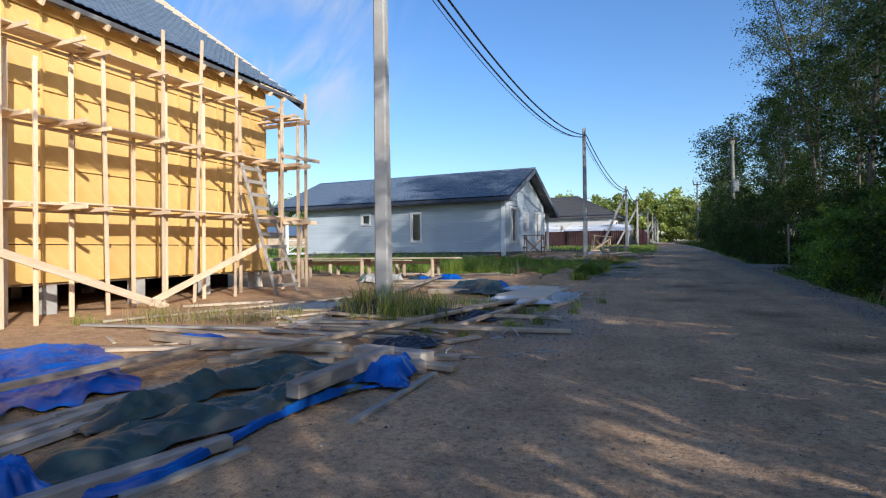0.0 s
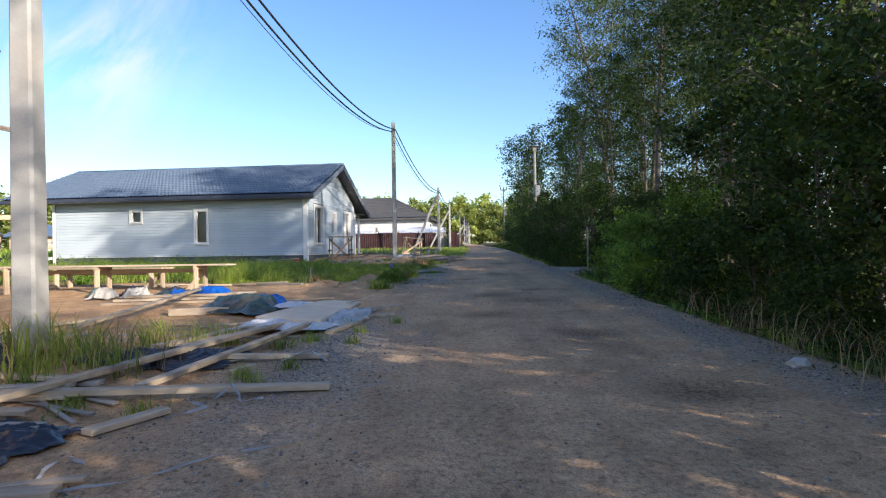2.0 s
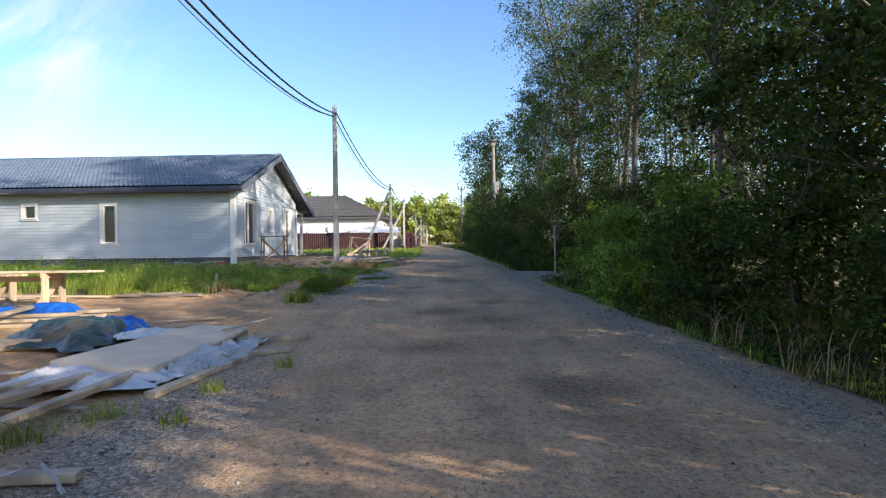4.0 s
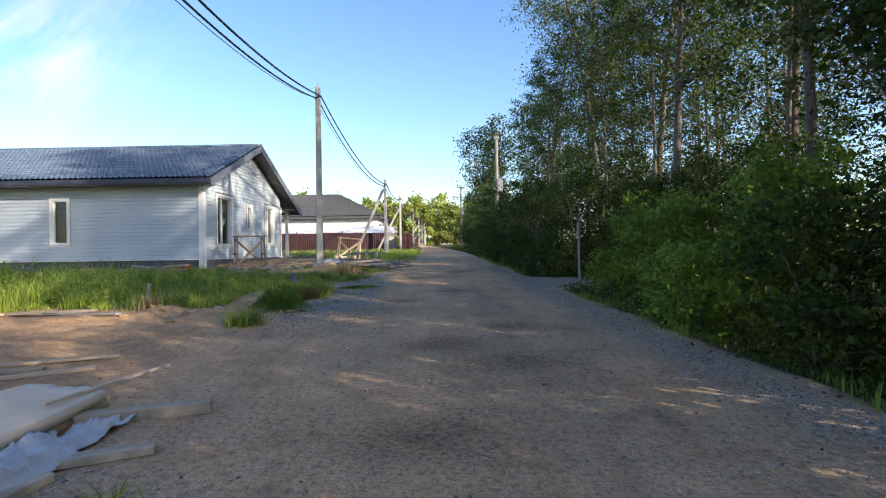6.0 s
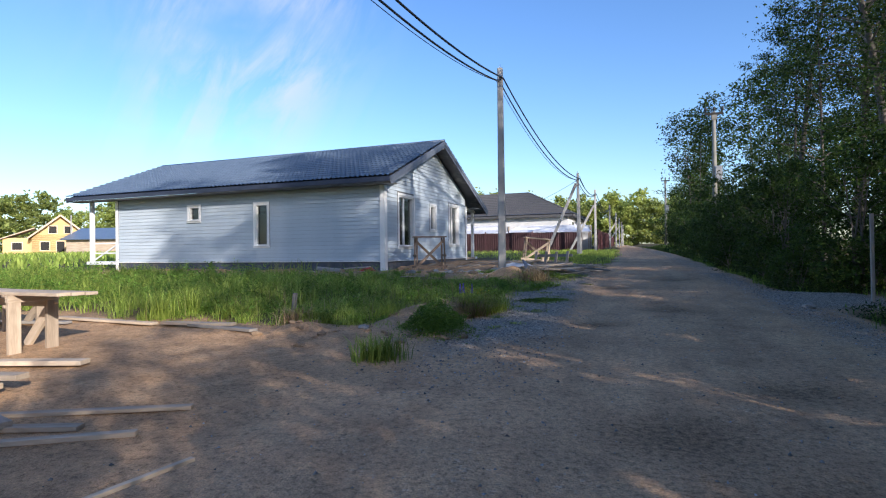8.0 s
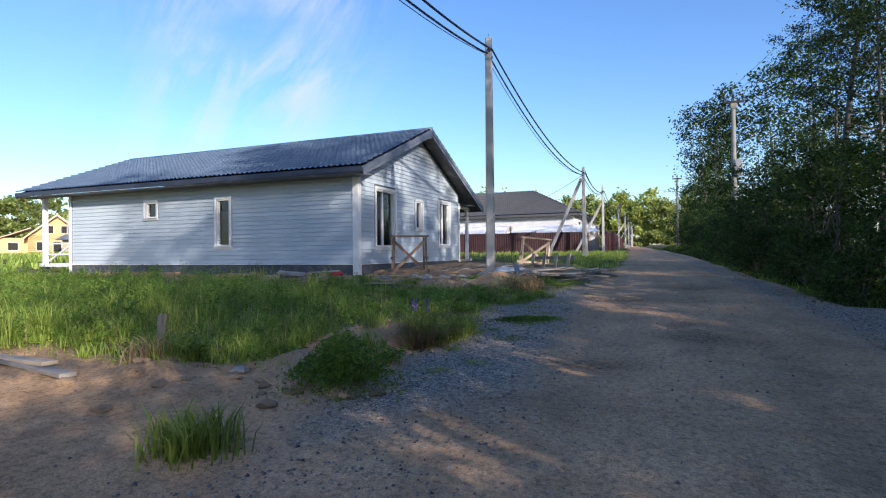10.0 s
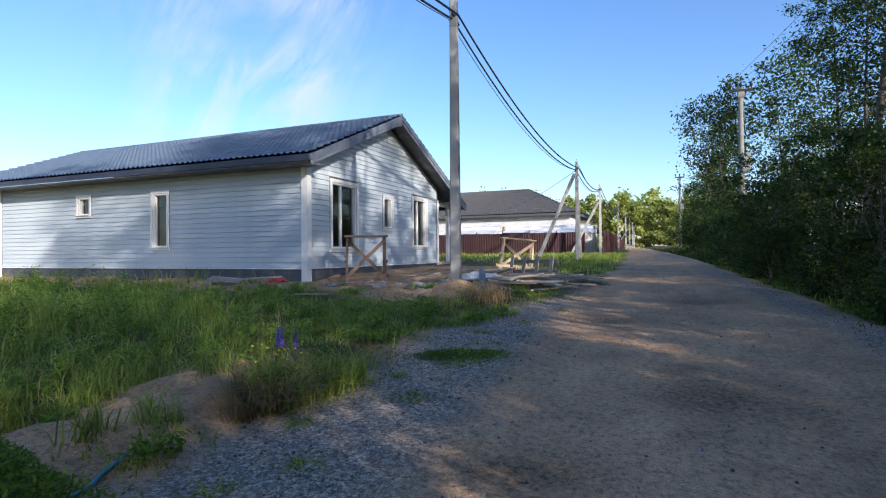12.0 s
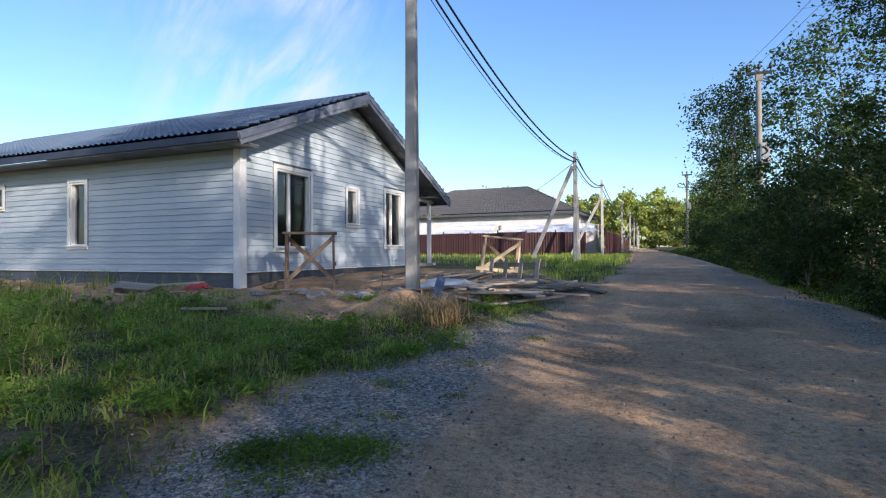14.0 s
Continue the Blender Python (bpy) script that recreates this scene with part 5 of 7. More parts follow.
def meadow():
    rng = np.random.default_rng(3)
    clumpy = lambda x, y: np.clip(0.5 + 0.9 * wave(x, y, 2.6, 7.0) + 0.5 * wave(x, y, 6.3, 1.0), 0.05, 1)
    bare = lambda x, y: 1 - 0.99 * np.clip(1.5 * np.exp(-(((x + 2.6) / 0.75) ** 2 + ((y - 19.7) / 1.3) ** 2)), 0, 1)
    keep = lambda x, y: is_meadow(x, y) * (1 - 0.97 * by_house(x, y)) * clumpy(x, y) * bare(x, y) * (~((y > 29.6) & (y < 39) & (x < -7.3)))
    patch = lambda x, y: np.clip(0.55 + 0.75 * wave(x, y, 1.15, 3.0) + 0.45 * wave(x, y, 2.9, 5.0), 0.0, 1)
    heap = lambda x, y: 1 - np.clip(1.4 * np.exp(-(((x + 2.3) / 0.6) ** 2 + ((y - 26.9) / 0.55) ** 2)), 0, 1)
    x, y = scatter(rng, 90000, -8, 0.5, 16, 28, lambda a, b: keep(a, b) * heap(a, b) * (0.25 + 0.75 * patch(a, b)))
    h = (0.05 + 0.2 * rng.random(len(x)) ** 2) * (0.35 + 0.8 * clumpy(x, y)) * (0.45 + 0.75 * patch(x, y))
    blades("meadow_grass", x, y, h * (1 - 0.45 * smooth(23.0, 25.5, y)) * (0.6 + 0.4 * smooth(-2.0, -5.0, x)), 0.006, M["grass"], rng, "rough green meadow grass between the lot and the house", 0.85)
    x, y = scatter(rng, 60000, -6.5, -0.3, 18.2, 29, lambda a, b: is_meadow(a, b) * (1 - 0.97 * by_house(a, b)) * bare(a, b) * heap(a, b) * (0.3 + 0.7 * patch(a, b)))
    blades("meadow_grass", x, y, 0.03 + 0.08 * rng.random(len(x)), 0.008, M["grass"], rng, "short dense green turf under the taller grass", 1.0)
    x, y = scatter(rng, 40000, -26, -8, 17, 30, keep)
    blades("meadow_grass", x, y, (0.12 + 0.3 * rng.random(len(x))) * (0.5 + 0.6 * clumpy(x, y)), 0.009, M["grass"], rng, "tall bright green meadow grass before the house wall", 0.65)
    # clumps of tall grass and of leafy weeds, each with its own height
    ok = lambda a, b: is_meadow(a, b) * (1 - 0.95 * by_house(a, b)) * bare(a, b) * heap(a, b) * (0.3 + 0.7 * patch(a, b)) * (~((b > 29.4) & (b < 39) & (a < -7.0)))
    for x0, x1, n, size in ((-8.5, 0.3, 1150, 1.0), (-24, -8.5, 850, 1.5)):
        cx, cy = scatter(rng, n, x0, x1, 17.2, 29.3, ok)
        tall = (0.22 + 0.78 * smooth(-2.2, -6.0, cx)) * (1 - 0.65 * smooth(23.0, 25.5, cy) * smooth(-11, -8.5, cx)) * (0.16 + 0.5 * rng.random(len(cx)) ** 1.3)
        kind = rng.random(len(cx)) < 0.52
        gx, gy, gh = [], [], []
        for a, b, h in zip(cx[kind], cy[kind], tall[kind]):
            m = int(rng.integers(35, 85) / size)
            r = (0.05 + 0.1 * rng.random()) * size
            gx.append(a + rng.normal(size=m) * r), gy.append(b + rng.normal(size=m) * r), gh.append((0.08 + h) * (0.45 + 0.6 * rng.random(m)))
        blades("grass_clump", np.concatenate(gx), np.concatenate(gy), np.concatenate(gh), 0.0055 * size, M["grass"], rng, "clumps of tall arching green grass in the meadow", 0.6)
        at, big = [], []
        for a, b, h in zip(cx[~kind], cy[~kind], tall[~kind]):
            z = gz(a, b)
            for _ in range(int(rng.integers(5, 11))):
                lean, m = rng.normal(size=2) * 0.16 * size, int(16 / size)
                t = np.sort(rng.random(m)) ** 0.8
                hs = (0.06 + h) * (0.6 + 0.5 * rng.random())
                at.append(np.column_stack([a + rng.normal() * 0.05 * size + lean[0] * t + rng.normal(size=m) * 0.03 * size, b + rng.normal() * 0.05 * size + lean[1] * t + rng.normal(size=m) * 0.03 * size, z + 0.02 + hs * t]))
                big.append((0.034 + 0.03 * rng.random()) * size * (1.25 - 0.6 * t))
        tagged(new("weeds", leaves_mesh("weeds", np.concatenate(at), np.concatenate(big) * 1.35, M["leaf_bush"], rng, -0.25, 0.15)), "leafy upright weeds standing among the meadow grass", "weeds", kind="stuff")
    x, y = scatter(rng, 14000, -8, 0.4, 16.6, 29, lambda a, b: keep(a, b) * 0.3)
    blades("dry_grass", x, y, 0.15 + 0.35 * rng.random(len(x)), 0.003, M["dry_grass"], rng, "dry straw-coloured grass stems among the green")
    x, y = scatter(rng, 30000, -4, 0.9, 33, 56, lambda a, b: smooth(-0.1, 0.3, grass_edge(b) - a) * clumpy(a, b) * (1 - 0.85 * by_house(a, b)))
    blades("verge_grass", x, y, (0.06 + 0.2 * rng.random(len(x))) * (0.4 + 0.8 * clumpy(x, y)), 0.009, M["grass"], rng, "green grass around the propped poles")
    x, y = scatter(rng, 14000, -22, -3, 40, 57, lambda a, b: clumpy(a, b) * (~((b < 41) & (a < -6))))
    blades("verge_grass", x, y, (0.06 + 0.22 * rng.random(len(x))) * (0.4 + 0.8 * clumpy(x, y)), 0.014, M["grass"], rng, "green grass before the maroon fence")
    x, y = scatter(rng, 9000, -90, -24, 18, 90, lambda a, b: 1.0)
    blades("field_grass", x, y, 0.35 + 0.4 * rng.random(len(x)), 0.07, M["grass"], rng, "open green field behind the houses")
    x, y = scatter(rng, 26000, 3.7, 6.5, 2, 40, lambda a, b: smooth(3.75, 4.25, a + 0.2 * np.sin(b * 1.7)) * (0.4 + 0.6 * clumpy(a, b)) * (1 - turnoff(a, b)))
    blades("verge_grass", x, y, 0.06 + 0.2 * rng.random(len(x)) ** 1.5, 0.007, M["leaf_bush"], rng, "green grass and weeds along the ditch by the wood")
    x, y = scatter(rng, 9000, 4.0, 7.0, 40, 90, lambda a, b: 1.0)
    blades("verge_grass", x, y, 0.08 + 0.2 * rng.random(len(x)), 0.02, M["leaf"], rng, "dark green grass along the far ditch")


meadow()


# ---- loose things ----
def rest(x, y, up=0.0):
    return (x, y, gz(x, y) + up)


def lumber(name, a, b, width, height, mat, label, category="timber", group="", up=0.0, up_b=None, spin=0.0):
    """A loose timber lying from a to b, its underside up above the ground at each end."""
    za, zb = up + height / 2, (up if up_b is None else up_b) + height / 2
    ob = timber(name, rest(*a, za), rest(*b, zb), width, height, mat, spin=spin)
    return tagged(ob, label, category, group)


def sheet(name, corners, mat, label, category, seed=0, crumple=0.05, lift=0.03, n=44, ridge=0.0, ragged=0.06, thick=0.004, group="", folds=9.0, spine=None, half=0.2):
    """A crumpled cloth or film laid over a four-cornered patch of ground, with folds, a ragged rim and a thickness."""
    c = np.array(corners, float)
    u, v = np.meshgrid(np.linspace(0, 1, n), np.linspace(0, 1, n))
    e = ragged
    uu = u + e * (np.sin(v * 11 + seed) * 0.5 + np.sin(v * 27 + seed * 2) * 0.3) * (2 * u - 1)
    vv = v + e * (np.sin(u * 13 + seed * 3) * 0.5 + np.sin(u * 29 + seed) * 0.3) * (2 * v - 1)
    P = ((1 - uu) * (1 - vv))[..., None] * c[0] + (uu * (1 - vv))[..., None] * c[1] + (uu * vv)[..., None] * c[2] + ((1 - uu) * vv)[..., None] * c[3]
    if spine is not None:
        line = np.array(spine, float)
        step = np.concatenate([[0], np.cumsum(np.linalg.norm(np.diff(line, axis=0), axis=1))])
        at = np.linspace(0, step[-1], n)
        mid = np.column_stack([np.interp(at, step, line[:, 0]), np.interp(at, step, line[:, 1])])
        for _ in range(3):
            mid[1:-1] = (mid[:-2] + mid[1:-1] * 2 + mid[2:]) / 4
        way = np.gradient(mid, axis=0)
        way /= np.linalg.norm(way, axis=1)[:, None]
        side = np.column_stack([-way[:, 1], way[:, 0]])
        P = mid[None] + side[None] * ((2 * vv - 1) * half * (1 + 0.2 * np.sin(u * 17 + seed)))[..., None]
    x, y = P[..., 0], P[..., 1]
    rim = np.minimum(np.minimum(u, 1 - u), np.minimum(v, 1 - v))
    soft = np.clip(rim * 6, 0, 1)
    f = folds * 0.14

    def crease(k, stretch):
        q = np.stack([(wx + 0.5 * wy) * k * stretch, (wy - 0.5 * wx) * k, np.full_like(wx, seed * 1.7)], -1).reshape(-1, 3)
        return (1 - 2.0 * np.abs(np.array([noise.noise(p) for p in q.tolist()]))).reshape(wx.shape).clip(0, 1)

    wx, wy = x + 0.12 * np.sin(y * 5.1 + seed), y + 0.12 * np.sin(x * 4.3 + seed * 2)
    h = 0.6 * crease(f, 0.6) ** 1.5 + 0.3 * crease(f * 2.3, 0.5) ** 2 + 0.2 * crease(f * 5.2, 0.7) ** 2 + 0.08 * crease(f * 11, 1.0)
    if spine is not None:
        h = 0.35 * np.abs(np.sin(v * 5.5 + 1.1 * np.sin(u * 6 + seed))) ** 0.7 + 0.85 * h
    z = ground_z(x, y) + lift + crumple * h * (0.35 + 0.65 * soft) + ridge * np.sin(math.pi * np.clip(v, 0, 1)) ** 1.5 * soft
    verts = np.stack([x, y, z], -1).reshape(-1, 3)
    idx = np.arange(n * n).reshape(n, n)
    quads = np.stack([idx[:-1, :-1], idx[:-1, 1:], idx[1:, 1:], idx[1:, :-1]], -1).reshape(-1, 4)
    ob = new(name, raw_mesh(name, verts, quads, 4, mat, category != "sheet"))
    mod = ob.modifiers.new("thickness", "SOLIDIFY")
    mod.thickness, mod.offset = thick, -1
    if category == "tarp":
        for k in range(4):
            p = Vector(verts[idx[1, int((k + 0.5) * n / 4)]])
            ring = bmesh.new()
            for j in range(10):
                a, b = 2 * math.pi * j / 10, 2 * math.pi * (j + 1) / 10
                block(ring, (0.009, 0.004, 0.004), span((0.012 * math.cos(a), 0.012 * math.sin(a), 0), (0.012 * math.cos(b), 0.012 * math.sin(b), 0)))
            eye = part("eyelet", ring, M["steel"], ob, "small metal eyelet")
            eye.matrix_basis = Matrix.Translation(p + Vector((0, 0, 0.004)))
    return tagged(ob, label, category, group)


def ribbon(name, pts, mat, label, category, width=0.015):
    """A twisted plastic strap lying about."""
    rng = random.Random(len(pts) * 7 + int(abs(pts[0][0]) * 100))
    bm = bmesh.new()
    prev = None
    dense = []
    for a, b in zip(pts, pts[1:]):
        dense += [Vector(a).lerp(Vector(b), k / 6) for k in range(6)]
    dense.append(Vector(pts[-1]))
    for i, p in enumerate(dense):
        d = (dense[min(i + 1, len(dense) - 1)] - dense[max(i - 1, 0)]).normalized()
        s = d.cross(Vector((0, 0, 1))).normalized() if abs(d.z) < 0.95 else Vector((1, 0, 0))
        s = (Matrix.Rotation(0.9 * math.sin(i * 0.8) + rng.random() * 0.3, 3, d) @ s) * width
        q = p + Vector((rng.uniform(-1, 1), rng.uniform(-1, 1), 0)) * 0.012
        cur = (bm.verts.new(q - s), bm.verts.new(q + s))
        if prev:
            bm.faces.new((prev[0], prev[1], cur[1], cur[0]))
        prev = cur
    bmesh.ops.solidify(bm, geom=bm.faces[:], thickness=0.002)
    return tagged(part(name, bm, mat), label, category, "plastic packing straps")


def rock(name, x, y, size, mat, label, category="stone", group="", squash=0.6, seed=0):
    bm = bmesh.new()
    bmesh.ops.create_icosphere(bm, subdivisions=2, radius=1.0)
    for v in bm.verts:
        k = 1 + 0.5 * noise.noise(v.co * 1.6 + Vector((seed * 3.1, seed, 0))) + 0.12 * noise.noise(v.co * 4 + Vector((seed, 0, seed)))
        v.co *= k
        v.co.z *= squash
    ob = part(name, bm, mat)
    ob.matrix_basis = pose(x, y, gz(x, y) + size * squash * 0.35, 8 * math.sin(seed), 0, seed * 57) @ Matrix.Scale(size, 4)
    return tagged(ob, label, category, group)


# ---- scaffold and ladder at the unfinished house ----
def scaffold():
    sc = thing("scaffold", pose(-9.7, 9.0, 0), "improvised scaffold of fresh sawn timber along the yellow wall", "scaffold")
    inv = sc.matrix_basis.inverted()
    V = lambda x, y, z: inv @ Vector((x, y, z))
    w = M["fresh_wood"]
    outer = [(1.6, 1.6, 4.7), (2.95, 2.95, 4.6), (4.3, 4.35, 5.6), (5.6, 5.6, 5.0), (6.12, 6.15, 4.5), (7.42, 7.37, 4.95), (8.68, 8.74, 5.9), (9.5, 9.82, 6.05), (10.8, 10.95, 6.05)]
    for yb, yt, zt in outer:
        timber("post", V(-9.5, yb, gz(-9.5, yb) - 0.1), V(-9.5, yt, zt), 0.065, 0.045, w, sc, (1, 0, 0))
    for y, zt in ((1.4, 4.9), (3.1, 4.9), (4.6, 4.9), (5.96, 4.9), (7.09, 4.95), (8.4, 5.0), (9.22, 5.0), (10.33, 5.1), (11.6, 5.1)):
        timber("post", V(-10.02, y, gz(-10.02, y) - 0.1), V(-10.02, y + 0.04, zt), 0.08, 0.045, w, sc, (1, 0, 0))
    for x, y, zt in ((-9.5, 12.66, 5.4), (-9.5, 13.4, 5.15), (-9.45, 13.72, 5.85), (-10.1, 13.35, 5.45), (-10.9, 13.5, 5.3)):
        timber("post", V(x, y, gz(x, y) - 0.1), V(x, y + 0.06, zt), 0.1, 0.05, w, sc, (1, 0, 0))
    for z, rise in ((1.93, 0.15), (3.38, 0.2), (4.83, 0.12)):
        timber("ledger", V(-9.975, 1.2, z - 0.02), V(-9.975, 7.6, z - 0.02 + rise / 2), 0.03, 0.06, w, sc)
        timber("ledger", V(-9.94, 7.2, z - 0.02 + rise / 2), V(-9.94, 13.5, z - 0.02 + rise), 0.03, 0.06, w, sc)
        for k, x in enumerate((-9.62, -9.79, -9.95)):
            timber("plank", V(x, 1.0, z + 0.07), V(x, 7.0 + 0.2 * k, z + 0.07 + rise / 2), 0.17, 0.03, w, sc)
            timber("plank", V(x, 6.8 - 0.1 * k, z + 0.11 + rise / 2), V(x, 13.55 - 0.25 * k, z + 0.09 + rise), 0.17, 0.03, w, sc)
        for y in (1.5, 3.0, 4.45, 5.8, 6.6, 7.25, 8.55, 9.35, 10.55, 11.7, 12.7):
            timber("putlog", V(-10.2, y + 0.05, z + rise * y / 13 + 0.0), V(-9.1 + 0.12 * math.sin(y * 5), y + 0.05, z + rise * y / 13 + 0.015), 0.04, 0.075, w, sc)
    for z in (2.02, 3.62, 4.9):
        timber("putlog", V(-11.2, 13.47, z), V(-9.1, 13.47, z + 0.03), 0.045, 0.12, w, sc)
        timber("plank", V(-11.1, 13.25, z + 0.08), V(-9.25, 13.25, z + 0.09), 0.18, 0.04, w, sc)
    timber("putlog", V(-9.4, 12.6, 3.84), V(-9.4, 14.4, 3.94), 0.045, 0.1, w, sc)
    timber("putlog", V(-9.4, 12.6, 2.0), V(-9.4, 14.2, 2.05), 0.045, 0.1, w, sc)
    timber("brace", V(-9.43, 4.6, 1.6), V(-9.43, 8.72, gz(-9.43, 8.72) - 0.02), 0.03, 0.14, w, sc)
    timber("brace", V(-9.43, 8.25, gz(-9.43, 8.25) + 0.12), V(-9.43, 11.8, 1.42), 0.03, 0.14, w, sc)
    timber("brace", V(-9.6, 13.4, 0.5), V(-9.6, 13.9, 2.2), 0.03, 0.12, w, sc)
    # a home-made ladder
    lad = thing("ladder", pose(-8.8, 11.95, gz(-8.8, 11.95)), "weathered grey home-made wooden ladder leaning on the scaffold", "ladder")
    li = lad.matrix_basis.inverted()
    a0, a1, b0, b1 = Vector((-8.8, 11.5, 0.06)), Vector((-9.42, 10.98, 3.42)), Vector((-8.8, 12.42, 0.06)), Vector((-9.42, 11.55, 3.42))
    timber("stile", li @ a0, li @ a1, 0.09, 0.045, M["grey_wood"], lad, (1, 0, 0.2))
    timber("stile", li @ b0, li @ b1, 0.09, 0.045, M["grey_wood"], lad, (1, 0, 0.2))
    for k in range(10):
        t = 0.08 + k * 0.098
        p, q = a0.lerp(a1, t), b0.lerp(b1, t)
        d = (q - p).normalized() * 0.06
        out = Vector((0.04, 0, 0.01))
        timber("rung", li @ (p - d + out), li @ (q + d + out), 0.03, 0.085, M["grey_wood"], lad, (0.3, 0, 1))


# ---- boards and tarps on the lot ----
def lot_clutter():
    fw, ow, gw = M["lot_wood"], M["old_wood"], M["grey_wood"]
    loose = "loose timbers on the lot"
    lumber("beam", (-2.42, 3.32), (-2.3, 4.65), 0.13, 0.12, gw, "thick sawn beam lying on a green tarp", "beam", "", 0.12, 0.12)
    lumber("beam", (-2.74, 1.6), (-2.4, 2.66), 0.1, 0.07, gw, "thick sawn beam at the foot of the tarp", "beam", "", 0.02)
    lumber("board", (-2.42, 1.95), (-2.26, 2.66), 0.07, 0.03, gw, "weathered board lying on bare soil", "board", loose)
    lumber("board", (-1.9, 3.25), (-1.84, 4.68), 0.06, 0.03, gw, "thin grey lath lying on bare soil", "board", loose)
    for a, b, w, h, up in (((-3.75, 1.9), (-3.78, 3.5), 0.09, 0.04, 0.03), ((-3.95, 2.1), (-3.82, 4.2), 0.08, 0.04, 0.02), ((-3.55, 1.8), (-3.6, 3.1), 0.09, 0.05, 0.01), ((-4.1, 2.0), (-4.0, 3.6), 0.09, 0.03, 0.0), ((-3.87, 2.6), (-3.62, 4.5), 0.06, 0.03, 0.06)):
        lumber("board", a, b, w, h, gw, "sawn board lying beside the tarps", "board", loose, up)
    lumber("board", (-4.45, 2.2), (-4.58, 5.0), 0.13, 0.04, ow, "long sawn board across a blue tarp", "board", loose, 0.2, 0.12)
    lumber("board", (-6.9, 4.3), (-4.0, 5.55), 0.12, 0.04, ow, "long sawn board on bare soil", "board", loose, 0.03)
    lumber("board", (-6.3, 5.6), (-4.6, 5.2), 0.14, 0.09, ow, "short beam lying across boards", "beam", loose, 0.02)
    lumber("board", (-5.3, 5.3), (-3.2, 5.4), 0.14, 0.09, ow, "sawn beam lying on the sandy lot", "beam", loose, 0.02)
    lumber("board", (-7.2, 6.3), (-3.6, 5.9), 0.12, 0.035, ow, "long thin board on the sandy lot", "board", loose, 0.01)
    lumber("board", (-8.5, 6.2), (-5.2, 6.7), 0.12, 0.035, gw, "long thin board on the sandy lot", "board", loose, 0.01)
    # tarps
    sheet("blue_tarp", [(-7.9, 4.0), (-4.3, 2.45), (-4.05, 3.45), (-6.3, 4.85)], M["blue_tarp"], "bright blue crumpled plastic tarp over boards", "tarp", 3, 0.13, 0.01, 100, 0.03, 0.08, folds=8)
    none = [(0, 0)] * 4
    sheet("green_tarp", none, M["green_tarp"], "dull green crumpled tarp draped over timbers", "tarp", 5, 0.1, 0.02, 96, 0.09, 0.05, spine=[(-3.06, 1.85), (-3.02, 2.2), (-2.95, 2.6), (-2.8, 3.0), (-2.66, 3.5), (-2.48, 4.2)], half=0.25, folds=11)
    sheet("green_tarp", none, M["green_tarp"], "dull green folded tarp over boards", "tarp", 9, 0.12, 0.02, 96, 0.08, 0.05, spine=[(-3.55, 2.5), (-3.43, 3.07), (-3.34, 3.55), (-3.15, 4.1), (-2.75, 4.6)], half=0.17, folds=11)
    sheet("blue_tarp", none, M["blue_tarp"], "bright blue underside of a tarp turned up along its edge", "tarp", 12, 0.05, 0.012, 70, 0.03, 0.05, spine=[(-3.0, 1.86), (-2.8, 1.88), (-2.56, 1.92), (-2.42, 2.08), (-2.41, 2.41), (-2.47, 2.84), (-2.48, 3.16), (-2.4, 3.53), (-2.3, 3.93), (-2.1, 4.15)], half=0.035, folds=16)
    sheet("blue_tarp", [(-2.5, 4.1), (-1.85, 4.05), (-2.1, 4.9), (-2.7, 4.85)], M["blue_tarp"], "bright blue tarp corner bunched over beam ends", "tarp", 14, 0.11, 0.03, 56, 0.12, 0.07, folds=12)
    sheet("blue_tarp", [(-3.5, 1.5), (-2.7, 1.55), (-2.8, 1.86), (-3.4, 2.0)], M["blue_tarp"], "bright blue bunched tarp end near the track", "tarp", 17, 0.16, 0.02, 56, 0.06, 0.08, folds=16)
    sheet("blue_tarp", [(-5.9, 5.5), (-5.3, 5.45), (-5.2, 5.8), (-5.8, 5.85)], M["blue_tarp"], "small scrap of blue tarp", "tarp", 19, 0.08, 0.02, 24, 0.02, folds=8)
    # beams beyond the tarp's corner
    lumber("beam", (-2.95, 5.25), (-2.02, 4.95), 0.2, 0.15, gw, "stub of a thick beam beside the tarp", "beam", "beam stubs", 0.0)
    lumber("beam", (-2.35, 4.45), (-1.98, 4.75), 0.2, 0.11, gw, "sawn-off beam stub on bare soil", "beam", "beam stubs", 0.0)
    lumber("board", (-2.3, 4.9), (-1.68, 4.78), 0.14, 0.05, ow, "short board end on bare soil", "board", loose, 0.03)
    lumber("board", (-3.3, 5.2), (-1.85, 5.44), 0.11, 0.05, ow, "sawn board on bare soil", "board", loose, 0.0)
    lumber("board", (-4.4, 4.6), (-3.1, 5.0), 0.12, 0.05, ow, "sawn board on bare soil", "board", loose, 0.0)
    # the long boards by the first pole
    lumber("board", (-3.9, 4.4), (-2.4, 10.0), 0.11, 0.05, fw, "long pale board lying across other timbers", "board", loose, 0.1, 0.12)
    lumber("board", (-3.75, 6.98), (-0.97, 7.45), 0.11, 0.05, ow, "long grey board reaching to the track", "board", loose, 0.04, 0.01)
    lumber("board", (-2.55, 7.3), (-1.95, 11.2), 0.1, 0.05, fw, "long pale board lying across other timbers", "board", loose, 0.07, 0.1)
    lumber("board", (-2.9, 8.6), (-2.4, 10.7), 0.1, 0.05, fw, "long pale board beside the plastic sheets", "board", loose, 0.1)
    lumber("board", (-3.25, 8.75), (-2.75, 10.7), 0.1, 0.05, fw, "long pale board beside the plastic sheets", "board", loose, 0.06)
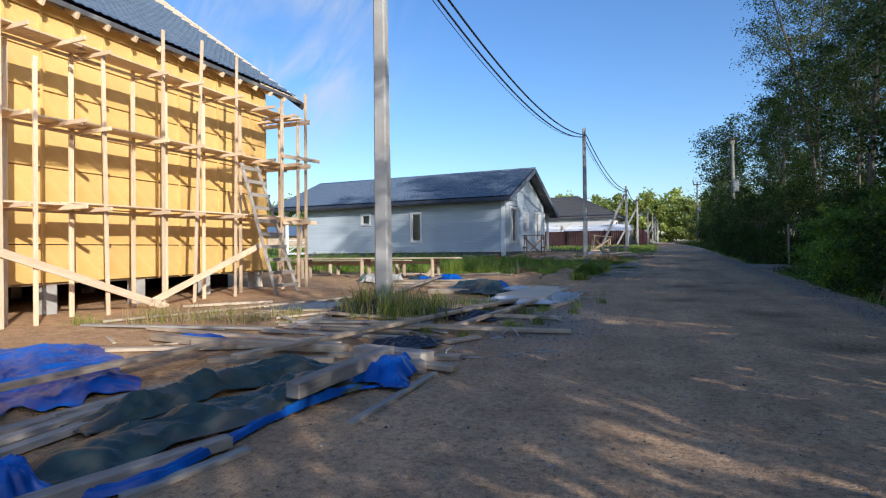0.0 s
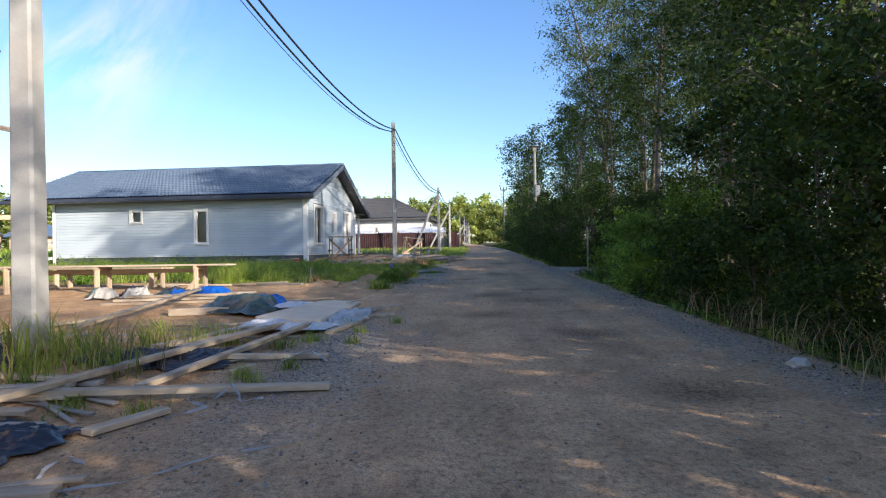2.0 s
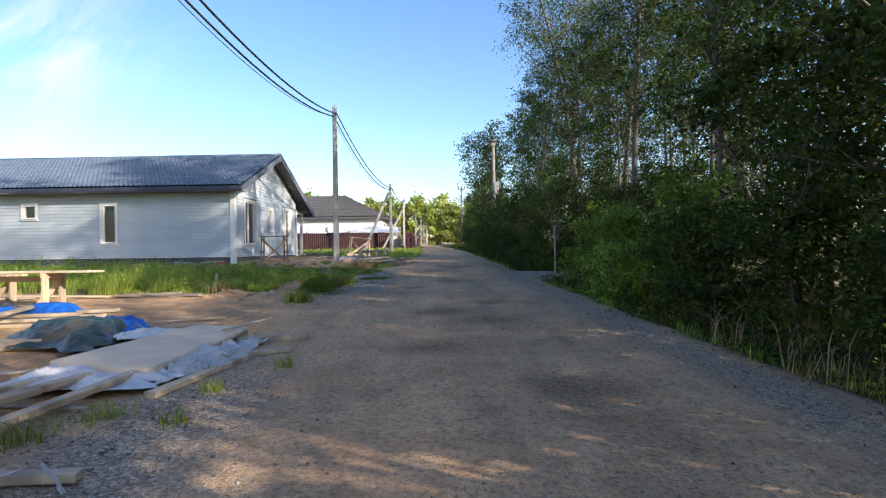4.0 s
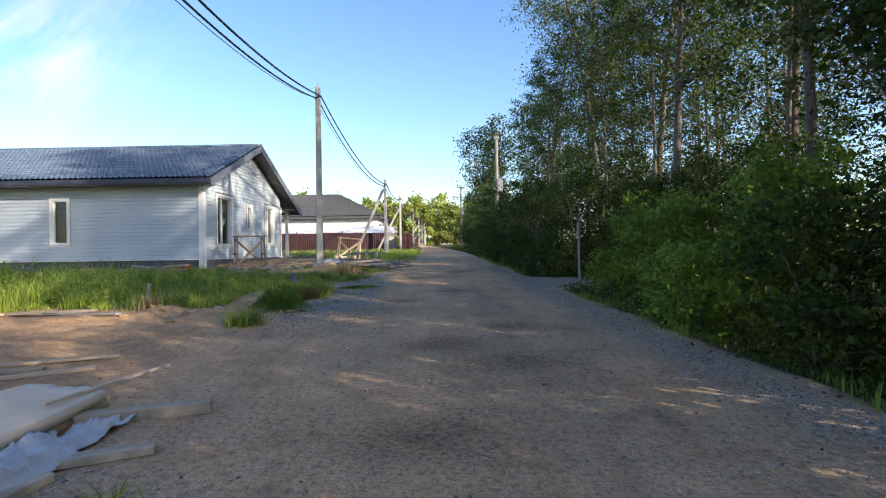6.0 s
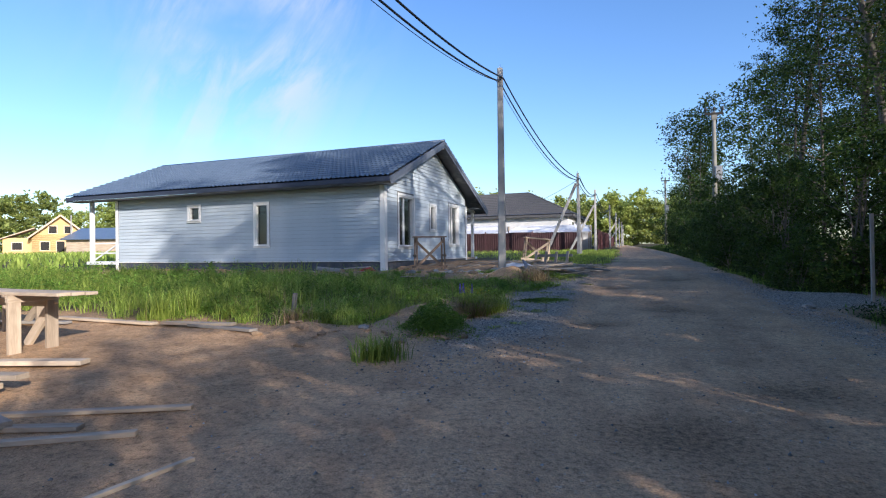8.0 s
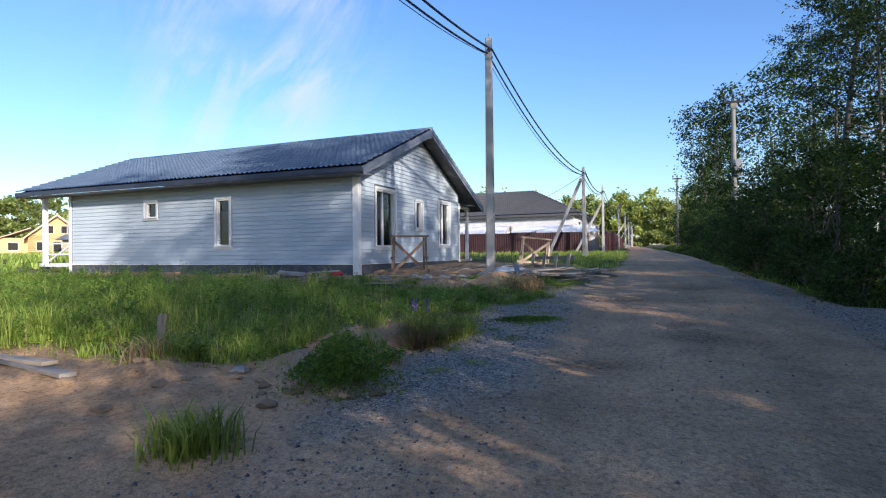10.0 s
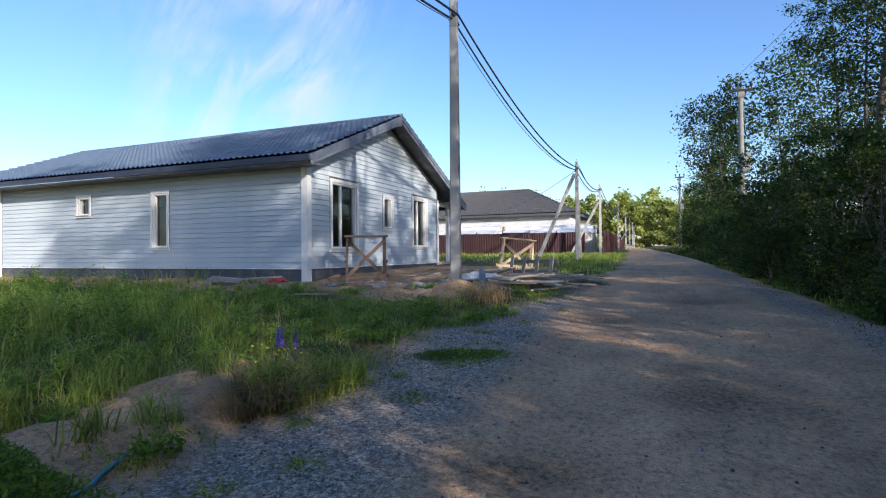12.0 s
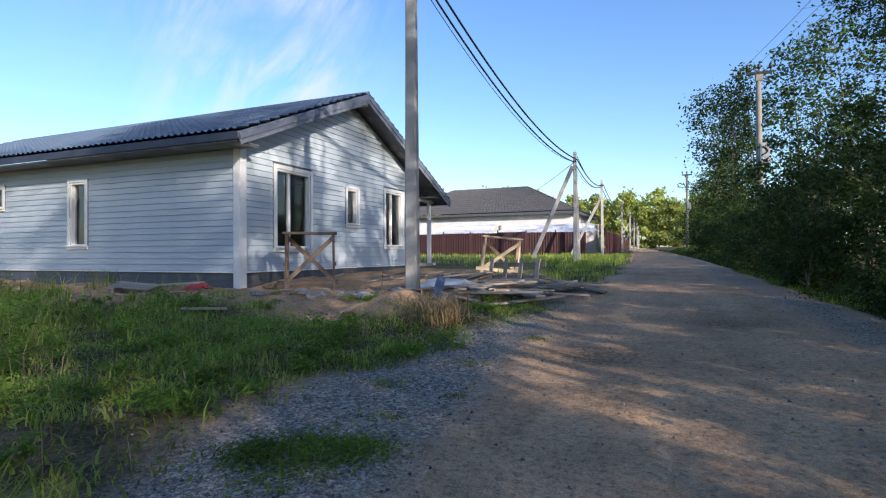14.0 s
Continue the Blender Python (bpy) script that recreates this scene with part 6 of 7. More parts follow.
    lumber("board", (-2.85, 8.55), (-1.27, 8.66), 0.09, 0.05, fw, "pale board end reaching to the track", "board", loose, 0.02)
    lumber("board", (-2.34, 6.35), (-2.1, 6.9), 0.12, 0.04, ow, "short grey board lying on the soil", "board", loose, 0.01)
    lumber("board", (-2.1, 8.05), (-1.95, 8.3), 0.07, 0.045, fw, "short pale offcut lying in the gravel", "board", loose)
    rng = random.Random(8)
    for k in range(9):
        y = 6.35 + k * 0.14
        lumber("board", (-5.2 + rng.random() * 0.5, y + rng.uniform(-0.15, 0.15)), (-3.2 + rng.random() * 0.5, y + rng.uniform(-0.12, 0.2)), 0.11, 0.035, (ow, gw)[k % 2], "weathered board in a scattered heap", "board", "scattered heap of boards", 0.01 + 0.03 * (k % 3))
    for k in range(7):
        x, y = -7.8 + rng.random() * 2.6, 7.0 + rng.random() * 3.6
        a = rng.random() * 3
        lumber("board", (x - math.cos(a) * 0.7, y - math.sin(a) * 0.5), (x + math.cos(a) * 0.7, y + math.sin(a) * 0.5), 0.1, 0.03, ow, "scrap board on the sand before the scaffold", "board", "scrap boards on the sand", 0.01)
    for k in range(46):
        x, y, a, l = -7.2 + rng.random() * 5.0, 5.3 + rng.random() * 6.0, rng.uniform(-0.7, 0.7), rng.uniform(0.12, 0.55)
        lumber("lath", (x - math.cos(a) * l, y - math.sin(a) * l), (x + math.cos(a) * l, y + math.sin(a) * l), rng.uniform(0.025, 0.06), rng.uniform(0.012, 0.025), (ow, gw, gw)[k % 3], "thin weathered lath scrap on the sandy lot", "lath", "lath scraps on the lot", 0.002, 0.03 * rng.random())
    lumber("board", (-8.6, 6.6), (-6.0, 11.9), 0.12, 0.04, fw, "long pale board on the sand before the scaffold", "board", loose, 0.02)
    lumber("board", (-8.9, 8.6), (-7.7, 9.9), 0.14, 0.05, fw, "pale board on the sand before the scaffold", "board", loose, 0.02)
    lumber("board", (-5.4, 10.4), (-5.5, 14.7), 0.14, 0.04, fw, "long pale board propped on low timbers", "board", loose, 0.1, 0.25)
    sheet("black_film", [(-3.3, 5.85), (-2.5, 5.8), (-2.35, 6.45), (-3.1, 6.6)], M["black_film"], "crumpled black plastic film on the soil", "plastic film", 21, 0.09, 0.01, 56, 0.02, 0.12, folds=24)
    sheet("black_film", [(-4.9, 7.5), (-3.9, 7.4), (-3.8, 8.0), (-4.8, 8.1)], M["black_film"], "crumpled black plastic film at the pole's foot", "plastic film", 23, 0.12, 0.01, 56, 0.04, 0.12, folds=24)
    sheet("black_film", [(-3.6, 7.9), (-2.3, 8.2), (-2.2, 9.0), (-3.3, 8.9)], M["black_film"], "dusty grey-black plastic film under the boards", "plastic film", 25, 0.1, 0.01, 56, 0.04, 0.1, folds=24)
    sheet("black_film", [(-7.2, 8.6), (-5.7, 9.0), (-6.3, 11.0), (-7.3, 10.3)], M["black_film"], "flat grey-black plastic film on the sand", "plastic film", 27, 0.035, 0.005, 56, 0.0, 0.1, folds=9)
    # the stack of sheets under white film
    for k, (dx, dy) in enumerate(((0, 0), (0.06, -0.1))):
        c = [(-3.05 + dx, 11.1 + dy), (-1.95 + dx, 10.75 + dy), (-1.75 + dx, 12.95 + dy), (-2.5 + dx, 13.2 + dy)]
        sheet("insulation_sheet", c, M["board_sheet"], "pale buff fibre slab with broken edges in a low stack", "sheet", 30 + k, 0.015, 0.075 + 0.085 * k, 24, 0.0, 0.02, 0.072, "stack of buff slabs", 3)
    sheet("white_film", [(-3.2, 10.35), (-1.75, 10.3), (-1.7, 11.1), (-2.95, 11.5)], M["white_film"], "crumpled white translucent film round the sheets", "plastic film", 33, 0.09, 0.04, 60, 0.04, 0.1, folds=22)
    sheet("white_film", [(-1.85, 10.4), (-1.4, 11.3), (-1.4, 12.6), (-1.95, 12.2)], M["white_film"], "crumpled white film hanging off the stack", "plastic film", 35, 0.12, 0.02, 60, 0.06, 0.1, folds=22)
    sheet("white_film", [(-3.2, 12.4), (-2.7, 12.3), (-2.55, 12.95), (-3.0, 12.95)], M["white_film"], "pale film over the stack's far end", "plastic film", 37, 0.06, 0.11, 60, 0.02, 0.1, folds=22)
    lumber("board", (-1.75, 12.55), (-0.93, 12.8), 0.13, 0.09, fw, "pale beam end beside the stack", "beam", loose, 0.0)
    lumber("board", (-1.65, 11.8), (-0.98, 12.05), 0.12, 0.05, fw, "pale board end beside the stack", "board", loose, 0.0)
    lumber("board", (-1.66, 10.2), (-1.38, 11.7), 0.1, 0.05, fw, "pale board beside the stack", "board", loose, 0.0)
    lumber("batten", (-1.86, 12.4), (-1.66, 13.75), 0.035, 0.02, fw, "thin pale batten across the stack", "board", loose, 0.2, 0.12)
    # tarps, beam and bags further in
    sheet("green_tarp", [(-4.9, 12.6), (-3.1, 11.9), (-3.2, 13.3), (-4.4, 14.0)], M["green_tarp"], "dark green crumpled tarp heaped on boards", "tarp", 41, 0.17, 0.03, 72, 0.16, 0.08, folds=9)
    sheet("blue_tarp", [(-3.7, 12.9), (-3.1, 12.7), (-3.3, 13.7), (-4.1, 13.9)], M["blue_tarp"], "blue corner of a heaped tarp", "tarp", 43, 0.13, 0.04, 60, 0.12, 0.08, folds=10)
    sheet("green_tarp", [(-7.0, 14.6), (-5.3, 14.2), (-5.2, 15.0), (-6.6, 15.4)], M["green_tarp"], "dark green tarp over a low stack", "tarp", 45, 0.13, 0.05, 60, 0.1, 0.08, folds=10)
    sheet("blue_tarp", [(-5.6, 14.3), (-4.9, 14.3), (-4.9, 14.8), (-5.5, 14.9)], M["blue_tarp"], "scrap of blue tarp on boards", "tarp", 47, 0.16, 0.1, 28, 0.05, folds=7)
    for x, y, k in ((-8.4, 15.6, 1), (-7.7, 15.7, 2), (-7.2, 15.0, 3), (-6.5, 15.2, 2), (-6.0, 14.7, 4), (-8.0, 15.0, 3)):
        sheet("plastic_bag", [(x - 0.3, y - 0.2), (x + 0.3, y - 0.25), (x + 0.3, y + 0.2), (x - 0.25, y + 0.25)], M[("green_tarp", "black_film", "concrete", "blue_tarp")[k - 1]], ("dark green", "black", "dirty grey", "bright blue")[k - 1] + " bunched plastic bag among the timbers", "bag", 50 + k, 0.16, 0.02, 36, 0.1, group="bunched plastic bags", folds=20)
    for k in range(6):
        lumber("board", (-7.3 + 0.2 * k, 13.9 + 0.12 * k), (-4.9 + 0.1 * k, 14.05 + 0.15 * k), 0.14, 0.05, (ow, fw)[k % 2], "sawn board in a low stack", "board", "low stack of boards", 0.06 * (k % 3))
    lumber("beam", (-5.0, 12.3), (-4.0, 12.5), 0.15, 0.13, ow, "short thick beam on the sand", "beam", "", 0.0)
    lumber("board", (-5.1, 14.5), (-3.55, 14.05), 0.15, 0.05, gw, "grey board on the sand", "board", loose, 0.03)
    lumber("board", (-3.65, 14.08), (-3.1, 14.28), 0.09, 0.035, ow, "short board end on the sand", "board", loose, 0.0)
    lumber("board", (-3.55, 13.78), (-2.62, 14.3), 0.07, 0.035, ow, "thin board on the sand", "board", loose, 0.0)
    lumber("board", (-4.5, 14.0), (-2.7, 14.9), 0.08, 0.03, ow, "thin board on the sand", "board", loose, 0.0)
    lumber("board", (-6.7, 15.3), (-4.9, 15.8), 0.16, 0.05, fw, "pale board lying at the bench's foot", "board", loose, 0.02)
    for a, b in (((-8.5, 18.3), (-6.4, 18.2)), ((-6.3, 18.3), (-4.7, 17.9)), ((-9.5, 17.6), (-7.8, 17.9)), ((-5.6, 18.1), (-4.2, 17.7))):
        lumber("board", a, b, 0.14, 0.04, (ow, gw)[int(-a[0]) % 2], "weathered board lying along the grass edge", "board", "boards along the grass edge", 0.02)
    # straps
    ribbon("packing_strap", [rest(-1.85, 5.45, 0.03), rest(-1.55, 5.6, 0.02), rest(-1.3, 5.95, 0.02), rest(-1.05, 6.05, 0.03), rest(-0.9, 6.2, 0.02)], M["white_film"], "thin white plastic packing strap", "strap", 0.008)
    ribbon("packing_strap", [rest(-2.1, 5.6, 0.02), rest(-2.05, 5.75, 0.1), rest(-1.95, 5.8, 0.02)], M["white_film"], "short white plastic packing strap", "strap", 0.01)
    ribbon("packing_strap", [rest(-1.85, 7.2, 0.02), rest(-1.75, 7.3, 0.12), rest(-1.6, 7.1, 0.02), rest(-1.45, 7.2, 0.02)], M["white_film"], "white plastic packing strap on a board", "strap", 0.012)
    ribbon("packing_strap", [rest(-1.75, 8.5, 0.02), rest(-1.5, 8.7, 0.1), rest(-1.25, 8.5, 0.03)], M["white_film"], "white plastic packing strap on a board", "strap", 0.012)
    ribbon("packing_strap", [rest(-4.7, 6.4, 0.08), rest(-4.4, 6.75, 0.22), rest(-4.2, 6.4, 0.08), rest(-4.5, 6.2, 0.06), rest(-4.1, 6.1, 0.04)], M["white_film"], "tangled white packing strap on the boards", "strap", 0.012)
    ribbon("packing_strap", [rest(-2.05, 7.2, 0.02), rest(-1.95, 6.9, 0.1), rest(-1.8, 6.95, 0.03), rest(-2.0, 6.7, 0.02)], M["white_film"], "white plastic packing strap on a board", "strap", 0.014)


def work_benches():
    """Long benches of planks on short legs."""
    def bench(x0, y0, x1, y1, top, label, legs):
        ob = thing("work_bench", pose(x0, y0, gz(x0, y0)), label, "bench", "plank benches on the lot")
        inv = ob.matrix_basis.inverted()
        z = gz((x0 + x1) / 2, (y0 + y1) / 2) + top
        d = Vector((x1 - x0, y1 - y0, 0)).normalized()
        s = Vector((-d.y, d.x, 0))
        for k in (-1, 0, 1):
            o = s * 0.17 * k
            timber("plank", inv @ (Vector((x0, y0, z + 0.005 * k)) + o), inv @ (Vector((x1, y1, z - 0.005 * k)) + o), 0.15, 0.04, M["old_wood"], ob)
        timber("rail", inv @ (Vector((x0, y0, z - 0.16)) + s * 0.2), inv @ (Vector((x1 - 0.8 * d.x, y1 - 0.8 * d.y, z - 0.14)) + s * 0.2), 0.04, 0.1, M["old_wood"], ob)
        for t in legs:
            p = Vector((x0, y0, 0)).lerp(Vector((x1, y1, 0)), t)
            for sd in (-0.22, 0.22):
                q = p + s * sd
                timber("leg", inv @ Vector((q.x, q.y, gz(q.x, q.y) - 0.05)), inv @ Vector((q.x, q.y, z - 0.03)), 0.14, 0.05, M["old_wood"], ob, (d.x, d.y, 0))
            timber("bearer", inv @ (p + s * 0.3 + Vector((0, 0, z - 0.06))), inv @ (p - s * 0.3 + Vector((0, 0, z - 0.06))), 0.06, 0.09, M["old_wood"], ob)
        e = Vector((x0, y0, 0)).lerp(Vector((x1, y1, 0)), legs[-1])
        timber("brace", inv @ (e - d * 0.55 + s * 0.26 + Vector((0, 0, gz(e.x, e.y)))), inv @ (e + s * 0.26 + Vector((0, 0, z - 0.1))), 0.05, 0.12, M["old_wood"], ob)
    bench(-11.8, 16.7, -5.55, 16.25, 0.68, "long pale plank bench on short timber legs", (0.05, 0.45, 0.87))
    bench(-14.5, 18.6, -7.8, 17.4, 0.55, "long low plank bench behind another", (0.1, 0.5, 0.95))


def trestle(name, x, y, turn, w, h, depth, mat, label, category, group="", tip=0.0):
    """A cross-braced trestle."""
    ob = thing(name, pose(x, y, gz(x, y) + (0.02 if not tip else 0.05), 0, tip, turn), label, category, group)
    for sx in (-1, 1):
        for sy in (-1, 1):
            timber("leg", (sx * w / 2 * 1.04, sy * depth / 2 * 1.25, -0.06), (sx * w / 2, sy * depth / 2, h - 0.03), 0.07, 0.05, mat, ob, (1, 0, 0))
        timber("cross_bar", (sx * (w / 2 + 0.05), -depth / 2 - 0.08, h * 0.42), (sx * (w / 2 + 0.05), depth / 2 + 0.08, h * 0.42), 0.03, 0.08, mat, ob)
    for k in range(3):
        timber("top_board", (-w / 2 - 0.08, -depth / 2 + depth * k / 2, h + 0.003 * k), (w / 2 + 0.08, -depth / 2 + depth * k / 2, h), depth / 2 - 0.01, 0.045, mat, ob)
    timber("brace", (-w / 2, -depth / 2 - 0.07, 0.12), (w / 2, -depth / 2 - 0.07, h - 0.1), 0.03, 0.09, mat, ob)
    timber("brace", (w / 2, depth / 2 + 0.07, 0.12), (-w / 2, depth / 2 + 0.07, h - 0.1), 0.03, 0.09, mat, ob)
    timber("foot_rail", (-w / 2 - 0.2, -depth / 2 - 0.06, 0.1), (w / 2 + 0.1, -depth / 2 - 0.06, 0.1), 0.03, 0.09, mat, ob)
    return ob


def house_clutter():
    gw, ow = M["grey_wood"], M["old_wood"]
    trestle("trestle", -5.85, 30.0, 30, 0.98, 1.16, 0.4, M["stained_wood"], "cross-braced timber trestle beside the house's gable", "trestle")
    trestle("trestle", -2.7, 34.6, 20, 0.95, 1.0, 0.35, M["fresh_wood"], "pale open timber trestle standing askew behind the pole", "trestle", "", 6)
    # the ruined pallet and boards round the pole
    pal = thing("pallet", pose(-1.7, 32.0, gz(-1.7, 32.0), 0, 0, -35), "weathered grey broken pallet standing on its edge", "pallet")
    for z in (0.14, 0.42):
        timber("rail", (-0.9, 0.03, z), (0.9, 0.03, z + 0.02), 0.03, 0.1, gw, pal)
    for x in (-0.8, -0.3, 0.2, 0.72):
        timber("slat", (x - 0.05, -0.06, -0.02), (x, 0.0, 0.58), 0.11, 0.03, gw, pal, (0, 1, 0))
    rng = random.Random(4)
    spots = [(-2.9, 29.7), (-2.3, 29.2), (-1.9, 29.6), (-1.4, 28.9), (-1.1, 28.3), (-0.9, 30.6), (-0.6, 31.1), (-1.7, 30.4), (-2.5, 30.6), (-1.2, 29.4), (-0.5, 30.2), (-2.0, 28.4), (-2.8, 31.6), (-3.6, 31.2), (-2.2, 29.9), (-1.6, 29.2), (-0.9, 28.9), (-2.6, 29.0), (-1.5, 31.4), (-0.3, 30.8), (-1.9, 30.9)]
    for k, (x, y) in enumerate(spots + [(a + 0.2, b + 0.35) for a, b in spots]):
        a, l = rng.uniform(-0.9, 0.9), rng.uniform(0.3, 0.9)
        lumber("board", (x - math.cos(a) * l, y - math.sin(a) * l), (x + math.cos(a) * l, y + math.sin(a) * l), rng.uniform(0.08, 0.18), 0.03, (gw, ow)[k % 2], "weathered board in the scrap heap by the pole", "board", "scrap heap by the pole", 0.02 + 0.1 * rng.random(), 0.02 + 0.26 * rng.random())
    lumber("board", (-1.85, 26.95), (-2.15, 28.1), 0.14, 0.03, M["plinth"], "dark painted board leaning on the sand heap", "board", "", 0.0, 0.4, 30)
    lumber("board", (-3.05, 26.4), (-2.9, 28.5), 0.06, 0.04, ow, "long pole lying in the grass", "pole", "", 0.03, 0.1)
    lumber("board", (-5.3, 25.8), (-4.6, 25.9), 0.06, 0.03, ow, "pale lath lying in the grass", "board", "", 0.12)
    pal2 = thing("pallet", pose(-9.0, 28.3, gz(-9.0, 28.3) + 0.04, 8, 6, 25), "small heap of pale boards nailed together", "pallet")
    for k in range(3):
        timber("slat", (-0.4, -0.2 + 0.2 * k, 0.14), (0.4, -0.2 + 0.2 * k, 0.14), 0.15, 0.03, gw, pal2)
    for x in (-0.3, 0.3):
        timber("rail", (x, -0.3, 0.06), (x, 0.3, 0.06), 0.05, 0.1, ow, pal2)
    sheet("red_bag", [(-7.9, 28.3), (-7.35, 28.5), (-7.45, 28.85), (-7.95, 28.75)], M["red"], "crumpled red plastic bag by the wall", "bag", 61, 0.16, 0.02, 26, 0.06, folds=8)
    lumber("board", (-8.35, 28.25), (-7.6, 28.75), 0.2, 0.04, gw, "grey board across the red bag", "board", "", 0.2, 0.14)
    sheet("grey_film", [(-3.3, 29.7), (-2.4, 29.3), (-2.1, 30.3), (-3.0, 30.6)], M["white_film"], "crumpled pale film by the pole's foot", "plastic film", 63, 0.12, 0.05, 36, 0.06, folds=8)
    for k in range(26):
        x, y = -6.6 + rng.random() * 3.8, 27.6 + rng.random() * 2.0
        if abs(x + 5.85) < 0.6 and y > 29.4:
            continue
        rock("rubble", x, y, 0.06 + 0.1 * rng.random(), M[("stone", "clod", "stone")[k % 3]], "broken rubble on the dug soil", "rubble", "rubble by the house", 0.55, k)
    for k in range(44):
        x, y, a, l = -7.0 + rng.random() * 5.6, 28.0 + rng.random() * 6.5, rng.uniform(-1.2, 1.2), rng.uniform(0.12, 0.5)
        if abs(x + 5.85) < 0.7 and abs(y - 30.0) < 0.6 or x < -6.6 and y > 29.2:
            continue
        lumber("lath", (x - math.cos(a) * l, y - math.sin(a) * l), (x + math.cos(a) * l, y + math.sin(a) * l), rng.uniform(0.04, 0.1), 0.025, (ow, gw, M["stained_wood"])[k % 3], "splintered lath scrap on the dug soil", "lath", "lath scraps by the gable", 0.01, 0.1 * rng.random())
    for k in range(15):
        x, y = -12.5 + rng.random() * 7.5, 27.8 + rng.random() * 1.5
        lumber("board", (x, y), (x + rng.uniform(0.4, 1.1), y + rng.uniform(-0.2, 0.2)), 0.1, 0.03, ow, "scrap board on the dug soil by the wall", "board", "scrap boards by the wall", 0.02)
    rock("stone", 3.43, 8.2, 0.095, M["pale_stone"], "pale grey fieldstone on the track's edge", "stone", "", 0.6, 3)
    rock("stone", -1.99, 18.25, 0.08, M["stone"], "pale stone in the soil", "stone", "pale stones in the soil", 0.5, 5)
    rock("stone", -2.85, 18.3, 0.08, M["stone"], "pale stone in the soil", "stone", "pale stones in the soil", 0.5, 6)
    rock("stone", 3.55, 21.8, 0.1, M["stone"], "pale stone in the soil", "stone", "pale stones in the soil", 0.5, 9)
    for k in range(34):
        x, y = ((-2.6 + rng.gauss(0, 0.6), 17.75 + rng.gauss(0, 0.25)) if k < 16 else (-2.4 + rng.gauss(0, 0.3), 20.0 + rng.gauss(0, 0.7))) if k < 26 else (-3.7 + rng.gauss(0, 0.4), 18.2 + rng.gauss(0, 0.2))
        rock("soil_clod", x, y, rng.uniform(0.025, 0.075), M["clod"], "crumbly clod of sandy soil at the meadow's edge", "clod", "soil clods at the meadow's edge", 0.5, k + 20)
    st = timber("stake", rest(-4.29, 18.77, -0.1), rest(-4.25, 18.8, 0.42), 0.07, 0.05, gw, lift=(1, 0, 0))
    tagged(st, "weathered wooden stake in the grass", "stake")
    st = timber("stake", rest(4.7, 22.5, -0.1), rest(4.7, 22.52, 1.5), 0.05, 0.05, gw, lift=(1, 0, 0))
    tagged(st, "thin grey post at the ditch", "stake")


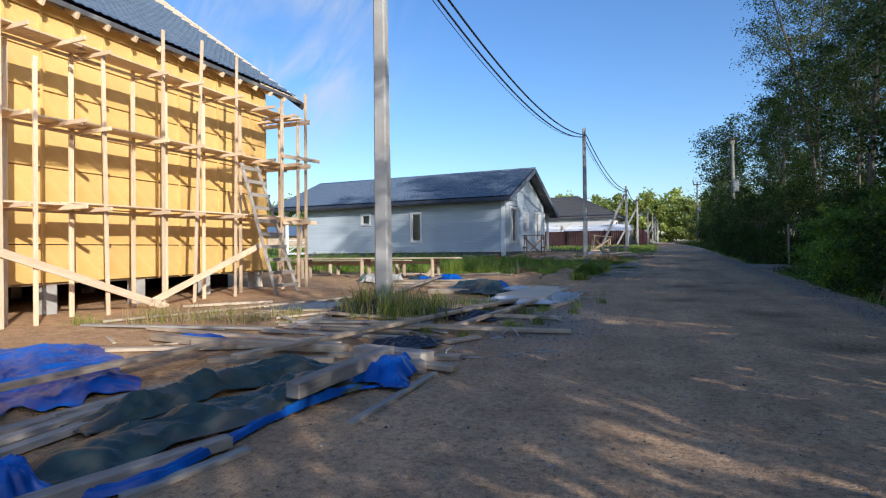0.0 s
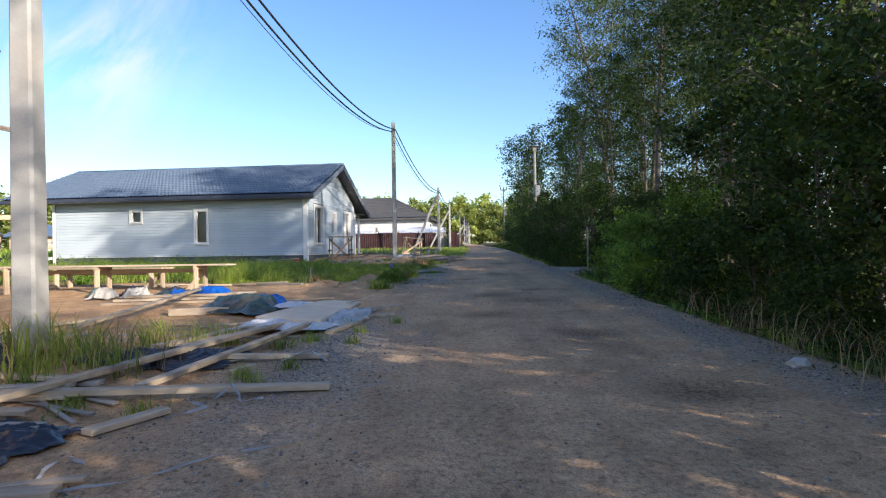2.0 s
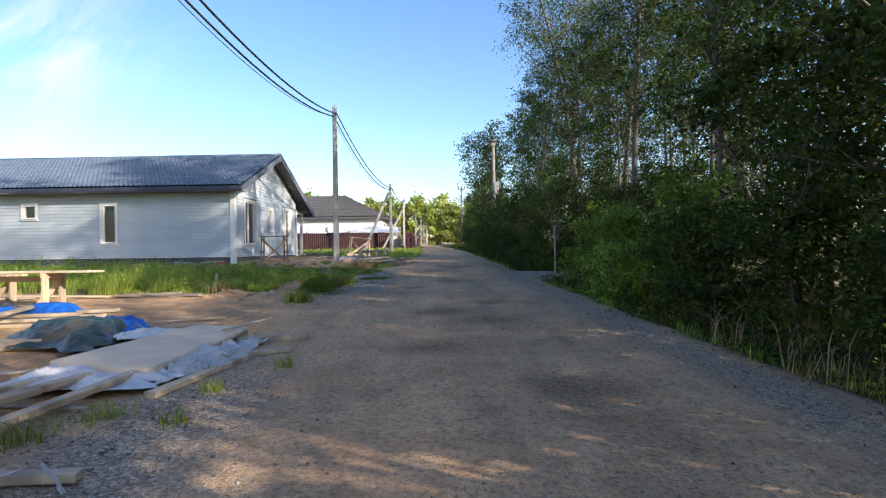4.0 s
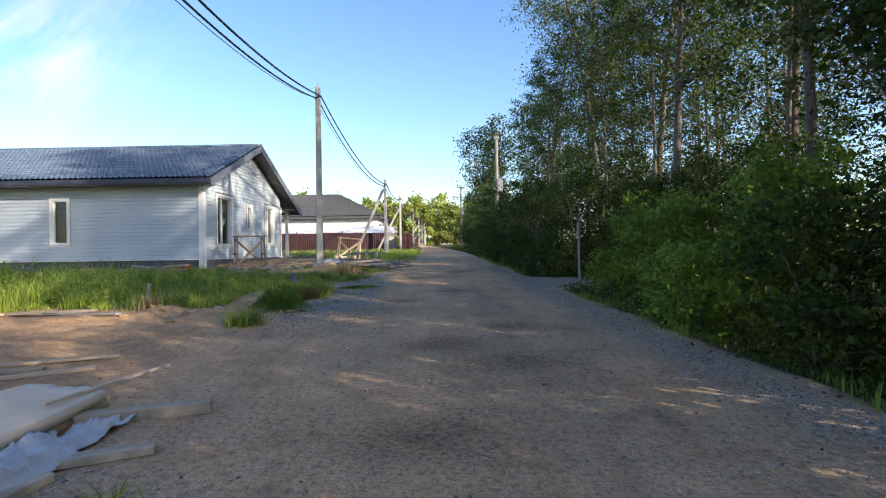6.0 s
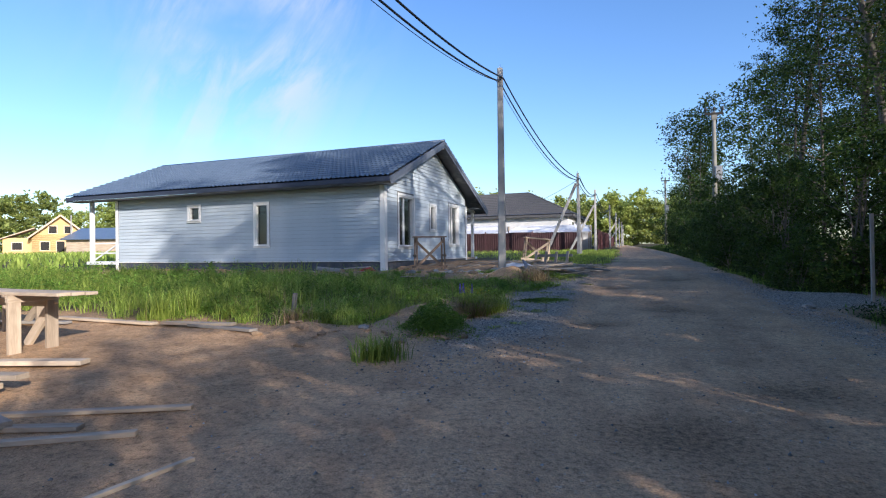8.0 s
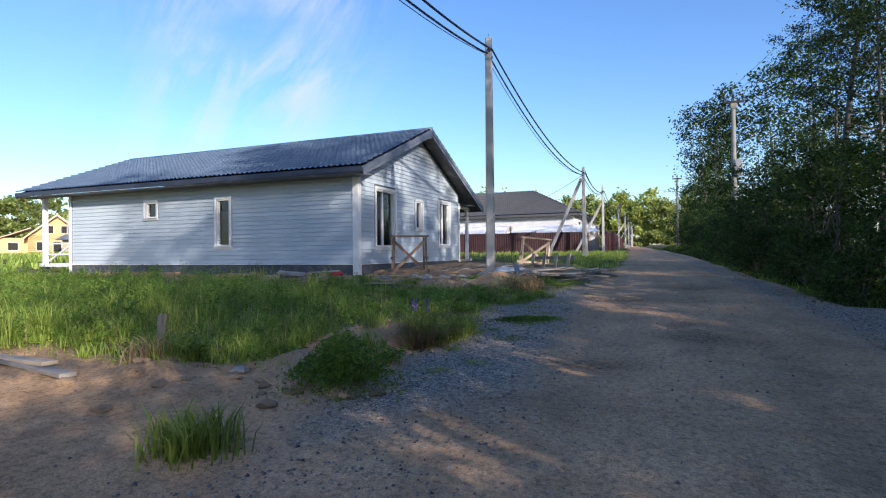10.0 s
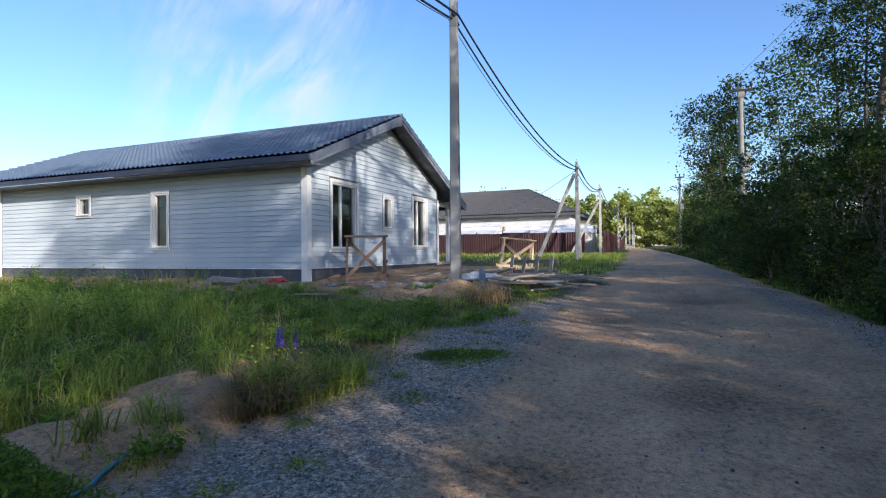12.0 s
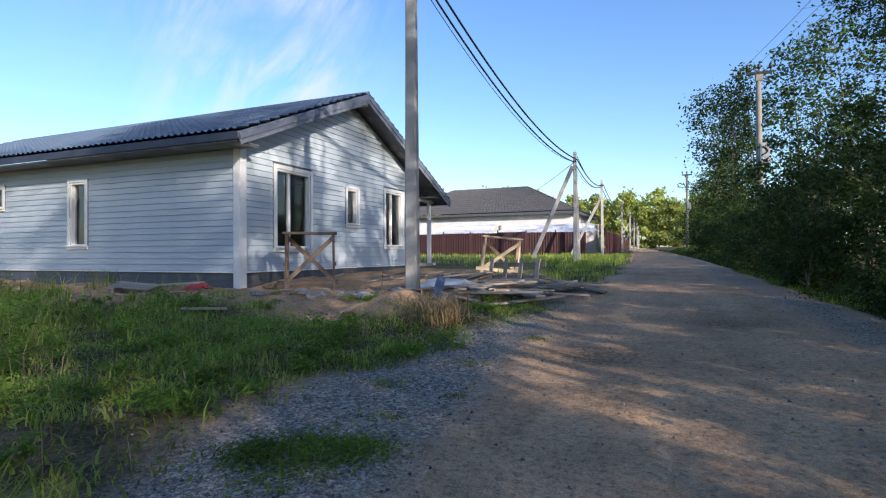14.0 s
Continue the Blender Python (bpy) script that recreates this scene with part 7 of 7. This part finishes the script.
def plants():
    rng = np.random.default_rng(12)

    def tuft(name, spots, n, r, h0, h1, width, mat, label, spread=0.5):
        xs, ys, hs = [], [], []
        for x, y, k in spots:
            m = int(n * k)
            xs.append(x + rng.normal(size=m) * r * k), ys.append(y + rng.normal(size=m) * r * k), hs.append((h0 + (h1 - h0) * rng.random(m)) * (0.6 + 0.4 * k))
        blades(name, np.concatenate(xs), np.concatenate(ys), np.concatenate(hs), width, mat, rng, label, spread)

    tuft("grass_tuft", [(-3.85, 7.75, 1.3), (-4.25, 7.7, 1.0), (-4.3, 8.2, 0.8), (-3.5, 8.2, 0.9), (-3.2, 7.9, 0.7), (-3.6, 7.4, 0.7)], 150, 0.2, 0.15, 0.62, 0.005, M["grass"], "tall grass tuft round the concrete pole", 0.6)
    tuft("grass_tuft", [(-3.35, 8.9, 0.8), (-3.0, 9.2, 0.9), (-2.8, 9.6, 0.8), (-3.6, 9.5, 0.9), (-3.9, 9.9, 0.9), (-3.3, 10.0, 0.8), (-4.5, 8.9, 0.8), (-4.9, 8.2, 0.7)], 75, 0.12, 0.15, 0.5, 0.005, M["grass"], "loose grass growing between the boards", 0.7)
    tuft("grass_tuft", [(-2.0, 9.3, 0.7), (-1.75, 9.7, 0.6), (-1.6, 8.3, 0.5), (-1.9, 7.9, 0.5), (-1.7, 7.6, 0.5), (-2.3, 6.9, 0.5), (-2.9, 6.95, 0.5), (-1.25, 10.4, 0.4), (-0.85, 11.3, 0.4), (-1.2, 9.6, 0.4), (-1.6, 11.1, 0.5)], 130, 0.13, 0.08, 0.26, 0.005, M["grass"], "small grass tufts in the gravel", 0.8)
    tuft("grass_tuft", [(-7.8, 6.9, 1), (-7.0, 7.2, 1), (-6.2, 7.4, 1), (-8.5, 7.6, 0.8), (-5.7, 7.9, 0.9), (-7.3, 8.0, 0.7), (-8.9, 6.5, 0.8), (-5.1, 7.0, 0.6)], 110, 0.24, 0.06, 0.34, 0.004, M["grass"], "thin grass on the sand before the scaffold", 0.8)
    tuft("grass_tuft", [(-1.85, 16.75, 0.65), (-2.0, 16.65, 0.5)], 300, 0.16, 0.15, 0.42, 0.006, M["grass"], "grass tuft at the meadow's corner", 0.6)
    tuft("grass_tuft", [(-0.85, 22.1, 1.2), (-0.55, 22.25, 0.7), (-0.8, 20.6, 0.6), (-0.85, 21.8, 0.7), (-0.7, 22.75, 0.5), (-1.2, 21.2, 0.5), (-1.15, 18.9, 0.5), (-0.9, 19.3, 0.4), (-0.6, 24.3, 0.6), (-0.2, 25.6, 0.5), (-1.3, 19.9, 0.5), (-1.0, 23.5, 0.6), (-0.4, 23.3, 0.3)], 300, 0.15, 0.02, 0.08, 0.006, M["grass"], "low creeping weeds in the gravel shoulder", 1.2)
    tuft("dry_grass", [(-1.78, 19.95, 1.0), (-1.66, 20.12, 1.1), (-1.9, 20.1, 0.9)], 190, 0.06, 0.16, 0.46, 0.0035, M["dry_grass"], "clump of dry brown stalks at the meadow's edge", 1.5)
    tuft("grass_tuft", [(-1.65, 20.3, 1.0), (-1.75, 20.1, 0.9), (-1.5, 20.6, 1.0), (-1.45, 20.9, 0.8), (-1.85, 20.35, 0.9)], 150, 0.1, 0.18, 0.5, 0.006, M["grass"], "green leaves among dry stalks", 0.9)
    tuft("dry_grass", [(-1.7, 26.3, 1), (-1.5, 26.6, 0.8), (-4.0, 18.4, 0.8), (-1.45, 26.2, 0.7)], 160, 0.15, 0.2, 0.45, 0.006, M["dry_grass"], "dry stalks at the sand heap", 0.9)
    tuft("dry_grass", [(3.9, 6.9, 1), (4.0, 7.6, 1), (4.2, 5.9, 1), (4.0, 9.0, 0.8), (4.1, 10.6, 0.8), (4.3, 12.0, 0.8)], 60, 0.3, 0.3, 0.85, 0.004, M["dry_grass"], "dry bent stalks along the ditch", 0.8)
    # broad-leaved weeds
    def weeds(spots, n, label, mat, size=0.045, r=0.3, h=0.28):
        c, s = [], []
        for x, y, k in spots:
            m = int(n * k)
            p = rng.normal(size=(m, 3)) * np.array([r * k, r * k, 1])
            q = np.stack([x + p[:, 0], y + p[:, 1]], 1)
            top = h * k * np.exp(-(p[:, 0] ** 2 + p[:, 1] ** 2) / (2 * (r * k) ** 2) * 0.6)
            c.append(np.column_stack([q, ground_z(q[:, 0], q[:, 1]) + top * rng.random(m) ** 0.6]))
            s.append(size * (0.5 + rng.random(m)))
        tagged(new("weeds", leaves_mesh("weeds", np.concatenate(c), np.concatenate(s), mat, rng, 0.0, 0.2)), label, "weeds", kind="stuff")
    weeds([(-1.72, 18.2, 1.0), (-1.95, 18.4, 0.8)], 4200, "dark leafy weed clump at the gravel's edge", M["leaf_bush"], 0.03, 0.19, 0.46)
    weeds([(-0.85, 22.1, 0.9), (-0.6, 22.2, 0.6), (-1.1, 22.0, 0.6)], 1500, "flat leafy weeds in the gravel", M["leaf_bush"], 0.022, 0.17, 0.06)
    spots = [(-1.7 - 8.5 * a, 18.4 + 8.2 * b, 0.5 + 0.8 * c) for a, b, c in rng.random((60, 3))]
    weeds([s for s in spots if is_meadow(s[0], s[1]) > 0.5 and by_house(s[0], s[1]) < 0.3 and math.hypot(s[0] + 2.6, s[1] - 19.8) > 1.3], 430, "leafy weeds among the meadow grass", M["leaf_bush"], 0.026, 0.3, 0.24)
    weeds([(-1.7, 20.3, 0.8), (-1.5, 20.65, 0.8)], 600, "leafy weeds among dry stalks", M["leaf_bush"], 0.025, 0.2, 0.32)
    spots = [(4.25 + 1.2 * a, 3 + 32 * b, 0.5 + 0.7 * c) for a, b, c in rng.random((60, 3)) if not 21.5 < 3 + 32 * b < 24.6]
    weeds(spots, 420, "leafy weeds along the ditch by the wood", M["leaf"], 0.05, 0.3, 0.45)
    tuft("dry_grass", [(-3.9, 7.8, 1.2), (-3.3, 8.2, 1.0), (-3.5, 9.2, 1.0), (-4.4, 8.0, 1.0), (-7.0, 7.2, 1.0), (-7.8, 6.9, 1.0), (-6.2, 7.4, 0.9), (-8.5, 7.6, 0.8), (-3.1, 9.4, 0.8)], 110, 0.3, 0.2, 0.5, 0.004, M["dry_grass"], "dry grass stems among the boards", 0.7)
    tuft("grass_tuft", [(-3.1 - 1.4 * a, 18.4 + 2.2 * b, 0.8) for a, b in rng.random((12, 2))] + [(-2.3, 19.2, 0.5), (-2.1, 19.5, 0.5), (-2.6, 20.6, 0.6)], 130, 0.14, 0.12, 0.42, 0.006, M["grass"], "separate grass clumps on the sandy bank", 0.8)
    # a garden hose on the bank
    hose = part("garden_hose", tube_bm([rest(-1.9 + 0.035 * k - 0.02 * math.sin(k * 1.3), 19.1 - 0.1 * k + 0.02 * math.sin(k * 2), 0.02) for k in range(9)], [0.013] * 9, 8), M["hose"])
    tagged(hose, "faded teal garden hose across the gravel", "hose")
    # flowers
    for k, (x, y) in enumerate(((-2.2, 20.9), (-2.13, 20.86), (-1.96, 20.82))):
        ob = thing("lupin", pose(x, y, gz(x, y)), "purple lupin spike in the grass", "flower", "purple lupins")
        h = 0.34 + 0.03 * k
        part("stem", tube_bm([(0, 0, -0.02), (0.01, 0, h * 0.5), (0.02, 0.01, h)], [0.006, 0.005, 0.003], 6), M["leaf_bush"], ob)
        z = h - 0.15 + 0.17 * rng.random(220)
        a = rng.random(220) * 6.28
        r = 0.022 * (1 - (z - h + 0.15) / 0.22)
        piece("blossom", leaves_mesh("blossom", np.column_stack([0.02 + r * np.cos(a), r * np.sin(a), z]), np.full(220, 0.011), M["lupin"], rng), Matrix.Identity(4), ob)
    q = np.column_stack([-1.75 + rng.normal(size=24) * 0.12, 20.25 + rng.normal(size=24) * 0.12])
    tagged(new("yellow_flowers", leaves_mesh("yellow_flowers", np.column_stack([q, ground_z(q[:, 0], q[:, 1]) + 0.35 + 0.08 * rng.random(24)]), np.full(24, 0.022), M["yellow_flower"], rng)), "small yellow flowers among dry stalks", "flowers", kind="stuff")


def stones():
    """Loose gravel on the track and its shoulders: uncountable, so one object."""
    rng = np.random.default_rng(21)
    n = 70000
    x, y = -2.6 + 6.6 * rng.random(n), 1 + 29 * rng.random(n)
    shoulder = np.exp(-((x + 1.0) / 0.8) ** 2) * smooth(15, 17, y) + np.exp(-((x - 3.45) / 0.35) ** 2) + 0.9 * np.exp(-(((x + 1.4) / 0.9) ** 2 + ((y - 8.5) / 2.6) ** 2))
    ok = rng.random(n) < np.clip(shoulder, 0.06, 1)
    x, y = x[ok], y[ok]
    n = len(x)
    s = 0.005 + 0.014 * rng.random(n) ** 3
    base = np.array([(1, 0, 0), (-0.5, 0.87, 0), (-0.5, -0.87, 0), (0, 0, 0.8), (0, 0, -0.5)])
    v = base[None] * s[:, None, None] * (0.7 + 0.6 * rng.random((n, 5, 1)))
    a = rng.random(n) * 6.28
    c, d = np.cos(a)[:, None], np.sin(a)[:, None]
    v = np.stack([v[..., 0] * c - v[..., 1] * d, v[..., 0] * d + v[..., 1] * c, v[..., 2]], -1) + np.stack([x, y, ground_z(x, y) + 0.002], -1)[:, None]
    f = np.array([(0, 1, 3), (1, 2, 3), (2, 0, 3), (1, 0, 4), (2, 1, 4), (0, 2, 4)])
    faces = (np.arange(n)[:, None, None] * 5 + f).reshape(-1, 3)
    tagged(new("gravel", raw_mesh("gravel", v.reshape(-1, 3), faces, 3, M["crumb"])), "loose dark crushed stone on the track", "gravel", kind="stuff")


def far_houses():
    """The log house and low roofs across the field."""
    house = thing("house", pose(-91.5, 80.4, gz(-91.5, 80.4), 0, 0, 53), "yellow unfinished log house across the field", "house")
    part("wall", box_bm((7.4, 9, 3.4), Matrix.Translation((1.6, 4.5, 1.7))), M["log"], house)
    part("wing", box_bm((4.2, 7, 2.9), Matrix.Translation((-4.2, 4.8, 1.45))), M["log"], house)
    for y in (0.0, 8.8):
        bm = bmesh.new()
        g = [bm.verts.new((x, y + d, z)) for d in (0, 0.2) for x, z in ((-2.1, 3.4), (5.3, 3.4), (1.6, 6.6))]
        bm.faces.new(g[:3]), bm.faces.new(g[5:2:-1])
        for i in range(3):
            bm.faces.new((g[i], g[3 + i], g[3 + (i + 1) % 3], g[(i + 1) % 3]))
        part("gable", bm, M["log"], house)
    for k in range(10):
        part("log", tube_bm([(-2.4, -0.02, 0.3 + 0.34 * k), (5.6, -0.02, 0.3 + 0.34 * k)], [0.17, 0.17], 8), M["log"], house)
    for sgn in (-1, 1):
        timber("roof", (1.6 + sgn * 4.5, 4.4, 2.9), (1.6, 4.4, 6.85), 10.4, 0.16, M["old_wood"], house)
        timber("rafter", (1.6 + sgn * 4.6, -0.85, 2.75), (1.6, -0.85, 6.75), 0.12, 0.24, M["fresh_wood"], house)
    timber("roof", (-6.7, 4.8, 2.7), (-2.0, 4.8, 4.6), 8.2, 0.16, M["old_wood"], house)
    for x, z, w, h in ((-0.6, 1.5, 1.2, 1.4), (1.6, 1.3, 1.1, 2.0), (3.8, 1.5, 1.2, 1.4), (0.5, 4.3, 1.1, 1.2), (2.7, 4.3, 1.1, 1.2), (-4.4, 1.5, 1.3, 1.2)):
        win = new("window")
        win.parent, win.matrix_basis = house, pose(x, -0.19 if x > -3 else 1.28, z)
        part("window_frame", box_bm((w + 0.24, 0.1, h + 0.24), None, 0.01), M["fresh_wood"], win)
        part("opening", box_bm((w, 0.12, h)), M["dark"], win)
    for x, y, w, lab in ((-80, 84, 13, "low house with a blue-grey sheet roof across the field"), (-66, 92, 12, "low house with a blue-grey sheet roof across the field")):
        h = thing("house", pose(x, y, gz(x, y), 0, 0, 12), lab, "house", "low houses across the field")
        part("wall", box_bm((w, 8, 2.6), Matrix.Translation((0, 0, 1.3))), M["old_wood"], h)
        for s in (-1, 1):
            timber("roof", (0, s * 4.8, 2.4), (0, 0, 4.4), w + 1, 0.15, M["roof_blue"], h)
    concrete_pole(-86, 80, 6.6, group="", label="pale utility pole beside the log house")


scaffold()
lot_clutter()
work_benches()
house_clutter()
plants()
stones()
far_houses()
